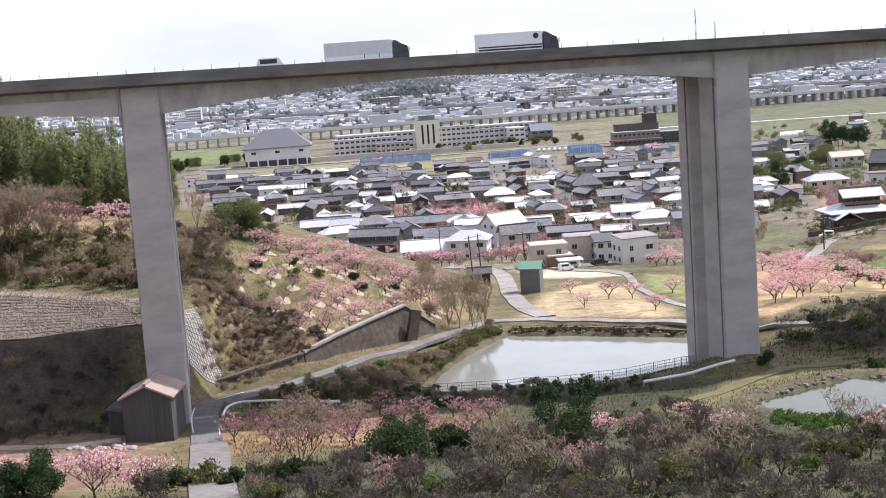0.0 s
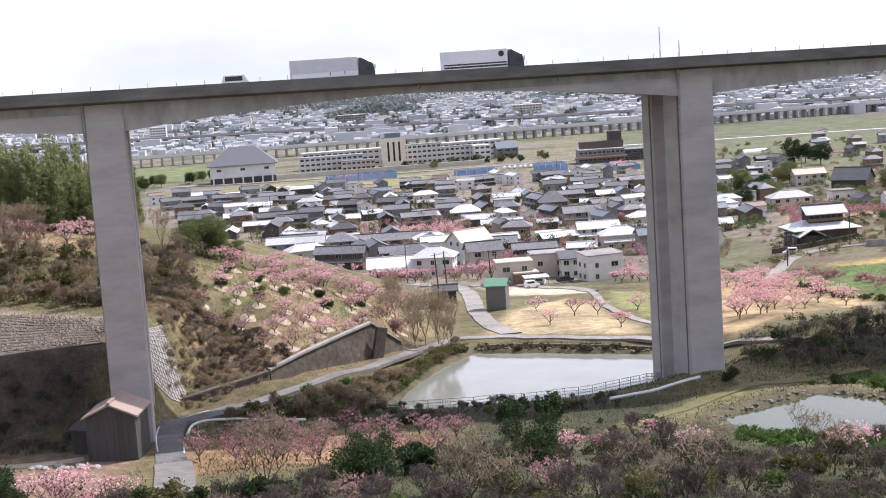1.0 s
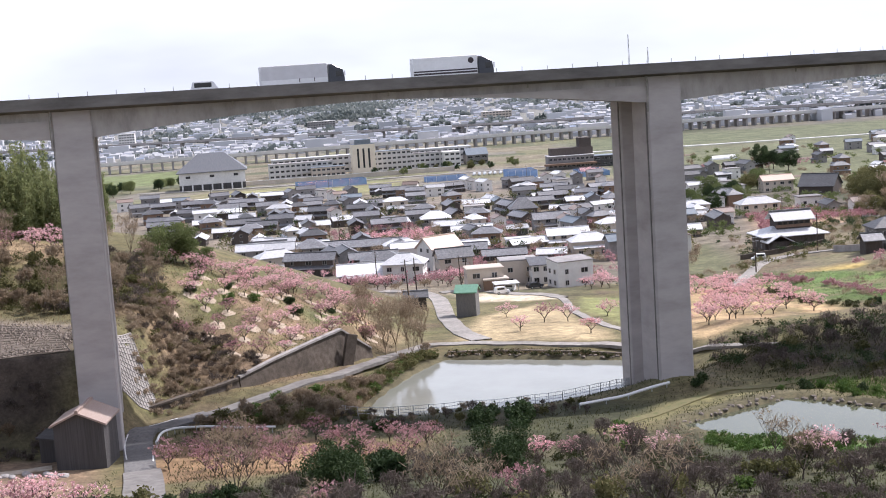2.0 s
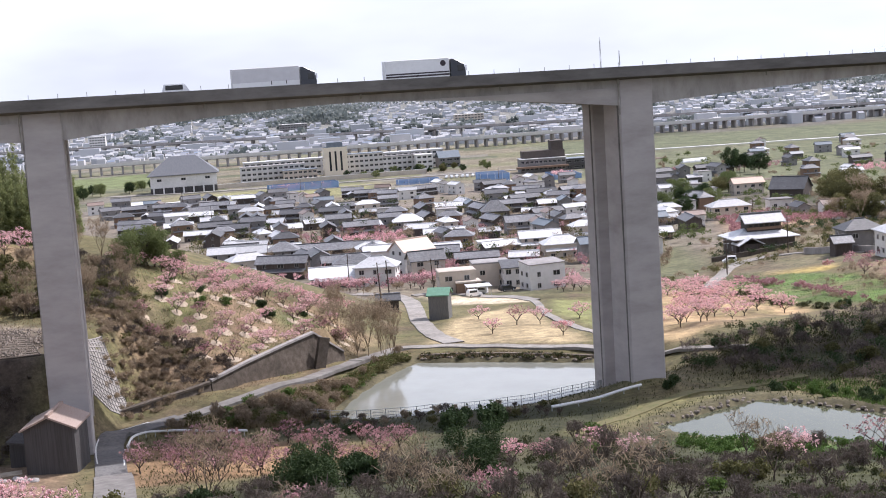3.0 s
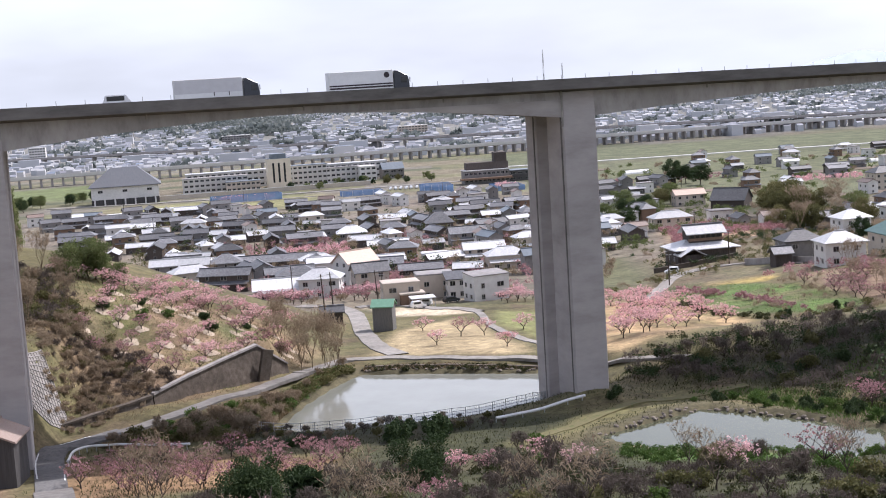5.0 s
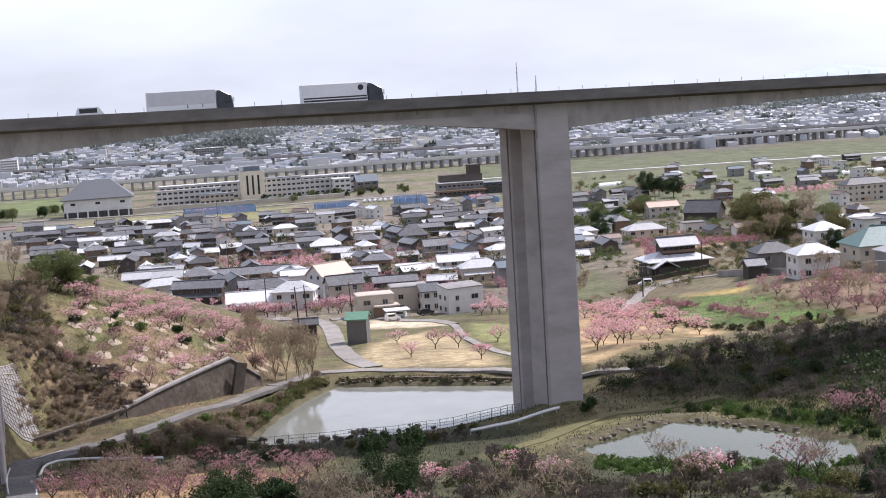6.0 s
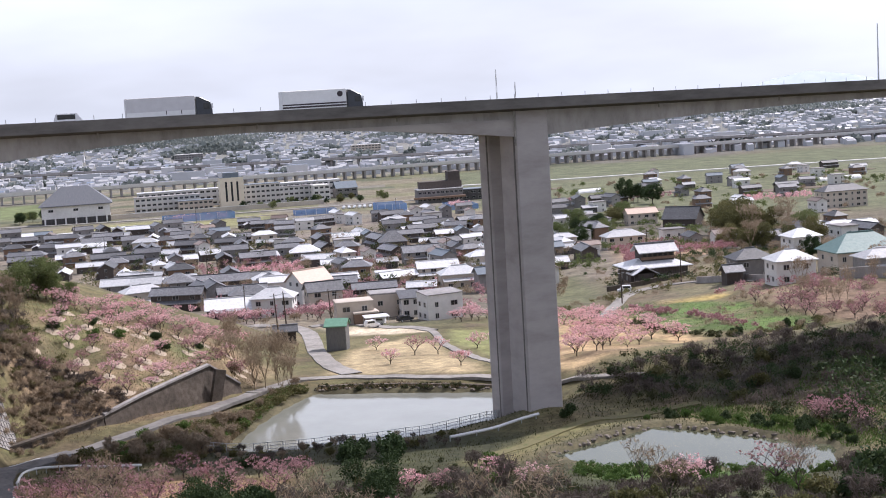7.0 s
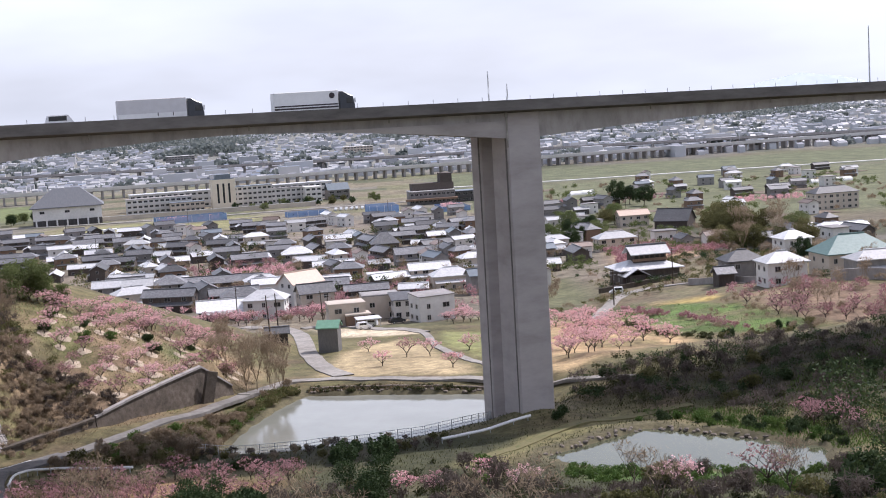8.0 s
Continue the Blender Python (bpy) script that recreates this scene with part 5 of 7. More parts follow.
def peach(seed, mat, label, count=560, h=3.2):
    wood, tips = limbs(seed, h, 0.85, 0.7, 0.13, 3, 3, 0.45)
    r = random.Random(seed)
    blobs = [(t.x, t.y, t.z, r.uniform(0.22, 0.5), r.uniform(0.22, 0.5), r.uniform(0.15, 0.32)) for t in tips]
    return tree_thing("peach_tree", label, "tree", wood, leaves_mesh("blossom", mat, blobs, count, 0.12, seed, shell=0.2), "peach trees", crown_name="blossom")


def bush(seed, mat, label, size=1.5, count=1500, leaf=0.16, group="bushes"):
    r = random.Random(seed)
    wood, tips = limbs(seed, size * 1.4, 0.7, 0.3, 0.08, 2, 3, 0.8)
    blobs = [(r.uniform(-0.75, 0.75) * size, r.uniform(-0.75, 0.75) * size, r.uniform(0.35, 1.25) * size, r.uniform(0.3, 0.6) * size, r.uniform(0.3, 0.6) * size, r.uniform(0.28, 0.5) * size) for _ in range(11)]
    return tree_thing("bush", label, "bush", wood, leaves_mesh("crown", mat, blobs, count, leaf, seed), group)


def bare(seed, label, h=4.5, levels=4, spread=0.55, name="bare_tree", trunk=0.9, twigs=700, group="bare trees", mat=None):
    wood, tips = limbs(seed, h, spread, trunk, 0.1, levels, 3, 0.8)
    r = random.Random(seed)
    blobs = [(t.x, t.y, t.z, 0.35, 0.35, 0.45) for t in tips]
    return tree_thing(name, label, "tree", wood, leaves_mesh("crown", mat or M_BROWN, blobs, int(twigs * (1.0 if trunk > 1.2 else 1.5)), 0.34, seed, droop=-0.9, shell=0.1, wide=0.11), group, M_BROWN if mat is None else None, "crown")


def bamboo(seed, label, h=15.0):
    r = random.Random(seed)
    culms = []
    blobs = []
    for _ in range(4):
        x, y, t = r.uniform(-2.4, 2.4), r.uniform(-2.0, 2.0), r.uniform(0.75, 1.05) * h
        culms.append(((x, y, -0.5), (x * 1.3, y * 1.3, t)))
        for k in range(8):
            z = t * (0.08 + 0.92 * k / 7)
            blobs.append((x * 1.3 + r.uniform(-0.5, 0.5), y * 1.3 + r.uniform(-0.5, 0.5), z, 1.9 - 0.19 * k, 1.9 - 0.19 * k, t * 0.09))
    root = thing("bamboo_clump", label, "bamboo", group="bamboo grove")
    for a, b in culms:
        bm = bmesh.new()
        rod(bm, a, b, 0.06, 0.02, n=4)
        part("culm", bm, M_OLIVE, root)
    o = new("foliage", leaves_mesh("foliage", M_BAMBOO, blobs, 4200, 0.36, seed, droop=0.7, shell=0.3))
    o.parent = root
    return root


def tall_tree(seed, mat, label, h=8.0, count=8200, leaf=0.15, name="tree"):
    wood, tips = limbs(seed, h * 0.8, 0.6, h * 0.2, 0.2, 2, 4, 0.8)
    r = random.Random(seed)
    blobs = [(r.uniform(-0.3, 0.3) * h, r.uniform(-0.3, 0.3) * h, r.uniform(0.28, 0.85) * h, r.uniform(0.1, 0.2) * h, r.uniform(0.1, 0.2) * h, r.uniform(0.08, 0.17) * h) for _ in range(26)]
    return tree_thing(name, label, "tree", wood, leaves_mesh("crown", mat, blobs, count, leaf, seed), "round trees")


PEACH = [peach(s, M_PINK, "low spreading peach tree in full pink blossom") for s in (1, 2, 3)]
DUSKY = [peach(s, M_DUSK, "low peach tree with sparse pink blossom on dark limbs", 420) for s in (4, 5, 6)]
EVER = [bush(s, M_LEAF, "dense dark glossy evergreen bush", 1.5, 1700) for s in (7, 8, 9)]
FRESH = [bush(s, M_FRESH, "fresh green leafy low bush", 1.3, 1200, 0.15) for s in (10, 11)]
OLIVE = [bush(s, M_OLIVE, "rounded olive-green wild scrub bush", 1.5, 1100, 0.17) for s in (12, 13, 14)]
SCRUB = [bare(s, "leafless brown scrub with fine twigs", 2.6, 3, 0.6, "scrub", 0.3, 600, "scrub") for s in (15, 16, 17)]
BARE = [bare(s, "leafless tree with fine upright twigs", 6.5, 4, 0.42, "bare_tree", 1.6, 900) for s in (18, 19, 20)]
DARKBARE = [bare(s, "dark gnarled leafless fruit tree", 4.2, 4, 0.8, "fruit_tree", 0.9, 160, "bare fruit trees", M_BROWN) for s in (21, 22)]
BAMBOO = [bamboo(s, "tall feathery green bamboo clump") for s in (23, 24, 25)]
ROUND = [tall_tree(s, m, l, h) for s, m, l, h in ((26, M_GREENO, "broad olive-green round tree", 9), (27, M_LEAF, "dark evergreen tree with round crown", 8), (28, M_OLIVE, "yellow-green leafy round tree", 8))]
BIG = [bush(s, M_LEAF, "large dense dark evergreen bush", 3.3, 11000, 0.13) for s in (61, 62)]
SHADE = tall_tree(63, M_LEAF, "dark fine-leaved evergreen tree near the path", 9, 15000, 0.085)
FSCRUB = [bare(s, "dark leafless scrub with fine twigs", 2.6, 3, 0.6, "scrub", 0.3, 330, "scrub", M_BRUSH) for s in (71, 72, 73)]
USED = set()
vr = random.Random(77)


def plant(pool, x, y, s=1.0, sink=0.1):
    ob = vr.choice(pool) if isinstance(pool, list) else pool
    m = pose(x, y, fz(x, y) - sink, 0, 0, vr.uniform(0, 360)) @ Matrix.Diagonal((s, s, s * vr.uniform(0.85, 1.15), 1))
    if ob.name not in USED:
        USED.add(ob.name)
        ob.matrix_basis = m
        return ob
    return repeat(ob, m)


def scatter(pool, poly, n, s0, s1, gap=1.0, keep=()):
    """Plants at random inside an outline, at least gap apart and clear of the lanes."""
    xs0, ys0 = [p[0] for p in poly], [p[1] for p in poly]
    done = []
    for _ in range(n * 6):
        if len(done) >= n:
            break
        x, y = vr.uniform(min(xs0), max(xs0)), vr.uniform(min(ys0), max(ys0))
        if (outside(x, y, poly)) > 0 or (outside(x, y, POND_A)) < 1.5 or (outside(x, y, POND_B)) < 1.0 or not clear(x, y):
            continue
        if all(math.hypot(x - a, y - b) > gap for a, b in done):
            done.append((x, y))
            plant(pool, x, y, vr.uniform(s0, s1))


LANES = [([(-19.2, 213.6), (-13.6, 226.1), (-7.0, 226.8), (8.8, 220.8), (30.3, 207.3)], 2.6),
         ([(-3.6, 229.0), (-7.3, 242.4), (-10.7, 267.3), (-13.1, 296.7), (-16.4, 333.6)], 3.0),
         ([(-30, 108), (-35.4, 126.7), (-43.6, 156.0), (-47.4, 169.9), (-43.0, 176.8), (-32.3, 187.2), (-25.4, 197.5), (-19.2, 213.1)], 3.2),
         ([(14.1, 296.2), (14.0, 272.6), (16.5, 252.5), (20.3, 232.1)], 1.6),
         ([(12.4, 160.5), (20.0, 168.3), (35.2, 179)], 1.8), ([(9.3, 172.6), (21.5, 177.4)], 1.8), ([(-24, 178.5), (-0.8, 181.4), (14.5, 189.5)], 1.4)]
PIER_AT = [tuple((BRIDGE @ Vector((p, B_Y + 9, 0)))[:2]) for p in PIERS] + [(-49.6, 156.0)]


HERO = [(-0.7, 135.0, 2.5), (-15.7, 122.5, 2.5), (-13.1, 139.4, 1.6), (1.5, 165.0, 1.4), (-3.0, 165.0, 1.3), (-17.0, 129.4, 2.2), (-12.4, 133.9, 1.3), (-50.3, 117.2, 2.4), (-47.1, 115.8, 1.6), (-16.2, 168.2, 0.7), (25.3, 177.2, 0.8)]


def clear(x, y):
    for hx, hy, hs in HERO:
        if abs(x - hx) < hs * 1.3 and -15 < y - hy < hs:
            return False
    for pts, w in LANES:
        for (ax, ay), (bx, by) in zip(pts, pts[1:]):
            dx, dy = bx - ax, by - ay
            t = min(1, max(0, ((x - ax) * dx + (y - ay) * dy) / (dx * dx + dy * dy)))
            if math.hypot(x - ax - t * dx, y - ay - t * dy) < w:
                return False
    for a, b in PIER_AT[:-1]:
        q = BRIDGE.inverted() @ Vector((x, y, 0)) - BRIDGE.inverted() @ Vector((a, b, 0))
        if abs(q.x) < 3.6 and abs(q.y) < 10.5:
            return False
    return math.hypot(x + 49.6, y - 156) > 5.0


def mass(name, mat, poly, trees, s0, s1, seed, label, leaf=0.3, per=70, tall=1.9):
    """Many far trees of one stand, joined."""
    r = random.Random(seed)
    px, py = [p[0] for p in poly], [p[1] for p in poly]
    blobs = []
    while len(blobs) < trees * 3:
        x, y = r.uniform(min(px), max(px)), r.uniform(min(py), max(py))
        if outside(x, y, poly) > 0 or not clear(x, y) or outside(x, y, POND_A) < 1 or outside(x, y, POND_B) < 1:
            continue
        s = r.uniform(s0, s1)
        for _ in range(3):
            blobs.append((x + r.uniform(-1, 1) * s, y + r.uniform(-1, 1) * s, gz(x, y) + tall * s * r.uniform(0.5, 1.0), s * 0.9, s * 0.9, s * 0.6))
    twiggy = mat in (M_BROWN, M_BRUSH)
    me = leaves_mesh(name, mat, blobs, int(trees * per * (1.8 if twiggy else 1)), leaf * (1.9 if twiggy else 1), seed, -0.9 if twiggy else 0, 0.2, 0.11 if twiggy else 0.5)
    tagged(new(name, me), label, "trees", kind="stuff")


# bamboo grove and the row of peach trees before it
for _ in range(100):
    x = -73 - 69 * vr.random() ** 1.35
    plant(BAMBOO, x, vr.uniform(229, 249) + 3 * smooth(x, -90, -73), (0.68 + 0.52 * min(1.0, (-73 - x) / 34)) * vr.uniform(0.88, 1.08))
scatter(PEACH + DUSKY, [(-100, 214), (-88, 215), (-70, 221), (-70, 228), (-84, 225), (-100, 222)], 26, 0.8, 1.1, 2.4)
scatter(BARE, [(-92, 206), (-78, 206), (-78, 214), (-92, 212)], 12, 0.9, 1.3, 1.8)
scatter(OLIVE + SCRUB, [(-100, 203), (-64, 198), (-58, 200), (-64, 214), (-72, 218), (-100, 212)], 55, 0.7, 1.2, 1.8)
scatter(SCRUB + BARE + OLIVE, [(-66, 196), (-54, 198), (-51, 198), (-54, 214), (-58, 226), (-66, 226)], 34, 0.6, 1.0, 1.8)
scatter(SCRUB, [(-52, 184), (-40, 189), (-36, 192), (-42, 198), (-52, 200)], 24, 0.35, 0.65, 1.5)
scatter(SCRUB + FSCRUB, [(-110, 140), (-58, 158), (-56, 173), (-110, 160)], 46, 0.5, 0.9, 2.2)
for x, y, s in ((-55.8, 228.0, 1.0), (-53.6, 230.5, 0.85), (-50.6, 233.0, 0.6)):
    plant(ROUND[0], x, y, s, 0.6)
# orchard on the left slope
MULCH = []
for i in range(9):
    for j in range(8):
        x, y = -52 + i * 3.9 + vr.uniform(-0.7, 0.7) + j * 0.6, 196 + j * 4.4 + vr.uniform(-0.8, 0.8) + i * 0.9
        if (outside(x, y, [(-25, 236), (-58, 222), (-54, 206), (-40, 195), (-30, 199), (-23, 213), (-20, 232)])) < 0 and clear(x, y):
            if vr.random() < 0.22:
                continue
            plant(PEACH + DUSKY + DUSKY, x, y, vr.uniform(0.6, 0.85))
            MULCH.append((x, y))
scatter(PEACH, [(-60, 226), (-44, 226), (-26, 236), (-22, 246), (-40, 240), (-60, 232)], 44, 0.7, 1.0, 2.0)
scatter(EVER + FRESH, [(-54, 210), (-26, 222), (-24, 232), (-50, 222)], 9, 0.5, 0.8, 4)
scatter(BARE + SCRUB + SCRUB, [(-22, 208), (-14, 212), (-12, 224), (-20, 240), (-26, 232)], 9, 0.5, 0.8, 2.0)
scatter(FRESH + OLIVE + OLIVE + SCRUB, [(-20, 196), (-14, 208), (-11, 220), (-16, 219), (-22, 203)], 20, 0.5, 0.8, 1.1)
# between the farm road and the pond
scatter(SCRUB + SCRUB + OLIVE + FRESH, [(-44, 173), (-24, 172), (-18, 180), (-19, 200), (-24, 194), (-34, 183)], 70, 0.5, 0.85, 1.2)
# peach orchard before the viaduct
scatter(DUSKY, [(-40, 146), (-42, 164), (-28, 163), (-9, 160), (-10, 149), (-26, 142)], 36, 0.65, 1.0, 2.6)
for x, y, s in ((-35.6, 120.5, 0.9), (-33.5, 119.0, 1.1), (-31.0, 117.5, 0.9), (-28.4, 119.5, 0.8), (-37.4, 117.8, 1.0), (-25.4, 117.8, 0.9)):
    plant(OLIVE + EVER, x, y, s)
scatter(DARKBARE, [(-34, 140), (-34, 150), (-24, 150), (-24, 140)], 4, 0.9, 1.2, 4)
scatter(FSCRUB + FSCRUB + SCRUB + OLIVE, [(-24, 176), (-4, 177), (10, 176), (14, 170), (-10, 167), (-28, 168)], 60, 0.25, 0.5, 1.3)
for x, y, s in HERO:
    plant(BIG if s > 1.5 else EVER, x, y, s / 2.8 if s > 1.5 else s)
scatter(FSCRUB + FSCRUB + DARKBARE + OLIVE + FRESH, [(-26, 122), (-8, 150), (8, 166), (20, 146), (40, 132), (60, 122), (62, 98), (-36, 98), (-30, 122)], 80, 0.6, 1.1, 2.2)
scatter(FRESH, [(20, 150), (34, 150), (42, 145), (54, 138), (46, 132), (24, 142)], 30, 0.4, 0.65, 1.6)
scatter(PEACH, [(-58, 118), (-44, 118), (-44, 130), (-58, 132)], 7, 0.8, 1.0, 2)
scatter(PEACH + DUSKY, [(-8, 128), (16, 136), (16, 146), (-8, 140)], 4, 0.8, 1.0, 3)
# knoll at the right of the ponds
scatter(EVER + OLIVE + FSCRUB + FSCRUB, [(30, 190), (38, 184), (54, 172), (100, 160), (130, 190), (120, 210), (60, 210), (36, 204)], 90, 0.6, 1.0, 2.4)
KNOLL = [(28, 196), (34, 184), (46, 178), (54, 168), (62, 150), (120, 140), (150, 200), (120, 214), (60, 213), (34, 208)]
mass("knoll_thicket", M_BRUSH, KNOLL, 380, 0.9, 1.5, 51, "brown leafless thicket on the knoll", 0.2, 70, 1.2)
mass("knoll_thicket", M_VERGE, KNOLL, 200, 0.7, 1.3, 52, "olive-green thicket on the knoll", 0.15, 190, 1.0)
mass("knoll_thicket", M_LEAF, KNOLL, 300, 0.8, 1.5, 53, "dark green thicket on the knoll", 0.15, 210, 1.1)
mass("slope_thicket", M_BRUSH, [(-34, 124), (-8, 148), (8, 160), (18, 138), (40, 124), (64, 114), (66, 80), (-40, 80)], 480, 0.45, 0.9, 54, "brown leafless brush on the near slope", 0.16, 60, 1.1)
mass("slope_thicket", M_VERGE, [(-34, 124), (-8, 150), (8, 164), (20, 142), (40, 126), (64, 116), (66, 80), (-40, 80)], 420, 0.4, 0.8, 55, "olive-green brush on the near slope", 0.14, 110, 0.9)
mass("slope_thicket", M_BRUSH, [(-52, 190), (-42, 188), (-34, 194), (-40, 202), (-54, 204)], 70, 0.4, 0.8, 84, "brown leafless brush above the retaining wall", 0.16, 80, 1.3)
mass("pond_thicket", M_FRESH, [(20.4, 145.1), (26.3, 161.9), (40.0, 156.5), (42.6, 131.8), (38.9, 120.4), (28.3, 133.0)], 70, 0.4, 0.7, 85, "fresh green brush on the near bank of the small pond", 0.12, 150, 0.8)
mass("slope_thicket", M_BRUSH, [(-68, 197), (-55, 197), (-52, 200), (-53, 212), (-57, 226), (-68, 226)], 130, 0.5, 1.0, 56, "brown leafless brush beside the pier", 0.17, 60, 1.6)
mass("slope_thicket", M_OLIVE, [(-104, 204), (-64, 198), (-54, 200), (-56, 222), (-74, 218), (-104, 213)], 190, 0.6, 1.1, 57, "olive-green brush on the hillside", 0.18, 70, 1.3)
mass("pond_thicket", M_OLIVE, [(-26, 184), (-22, 186), (-18.6, 199), (-15, 210), (-11, 220), (-16, 222), (-24, 204)], 120, 0.5, 0.95, 58, "green brush at the water's edge", 0.14, 80, 1.2)
mass("pond_thicket", M_FRESH, [(-22, 188), (-18.5, 199), (-15, 211), (-11, 220), (-14, 222), (-22, 204)], 70, 0.4, 0.8, 59, "fresh green brush at the water's edge", 0.14, 80, 1.1)
mass("slope_thicket", M_BROWN, [(-51, 186), (-44, 184), (-37, 190), (-40, 199), (-54, 208), (-58, 198)], 150, 0.4, 0.9, 86, "dry brown brush on the flank of the bank", 0.16, 70, 1.2)
mass("slope_thicket", M_OLIVE, [(-50, 194), (-40, 196), (-44, 206), (-58, 220), (-60, 204)], 60, 0.4, 0.9, 87, "olive-green brush on the flank of the bank", 0.15, 90, 1.1)
mass("slope_thicket", M_BROWN, [(-49.5, 179), (-45.5, 180), (-42, 184), (-48, 190), (-52, 186)], 60, 0.3, 0.6, 89, "dry brown brush at the foot of the bank", 0.14, 70, 1.0)
mass("bank_thicket", M_BRUSH, [(-110, 140), (-58, 159), (-55.5, 174), (-110, 161)], 190, 0.4, 0.9, 88, "dark leafless brush on the steep bank", 0.16, 60, 1.0)
mass("road_thicket", M_BROWN, [(-42, 175), (-24, 173), (-20, 182), (-20, 196), (-25, 192), (-34, 182)], 90, 0.4, 0.8, 60, "dry brown brush between the road and the pond", 0.14, 70, 1.2)
for x, y, s in ((-15.5, 221.5, 0.95), (-13.5, 222.5, 0.8), (-17.5, 219, 1.0), (-19, 216.5, 0.85), (-16.5, 228.5, 0.9), (-20, 227, 0.9), (-22.5, 222, 0.75)):
    plant(BARE, x, y, s)
for x, y, s in ((-25.1, 120.4, 1.25), (-6.2, 112.3, 1.2), (8.2, 114.2, 1.0), (11.6, 99.3, 1.2), (25.5, 117.8, 1.1)):
    plant(DARKBARE, x, y, s)
for x, y, s in ((56.3, 169.4, 1.0), (29.7, 126.6, 1.1), (38.3, 127.9, 1.2), (0.5, 113.5, 1.1), (-14.6, 103.0, 1.1), (-42.3, 113.9, 1.2), (-38.3, 114.3, 1.2)):
    plant(PEACH + DUSKY, x, y, s)
scatter(FRESH + EVER, [(36, 180), (52, 168), (60, 160), (56, 152), (44, 166), (34, 176)], 30, 0.4, 0.7, 1.5)
plant(SHADE, 29.0, 68.1, 1.25)
for x, y, s in ((45.2, 118.7, 1.6), (42.5, 116.5, 1.2)):
    plant(EVER, x, y, s)
scatter(DUSKY, [(52, 166), (60, 160), (64, 166), (56, 172)], 4, 0.9, 1.1, 2)
# fields behind the ponds
scatter(PEACH, [(24, 226), (32, 220), (58, 242), (58, 286), (46, 304), (32, 296), (26, 250)], 56, 0.85, 1.2, 3.2)
for x, y in ((3.2, 240.0), (7.9, 251.9), (15.0, 230.5), (12.3, 251.7), (1.0, 266.5), (19.9, 256.2)):
    plant(PEACH + DUSKY, x, y, vr.uniform(0.85, 1.1))
scatter(PEACH, [(18, 318), (36, 320), (40, 330), (20, 328)], 10, 0.8, 1.1, 2.2)
scatter(DUSKY, [(84, 262), (92, 246), (100, 240), (122, 252), (104, 272), (86, 290), (80, 288)], 30, 0.9, 1.2, 2.6)
scatter(EVER + OLIVE, [(60, 236), (92, 240), (86, 256), (64, 250)], 16, 0.5, 0.9, 2)
scatter(BARE, [(84, 262), (130, 262), (130, 285), (90, 290)], 10, 0.6, 0.9, 4)
scatter(PEACH + DUSKY, [(-44, 352), (-12, 350), (-8, 362), (-44, 362)], 22, 0.9, 1.2, 2.2)

mass("far_blossom", M_PINK, [(-56, 494), (-24, 500), (-24, 524), (-58, 520)], 60, 1.2, 1.8, 41, "pink blossoming orchard between the houses")
mass("far_blossom", M_DUSK, [(-8, 372), (10, 372), (4, 440), (-8, 440)], 34, 0.9, 1.5, 42, "faded pink fruit trees among the houses")
mass("far_blossom", M_DUSK, [(80, 416), (122, 440), (126, 540), (92, 500)], 150, 1.2, 1.9, 43, "pink orchard on a slope behind houses")
mass("far_blossom", M_PINK, [(-122, 868), (-88, 874), (-86, 884), (-124, 878)], 40, 1.4, 2.0, 44, "pink orchard inside blue netting")
mass("far_blossom", M_PINK, [(54, 824), (66, 824), (66, 850), (54, 850)], 30, 1.4, 2.0, 45, "pink orchard inside blue netting")
mass("garden_shrub", M_OLIVE, [(36, 322), (66, 352), (66, 420), (130, 440), (134, 400), (100, 350), (60, 332)], 120, 0.7, 1.4, 61, "green garden shrubs round the old house", 0.17, 170, 1.2)
mass("garden_shrub", M_BROWN, [(36, 322), (66, 352), (66, 420), (130, 440), (140, 400), (130, 330), (60, 332)], 130, 0.7, 1.3, 62, "leafless shrubs round the old house", 0.17, 110, 1.2)
mass("far_blossom", M_DUSK, [(76, 306), (86, 318), (118, 280), (112, 266), (94, 282)], 40, 0.8, 1.3, 63, "faded pink orchard row between the fields", 0.22)
mass("terrace_row", M_DUSK, [(58.5, 310), (61.5, 310), (75.8, 252), (72.8, 251)], 42, 0.5, 0.9, 90, "low faded pink fruit trees along a terrace edge", 0.18, 110, 1.4)
mass("terrace_hedge", M_VERGE, [(53.8, 283), (56.2, 283), (58.8, 259.5), (67.8, 246.5), (65.2, 243.5), (56.6, 257)], 44, 0.4, 0.8, 91, "dark green hedge along a terrace edge", 0.14, 150, 1.0)
mass("bank_tuft", M_VERGE, [(-9.5, 219.6), (2, 217), (17, 211.8), (24.6, 208.4), (25.4, 210), (17.6, 213.6), (2.6, 218.8), (-9, 221.4)], 70, 0.25, 0.5, 92, "tufts of weeds on the far bank of the pond", 0.13, 90, 0.9)
mass("garden_tree", M_GREENO, [(60, 420), (130, 440), (150, 700), (80, 700)], 90, 1.0, 2.2, 76, "green garden trees among the outlying houses", 0.26, 200, 1.8)
mass("garden_tree", M_OLIVE, [(-80, 390), (58, 390), (110, 700), (-150, 700)], 260, 1.0, 2.2, 46, "green garden trees between the houses", 0.3, 70, 2.6)
mass("garden_tree", M_LEAF, [(66, 352), (66, 420), (140, 440), (150, 400), (130, 300), (104, 300), (96, 350)], 80, 0.8, 1.8, 64, "dark garden trees round the houses", 0.18, 170, 1.4)
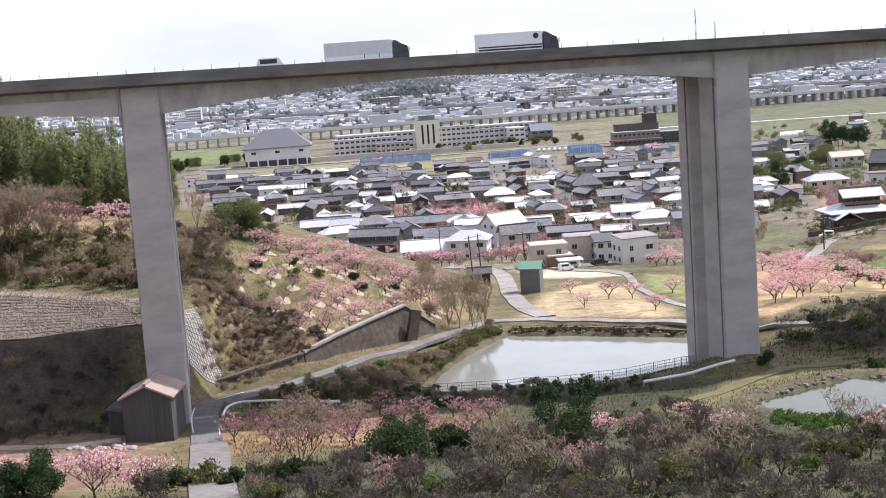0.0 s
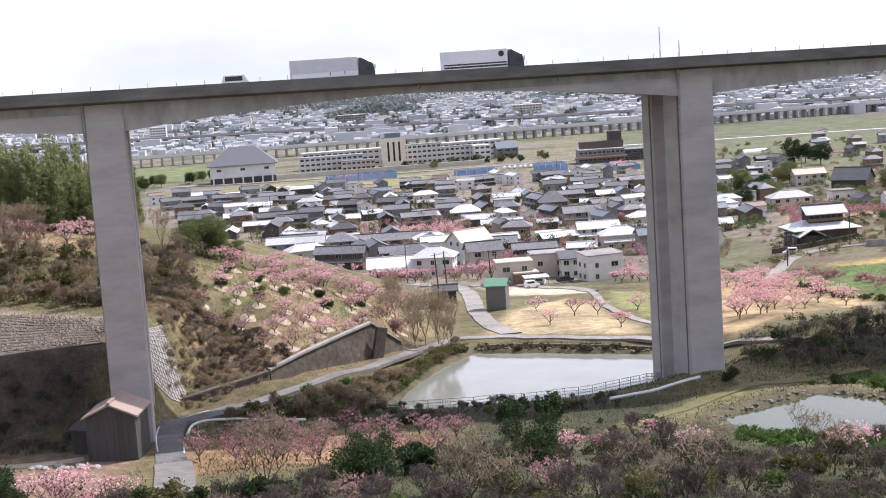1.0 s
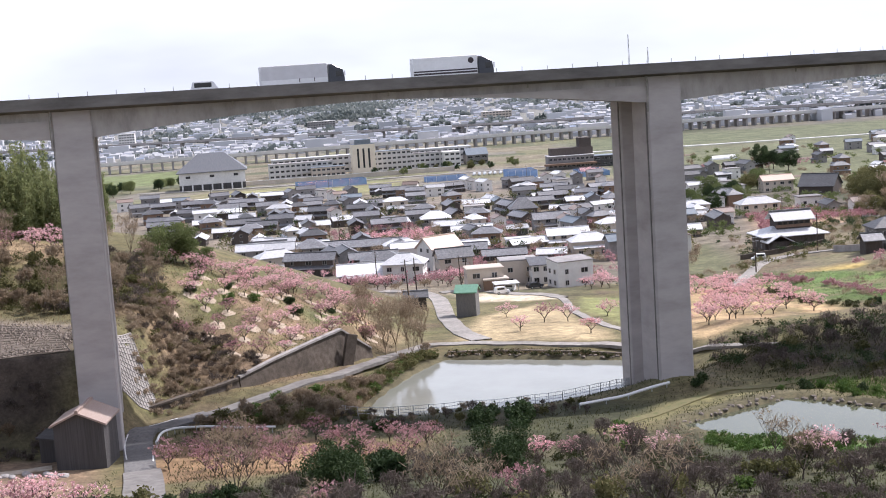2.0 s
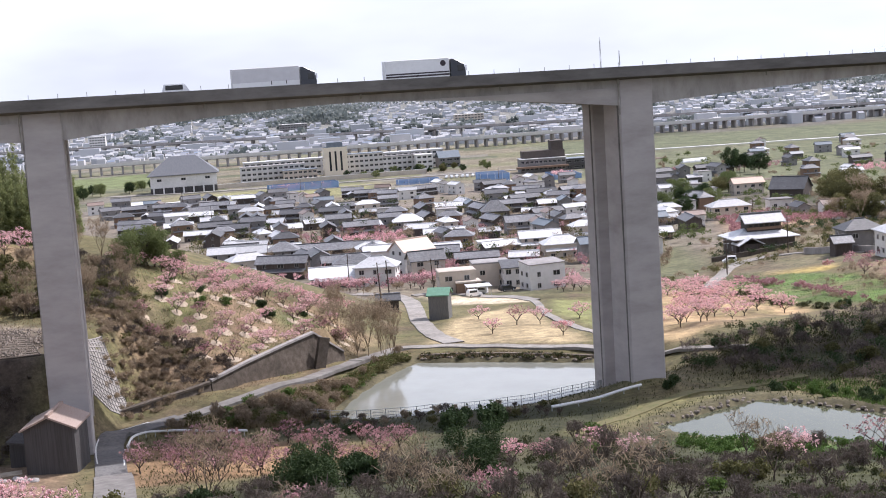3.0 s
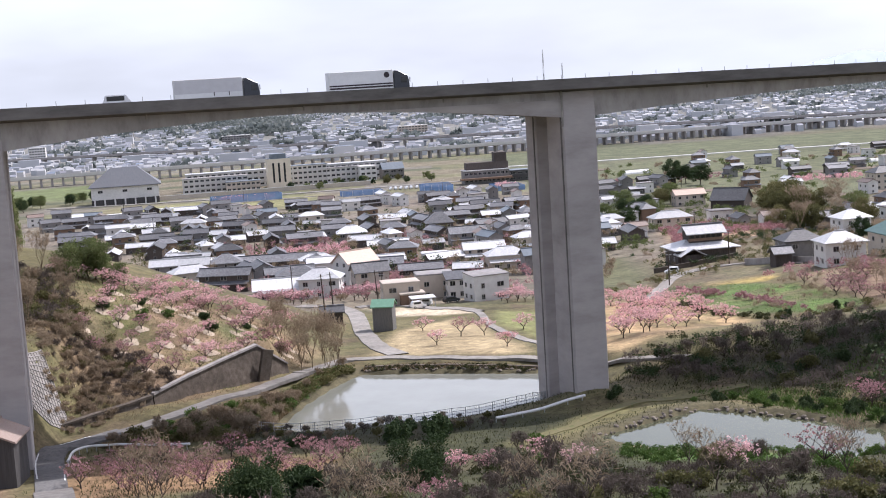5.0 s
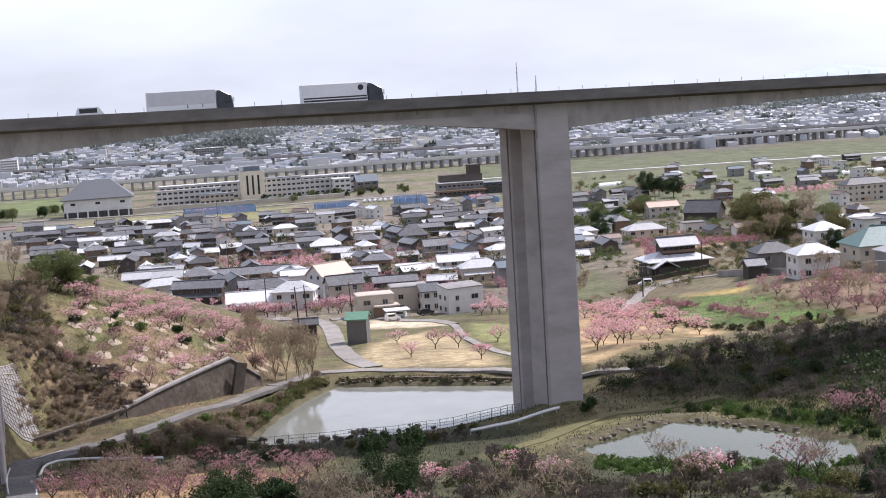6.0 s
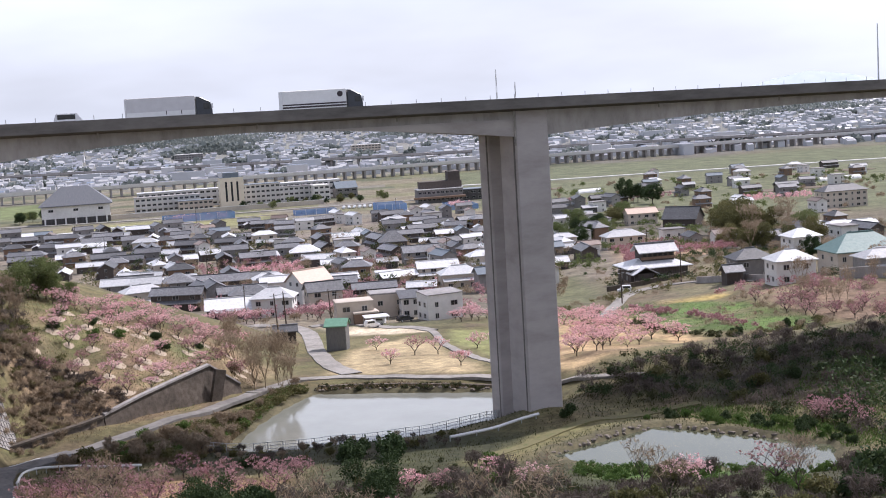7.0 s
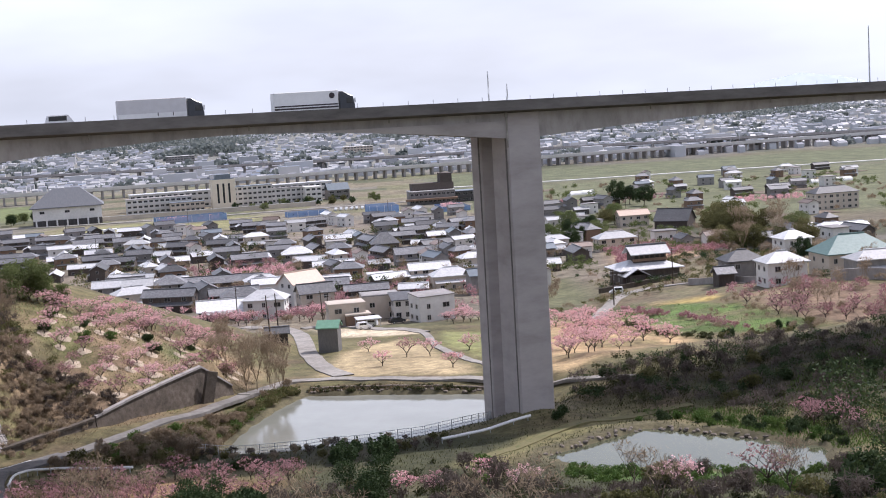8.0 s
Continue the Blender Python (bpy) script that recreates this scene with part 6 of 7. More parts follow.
mass("wild_shrub", M_GREENO, [(96, 440), (150, 440), (190, 560), (120, 600), (100, 520)], 90, 1.0, 2.2, 74, "green thicket on the slope behind houses", 0.22, 220, 1.6)
mass("wild_shrub", M_BROWN, [(110, 380), (150, 380), (190, 540), (130, 540)], 80, 1.0, 2.0, 75, "leafless thicket on the slope behind houses", 0.22, 140, 1.6)
mass("wild_shrub", M_BROWN, [(84, 300), (120, 290), (150, 250), (100, 240), (70, 240), (62, 262)], 80, 0.5, 1.0, 65, "leafless shrubs on the field slope", 0.18)
mass("garden_tree", M_LEAF, [(-80, 400), (58, 400), (110, 700), (-150, 700)], 170, 1.0, 2.2, 47, "dark garden trees between the houses", 0.3, 70, 2.6)
mass("garden_shrub", M_BROWN, [(-60, 340), (48, 330), (70, 460), (-70, 460)], 130, 0.7, 1.6, 48, "leafless garden shrubs among the houses")
mass("far_blossom", M_DUSK, [(-60, 440), (40, 430), (56, 560), (-80, 560)], 120, 1.0, 1.8, 81, "faded pink fruit trees between the village houses", 0.24, 110, 2.4)
mass("far_blossom", M_PINK, [(-70, 380), (50, 350), (60, 440), (-76, 450)], 46, 0.9, 1.5, 82, "pink fruit trees in the village gardens", 0.2, 150, 2.0)
mass("garden_shrub", M_BROWN, [(-70, 430), (44, 420), (70, 600), (-90, 600)], 140, 0.9, 1.7, 83, "leafless brown shrubs between the village houses", 0.24, 100, 2.4)
mass("garden_shrub", M_DUSK, [(-44, 345), (40, 340), (60, 430), (-50, 430)], 110, 1.0, 1.8, 49, "faded pink garden trees among the houses", 0.26, 70, 2.4)
mass("garden_tree", M_BROWN, [(-80, 400), (58, 400), (100, 640), (-130, 640)], 160, 1.0, 2.0, 66, "leafless garden trees between the houses", 0.26, 70, 2.8)
mass("wild_tree", M_GREENO, [(120, 470), (330, 560), (360, 900), (120, 1000), (130, 640)], 110, 1.2, 2.6, 67, "green hedges and trees among the fields", 0.3, 230, 2.0)
mass("wild_tree", M_BROWN, [(120, 470), (330, 560), (360, 900), (120, 1000), (130, 640)], 110, 1.0, 2.2, 68, "leafless hedges among the fields", 0.3, 140, 1.8)
mass("far_blossom", M_PINK, [(210, 720), (260, 730), (262, 760), (212, 750)], 40, 1.4, 2.0, 69, "pink orchard far out on the plain", 0.35)
mass("far_blossom", M_DUSK, [(120, 800), (190, 800), (190, 830), (120, 830)], 50, 1.2, 1.8, 70, "faded pink orchard on the plain", 0.35)
scatter(ROUND, [(76, 520), (130, 640), (150, 700), (110, 690), (70, 560)], 16, 0.8, 1.2, 5)
scatter([ROUND[2], ROUND[0], BARE[0]], [(116, 420), (146, 430), (150, 500), (126, 500)], 18, 0.9, 1.25, 4)
scatter(ROUND + BARE, [(110, 300), (128, 300), (150, 380), (120, 390)], 14, 0.6, 0.9, 4)
scatter([ROUND[1], ROUND[0]], [(-330, 900), (-240, 890), (-215, 960), (-330, 980)], 26, 0.9, 1.3, 7)
scatter([ROUND[1], ROUND[0], ROUND[2]], [(-100, 930), (30, 950), (30, 990), (-60, 980)], 18, 0.6, 0.9, 7)


# pale straw spread under the peach trees of the slope
bm = bmesh.new()
for x, y in MULCH:
    rr0 = vr.uniform(0.9, 1.35)
    c = bm.verts.new((x, y, fz(x, y) + 0.1))
    ring = [bm.verts.new((x + rr0 * k * math.cos(a), y + rr0 * k * math.sin(a), fz(x + rr0 * k * math.cos(a), y + rr0 * k * math.sin(a)) + 0.07)) for a, k in [(6.2832 * i / 12, vr.uniform(0.8, 1.15)) for i in range(12)]]
    for i in range(12):
        bm.faces.new((c, ring[i], ring[(i + 1) % 12]))
tagged(part("straw_mulch", bm, material("pale_straw", [(0.36, 0.29, 0.21), (0.48, 0.40, 0.31)], 2.5, 0.95, 0.4, 9)), "pale straw mulch spread under the peach trees", "mulch", kind="stuff")


for x, y, s in ((143.1, 541.4, 1.3), (143.5, 519.6, 1.5), (149.6, 517.8, 1.4), (155.6, 519.2, 1.2), (163.6, 519.9, 1.2), (150.6, 558.0, 1.4), (154.8, 547.5, 1.5), (173.4, 529.3, 1.0), (139, 512, 1.2), (146, 509, 1.3), (160, 512, 1.1)):
    plant([ROUND[0], ROUND[2], BARE[0], ROUND[2]], x, y, s * 1.35)
for x, y, s in ((154.6, 794.1, 1.9), (160.4, 789.9, 1.6), (164.0, 767.7, 1.8), (99.2, 596.8, 1.2), (104.9, 608.0, 1.1), (103.3, 577.8, 1.0)):
    plant([ROUND[1], ROUND[0]], x, y, s)


M_SOIL = material("ploughed_soil", [(0.13, 0.10, 0.075), (0.2, 0.16, 0.12)], 0.4, 0.95, 0.4, 2, stain=0.25)


def tunnel(x, y, long, yaw):
    """A low plastic greenhouse tunnel over hoops."""
    root = thing("greenhouse", "long white plastic greenhouse tunnel in a field", "greenhouse", pose(x, y, gz(x, y), 0, 0, yaw), "greenhouses")
    bm = bmesh.new()
    arc = [(2.8 * math.cos(a), 2.6 * math.sin(a)) for a in [math.pi * i / 10 for i in range(11)]]
    prism(bm, [(a, b - 0.05) for a, b in arc], -long / 2, long / 2)
    bmesh.ops.recalc_face_normals(bm, faces=bm.faces)
    part("cover", bm, M_SHEET, root)
    for k in range(5):
        bm = bmesh.new()
        yy = -long / 2 + long * k / 4
        tube(bm, [(a * 1.02, yy, b * 1.02) for a, b in arc], 0.06, 4)
        part("hoop", bm, M_METAL, root)


gr = random.Random(21)
for x, y in ((300, 870), (309, 872), (318, 874), (150, 900), (196, 566), (-130, 800), (330, 780)):
    tunnel(x, y, gr.uniform(12, 20), -70 + gr.uniform(-6, 6))
for x, y, w, d in ((210, 640, 40, 14), (270, 820, 60, 18), (150, 720, 34, 12), (330, 960, 70, 20), (190, 860, 46, 16), (120, 960, 40, 16)):
    tagged(part("field_plot", boxed(-w / 2, w / 2, -d / 2, d / 2, -0.4, 0.25), M_SOIL, at=pose(x, y, gz(x, y), 0, 0, 8)), "ploughed brown field plot on the plain", "field", kind="structure")


# grass and dry stalks over the slopes
def grass(name, mat, poly, count, size, seed, label):
    r = np.random.RandomState(seed)
    xs0, ys0 = np.array([p[0] for p in poly]), np.array([p[1] for p in poly])
    x, y = r.uniform(xs0.min(), xs0.max(), count * 3), r.uniform(ys0.min(), ys0.max(), count * 3)
    ok = (poly_dist(x, y, poly) < 0) & (poly_dist(x, y, POND_A) > 1.3) & (poly_dist(x, y, POND_B) > 1.0)
    for pts, w in LANES:
        for (ax, ay), (bx, by) in zip(pts, pts[1:]):
            dx, dy = bx - ax, by - ay
            t = np.clip(((x - ax) * dx + (y - ay) * dy) / (dx * dx + dy * dy), 0, 1)
            ok &= np.hypot(x - ax - t * dx, y - ay - t * dy) > w * 0.85
    x, y = x[ok][:count], y[ok][:count]
    n = len(x)
    z = np.array([fz(float(a), float(b)) for a, b in zip(x, y)]) - 0.05
    c = np.stack([x, y, z], 1)
    a = r.normal(size=(n, 3)) * 0.45
    a[:, 2] = 1
    a *= (size * (0.5 + r.rand(n)))[:, None]
    t = r.rand(n) * 6.2832
    b = np.stack([np.cos(t), np.sin(t), 0 * t], 1) * (size * 0.2)
    p = np.stack([c - b, c + b, c + a + b * 0.5, c + a * 1.1 - b * 0.2], 1).reshape(-1, 3)
    me = bpy.data.meshes.new(name)
    me.from_pydata(p.tolist(), [], [(4 * i, 4 * i + 1, 4 * i + 2, 4 * i + 3) for i in range(n)])
    me.materials.append(mat)
    tagged(new(name, me), label, "grass", kind="stuff")


grass("dry_grass", M_STRAW, [(-100, 196), (-60, 190), (-20, 176), (-18, 240), (-60, 230), (-100, 226)], 20000, 0.22, 31, "dry straw-coloured grass on the slope")
grass("green_grass", M_FRESH, [(-60, 196), (-26, 200), (-20, 236), (-60, 226)], 5000, 0.2, 32, "short green grass among the peach trees")
grass("verge_grass", M_VERGE, [(-46, 130), (-40, 80), (70, 80), (76, 160), (36, 184), (24, 208), (-20, 183), (-44, 176)], 32000, 0.26, 33, "rough green and brown grass on the near slope")
grass("knoll_grass", M_VERGE, KNOLL, 24000, 0.34, 36, "rough dark grass on the knoll")
grass("knoll_green", M_FRESH, [(52, 176), (66, 166), (90, 176), (96, 200), (70, 200)], 9000, 0.3, 38, "green grass on the side of the knoll")
grass("bank_grass", M_FRESH, [(36, 182), (48, 178), (60, 166), (62, 152), (54, 152), (46, 164)], 6000, 0.3, 37, "green grass on the bank of the small pond")
grass("bank_straw", M_STRAW, [(-9.5, 219.2), (2, 216.6), (17, 211.4), (24.6, 208), (25.6, 210.6), (17.8, 214.2), (2.8, 219.4), (-9, 222)], 5000, 0.4, 39, "dry straw on the far bank of the pond")
grass("reed", M_STRAW, [(-44, 173), (-24, 172), (-19, 180), (-19, 200), (-26, 194), (-36, 183)], 8000, 0.5, 34, "dry reeds by the farm road")
grass("field_grass", M_FRESH, [(52, 318), (62, 336), (74, 300), (92, 262), (78, 246), (60, 262), (58, 290)], 3500, 0.22, 35, "green crop in a field")

# woods on the plain and low hills far off
def woods(name, mat, patches, seed, label, size=2.6):
    r = np.random.RandomState(seed)
    cs = []
    for x, y, rx, ry, h, n in patches:
        a, q = r.rand(n) * 6.2832, np.sqrt(r.rand(n))
        u, v = np.cos(a) * q, np.sin(a) * q
        cs.append(np.stack([x + u * rx, y + v * ry, 3 + h * (1 - 0.85 * q * q) * r.uniform(0.35, 1.05, n)], 1))
    c = np.concatenate(cs)
    n = len(c)
    a = r.normal(size=(n, 3))
    a /= np.linalg.norm(a, axis=1)[:, None]
    b = np.cross(a, r.normal(size=(n, 3)))
    b /= np.linalg.norm(b, axis=1)[:, None]
    s = size * r.uniform(0.6, 1.4, n)[:, None]
    p = np.stack([c - a * s, c + b * s, c + a * s, c - b * s], 1).reshape(-1, 3)
    me = bpy.data.meshes.new(name)
    me.from_pydata(p.tolist(), [], [(4 * i, 4 * i + 1, 4 * i + 2, 4 * i + 3) for i in range(n)])
    me.materials.append(mat)
    tagged(new(name, me), label, "woods", kind="stuff")


# leaf colours lightened and greyed to carry the haze over the hills
M_HAZY_WOOD = foliage("distant_wood", [(0.15, 0.175, 0.165), (0.195, 0.22, 0.21), (0.24, 0.26, 0.245)], 0.5)
wr = random.Random(3)
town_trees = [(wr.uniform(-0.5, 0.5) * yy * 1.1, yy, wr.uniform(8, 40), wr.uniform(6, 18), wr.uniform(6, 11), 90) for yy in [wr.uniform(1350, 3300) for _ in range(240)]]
woods("far_woods", M_HAZY_WOOD, [(-520, 2950, 330, 130, 48, 5200), (-980, 2900, 300, 150, 52, 3500), (-240, 2300, 90, 40, 22, 1200), (260, 2700, 260, 90, 30, 2600), (760, 2800, 300, 120, 36, 2600), (120, 3500, 500, 120, 44, 2500)] + town_trees, 9, "wooded hills and groves on the plain, haze put into their colour", 2.8)

# mountains at the horizon
bm = bmesh.new()
mrow = []
for i in range(61):
    a = radians(-40 + i * 1.5)
    hgt = 30 + 26 * noise.fractal((i * 0.16, 3.1, 0), 1.0, 2.0, 4) + 62 * math.exp(-((math.degrees(a) - 18.5) / 2.6) ** 2)
    mrow.append([bm.verts.new((math.sin(a) * 4600, math.cos(a) * 4600, 0)), bm.verts.new((math.sin(a) * 4760, math.cos(a) * 4760, max(6, hgt))), bm.verts.new((math.sin(a) * 4900, math.cos(a) * 4900, 0))])
for r, s in zip(mrow, mrow[1:]):
    bm.faces.new((r[0], s[0], s[1], r[1])), bm.faces.new((r[1], s[1], s[2], r[2]))
# pale blue base colour is the haze of distance, painted on the slopes
tagged(part("backdrop_mountains", bm, material("pale_far_mountain", [(0.40, 0.46, 0.5), (0.5, 0.55, 0.58)], 0.01, 1.0), smooth=True), "mountains on the horizon, coloured pale blue for haze", "mountains", kind="structure")

# ---- on the viaduct: brackets, posts, poles and lorries ----
for s in (-60, -34, -26.3, 10.3, 29.6, 47.6, 66.2 - 2.7, 84.6, 103.2, 122, 141):
    bm = bmesh.new()
    z = deck_z(s)
    rod(bm, (s, 1.7, z - 1.62), (s, 1.7, z - 2.2), 0.12)
    part("drain_pipe", bm, M_PATH, viaduct, "pale drain pipe")
for p in PIERS:
    bm = bmesh.new()
    z = deck_z(p)
    rod(bm, (p - 2.45, 1.8, z - 1.6), (p - 2.45, 1.75, z - 6.2), 0.13)
    part("down_pipe", bm, M_PATH, viaduct, "pale down pipe")
dm = None
for i in range(84):
    s = -120 + i * 3.75
    if dm is None:
        bm = bmesh.new()
        rod(bm, (0, 0, -0.1), (0, 0, 0.62), 0.045)
        dm = mesh_from(bm, "delineator", M_METAL)
    o = new("delineator", dm)
    o.parent = viaduct
    o.location = (s, 21.6, deck_z(s))


def mast(x, y, top, label, wide=0.5, name="radio_mast"):
    root = thing(name, label, "mast", pose(x, y, gz(x, y)))
    h = top - gz(x, y)
    for a, b in ((-1, -1), (1, -1), (1, 1), (-1, 1)):
        bm = bmesh.new()
        rod(bm, (a * wide, b * wide, 0), (a * wide * 0.12, b * wide * 0.12, h), 0.07, 0.04, n=4)
        part("leg", bm, M_METAL, root)
    n = 14
    for i in range(n):
        bm = bmesh.new()
        k0, k1 = 1 - 0.88 * i / n, 1 - 0.88 * (i + 1) / n
        for (a, b), (c, d) in (((-1, -1), (1, -1)), ((1, -1), (1, 1)), ((1, 1), (-1, 1)), ((-1, 1), (-1, -1))):
            rod(bm, (a * wide * k0, b * wide * k0, h * i / n), (c * wide * k1, d * wide * k1, h * (i + 1) / n), 0.03, n=3)
        part("brace", bm, M_METAL, root)
    return root


mast(30.7, 298.4, 76.0, "thin grey lattice mast standing beyond the viaduct")
mast(34.7, 298.0, 73.0, "short grey lattice mast standing beyond the viaduct")
lamp = thing("lamp_pole", "tall thin grey pole on the viaduct deck", "pole", BRIDGE @ pose(125.6, B_Y + 10.4, deck_z(125.6) - 0.2))
bm = bmesh.new()
rod(bm, (0, 0, -0.3), (0, 0, 8.6), 0.14, 0.08)
part("shaft", bm, M_METAL, lamp)
bm = bmesh.new()
box(bm, -0.25, 0.25, -0.25, 0.25, -0.3, 0.15)
part("base", bm, M_METAL, lamp)

M_RUBBER = material("tyre_rubber", [(0.015, 0.015, 0.015), (0.03, 0.03, 0.03)], 3, 0.9)
M_CAB = material("dark_cab_paint", [(0.03, 0.035, 0.045), (0.05, 0.055, 0.065)], 2, 0.3, spec=0.5)
M_BODYGREY = material("lorry_panel_grey", [(0.55, 0.54, 0.54), (0.62, 0.61, 0.61)], 1, 0.5)
M_STRIPE = material("dark_stripe", [(0.04, 0.03, 0.035), (0.06, 0.05, 0.05)], 2, 0.5)


def wheel_at(parent, x, y, r=0.48, wide=0.28):
    bm = bmesh.new()
    rod(bm, (0, -wide / 2, 0), (0, wide / 2, 0), r, n=18)
    w = part("wheel", bm, M_RUBBER, parent, at=pose(x, y, r))
    bm = bmesh.new()
    rod(bm, (0, -wide / 2 - 0.02, 0), (0, wide / 2 + 0.02, 0), r * 0.55, n=12)
    part("rim", bm, M_METAL, w)


def lorry(s, label, panel, striped):
    """A long box lorry heading along +s in the far lane."""
    z = deck_z(s) - 0.99
    root = thing("lorry", label, "lorry", BRIDGE @ Matrix.Translation((s, B_Y + 15.8, z)) @ Matrix.Scale(0.94, 4))
    bm = boxed(-5.9, 3.55, -1.24, 1.24, 1.05, 3.72)
    bmesh.ops.bevel(bm, geom=bm.edges[:], offset=0.05, segments=1, affect="EDGES")
    body = part("cargo_box", bm, panel, root)
    part("skirt", boxed(-5.85, 3.5, -1.2, -1.1, 0.5, 1.05), M_WHITE, root)
    if striped:
        for a, b in ((1.25, 1.5), (1.65, 1.85)):
            part("stripe", boxed(-5.85, 3.5, -1.26, -1.243, a, b), M_STRIPE, body)
        bm = bmesh.new()
        rod(bm, (2.6, -1.243, 3.0), (2.6, -1.265, 3.0), 0.42, n=20)
        part("disc", bm, M_STRIPE, body, "round dark emblem without letters")
    else:
        part("lower_band", boxed(-5.85, 3.5, -1.26, -1.243, 1.1, 1.75), M_WHITE, body, "paler lower panel")
        for x in (-0.5, 1.6):
            part("latch", boxed(x, x + 0.12, -1.29, -1.262, 1.3, 1.8), M_STRIPE, body)
    bm = bmesh.new()
    prism(bm, [(3.75, 0.45), (5.95, 0.45), (6.0, 1.5), (5.75, 2.75), (5.1, 3.05), (4.3, 3.5), (3.75, 3.55)], -1.2, 1.2)
    bmesh.ops.recalc_face_normals(bm, faces=bm.faces)
    bmesh.ops.bevel(bm, geom=bm.edges[:], offset=0.06, segments=1, affect="EDGES")
    cab = part("cab", bm, M_CAB, root)
    part("side_window", boxed(4.75, 5.6, -1.23, -1.19, 1.75, 2.55), M_GLASS, cab)
    part("mirror", boxed(5.85, 6.05, -1.5, -1.3, 1.8, 2.5), M_WHITE, cab)
    part("chassis", boxed(-5.7, 5.6, -0.5, 0.5, 0.45, 0.9), M_STRIPE, root)
    for x in (-4.6, -3.4, 3.0, 4.9):
        for y in (-1.05, 1.05):
            wheel_at(root, x, y)
    return root


lorry(20.5, "long grey box lorry with a dark cab on the viaduct", M_BODYGREY, False)
lorry(41.0, "long white box lorry with dark stripes and a dark cab", M_WHITE, True)


def car(x, y, z, yaw, paint, label, tall=1.5, long=4.2, m=None):
    root = thing("car", label, "car", m if m is not None else pose(x, y, z, 0, 0, yaw))
    bm = bmesh.new()
    L = long / 2
    prism(bm, [(-L, 0.3), (L, 0.3), (L, 0.75), (L * 0.62, 0.9), (L * 0.3, tall), (-L * 0.85, tall), (-L, 0.95)], -0.8, 0.8)
    bmesh.ops.recalc_face_normals(bm, faces=bm.faces)
    bmesh.ops.bevel(bm, geom=bm.edges[:], offset=0.07, segments=2, affect="EDGES")
    body = part("body", bm, paint, root)
    for sy in (-0.815, 0.795):
        part("side_window", boxed(-L * 0.78, L * 0.2, sy, sy + 0.02, tall * 0.62, tall - 0.16), M_GLASS, body)
    for sx in (-L * 0.62, L * 0.6):
        for sy in (-0.7, 0.7):
            wheel_at(root, sx, sy, 0.31, 0.2)
    return root


M_CARW = material("white_car_paint", [(0.7, 0.7, 0.7), (0.78, 0.78, 0.78)], 2, 0.25, spec=0.5)
M_CARD = material("dark_car_paint", [(0.03, 0.032, 0.04), (0.05, 0.052, 0.06)], 2, 0.25, spec=0.5)
car(0, 0, 0, 0, M_CARW, "white van driving over the viaduct", 2.0, 4.6, BRIDGE @ Matrix.Translation((8.1, B_Y + 15.8, deck_z(8.1) - 0.99)))


def parked(x, y, yaw, paint, label, tall=1.5, long=4.2):
    z = max(fz(x + a, y + b) for a in (-1.5, 0, 1.5) for b in (-1.5, 0, 1.5))
    car(x, y, z + 0.05, yaw, paint, label, tall, long)


parked(8.6, 331, 30, M_CARD, "dark car parked beside a cream house")
parked(0.5, 318, 20, M_CARW, "white car parked in a yard", 1.7, 3.6)
parked(2.0, 326, 160, M_CARW, "white car parked under a carport", 1.7, 3.6)
parked(-81, 436, 5, M_CARW, "white car parked before a grey house")
parked(-76, 437, 10, M_CARW, "white car parked before a grey house")
parked(66.5, 350, 170, M_CARW, "white minivan parked below the old tiled house", 1.8, 3.8)

lot = None
cr = random.Random(31)
for i in range(22):
    x, y = -12 + (i % 11) * 3.4 + cr.uniform(-0.3, 0.3), 894 + (i // 11) * 9
    m = pose(x, y, gz(x, y) + 0.05, 0, 0, 96 + cr.uniform(-4, 4))
    if lot is None:
        lot = tagged(car(0, 0, 0, 0, M_CARW, "white car in a car park on the plain", 1.5, 4.2, m), group="parked cars")
    else:
        repeat(lot, m)

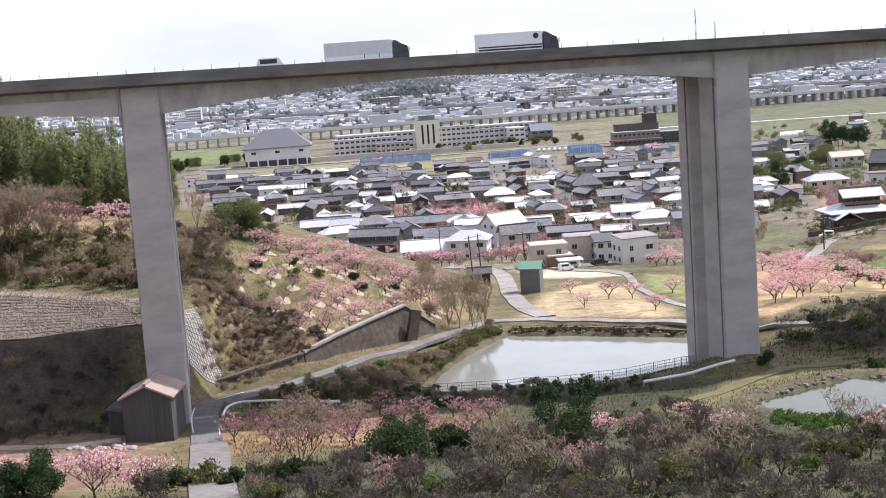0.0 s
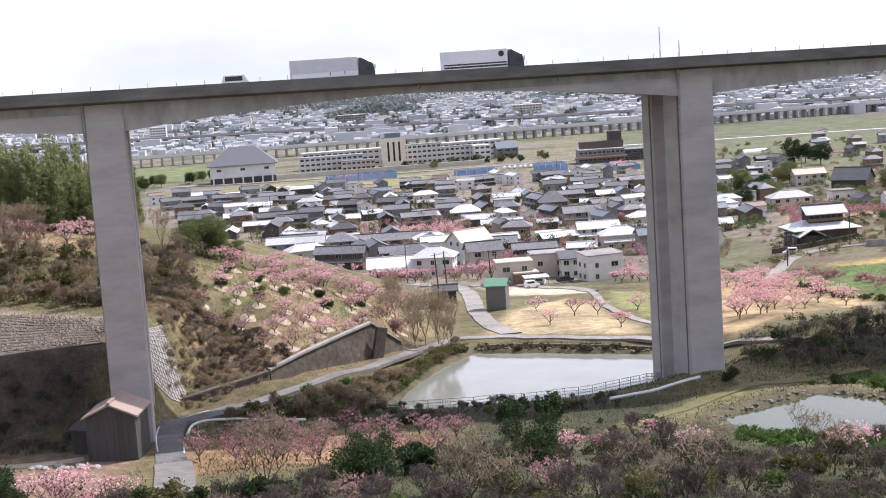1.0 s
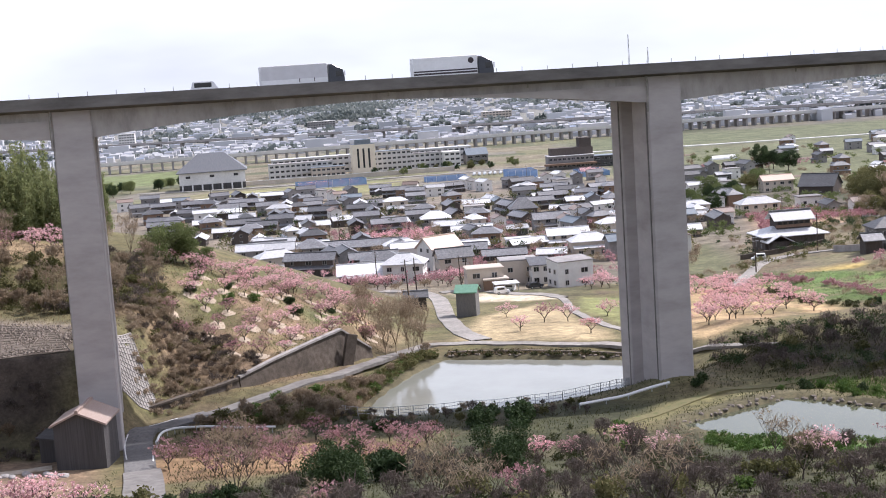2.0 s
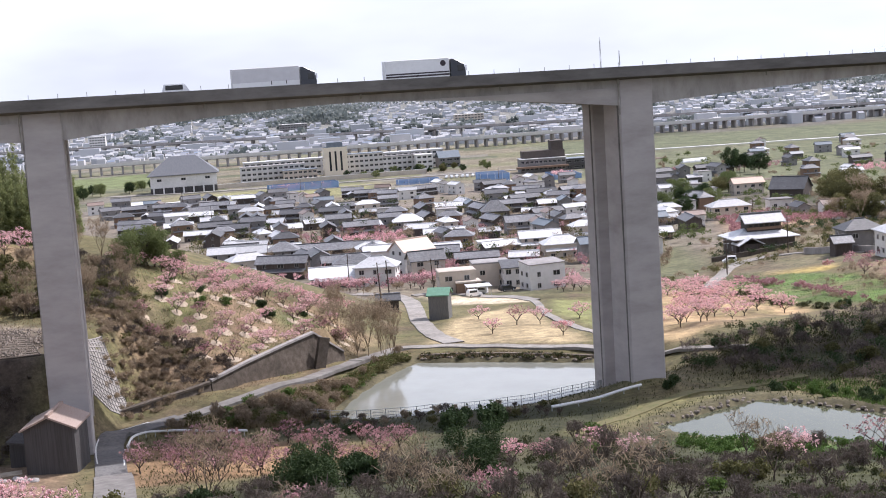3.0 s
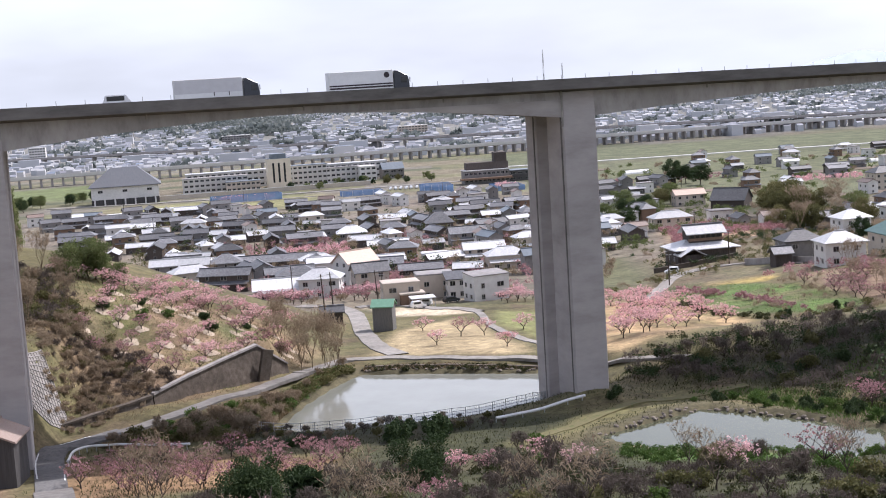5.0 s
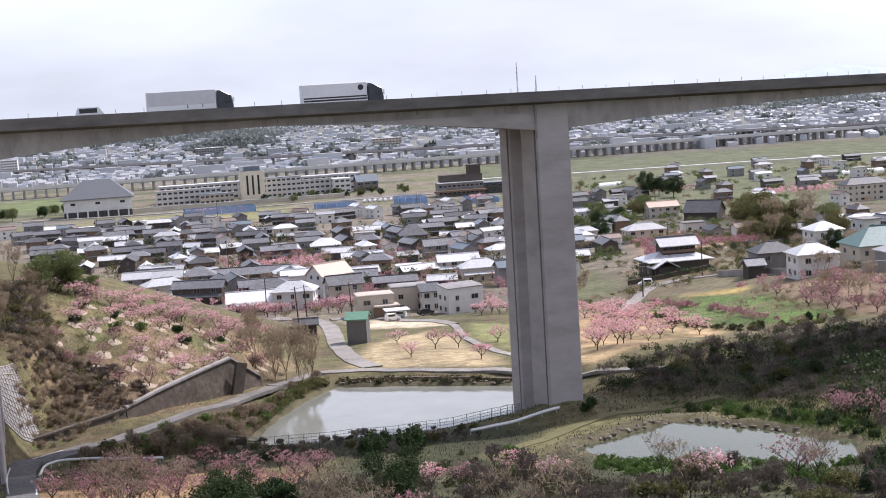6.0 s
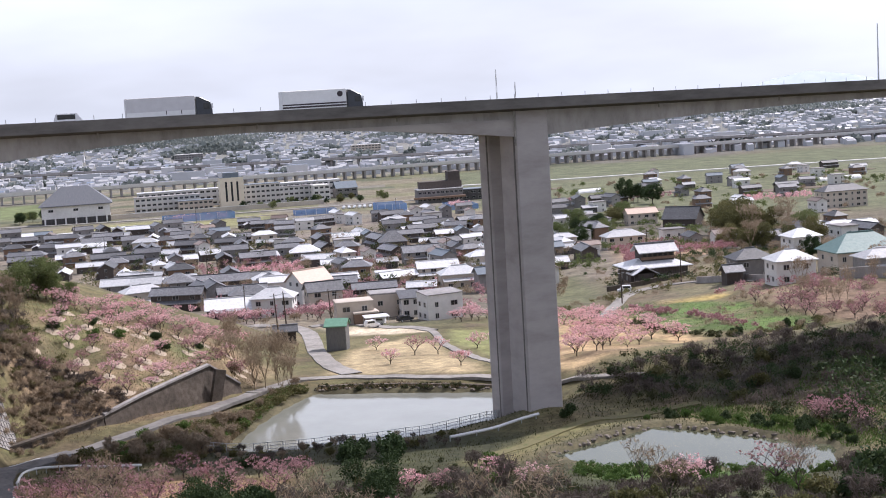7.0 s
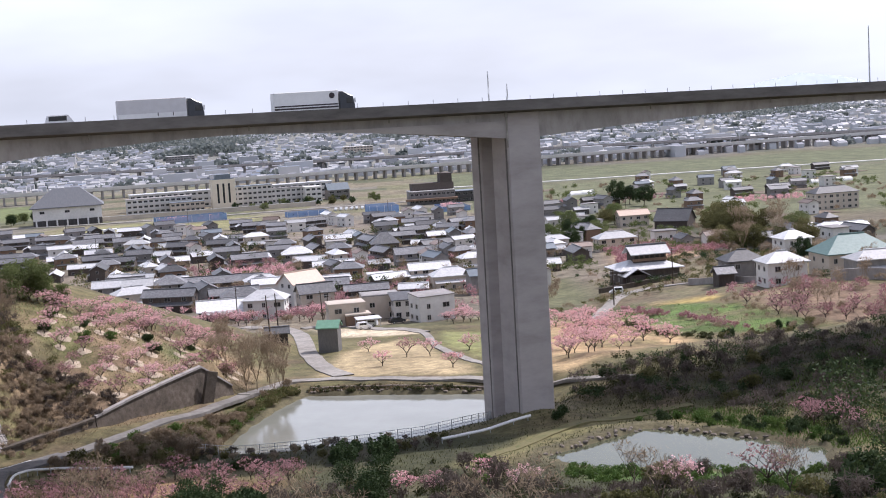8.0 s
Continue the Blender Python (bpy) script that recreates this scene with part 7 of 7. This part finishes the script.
carport = thing("carport", "light carport with a white roof beside a house", "carport", pose(1.5, 325, gz(1.5, 325), 0, 0, 8))
part("roof", boxed(-3, 3, -2.6, 2.6, 2.3, 2.45), M_TILE_PALE, carport)
for a in (-2.7, 2.7):
    for b in (-2.3, 2.3):
        part("post", boxed(a - 0.06, a + 0.06, b - 0.06, b + 0.06, -0.4, 2.3), M_METAL, carport)


def pole(x, y, h, label="concrete utility pole with cross-arms", lean=0.0):
    root = thing("utility_pole", label, "utility pole", pose(x, y, gz(x, y), 0, lean, 20), "utility poles")
    bm = bmesh.new()
    rod(bm, (0, 0, -0.5), (0, 0, h), 0.17, 0.11, n=8)
    part("shaft", bm, M_BARK, root)
    for z in (h - 0.5, h - 1.4):
        part("cross_arm", boxed(-0.9, 0.9, -0.06, 0.06, z, z + 0.12), M_METAL, root)
    return root


for x, y, h, lean in ((-18.6, 277.0, 9.5, -3), (-17.2, 282.5, 10.0, -2), (-9.8, 349.4, 8.0, -3), (-8.8, 349.9, 7.0, 4), (-33, 366, 9, 0), (62, 330, 9, 0), (82, 352, 9.5, 0), (-60, 520, 10, 0), (30, 500, 10, 0), (-120, 640, 10, 0), (60, 620, 10, 0), (-20, 690, 10, 0), (100, 480, 9, 0), (-100, 830, 10, 0), (20, 815, 10, 0), (140, 700, 10, 0), (-160, 770, 10, 0)):
    pole(x, y, h, lean=lean)

# stones beside the storehouse
rr = random.Random(4)
for i in range(14):
    bm = bmesh.new()
    bmesh.ops.create_icosphere(bm, subdivisions=2, radius=1)
    for v in bm.verts:
        v.co *= 1 + 0.3 * noise.noise(v.co * 1.6 + Vector((i * 3.1, 0, 0)))
        v.co.z *= 0.6
    x, y = -58.5 + i * 0.62 + rr.uniform(-0.3, 0.3), 152 + rr.uniform(-1.2, 1.2) - i * 0.18
    s = rr.uniform(0.25, 0.6)
    tagged(part("stone", bm, M_CONC, at=pose(x, y, fz(x, y) + 0.1, 0, 0, rr.uniform(0, 360)) @ Matrix.Scale(s, 4)), "pale rough field stone beside the dirt track", "stone", "field stones")
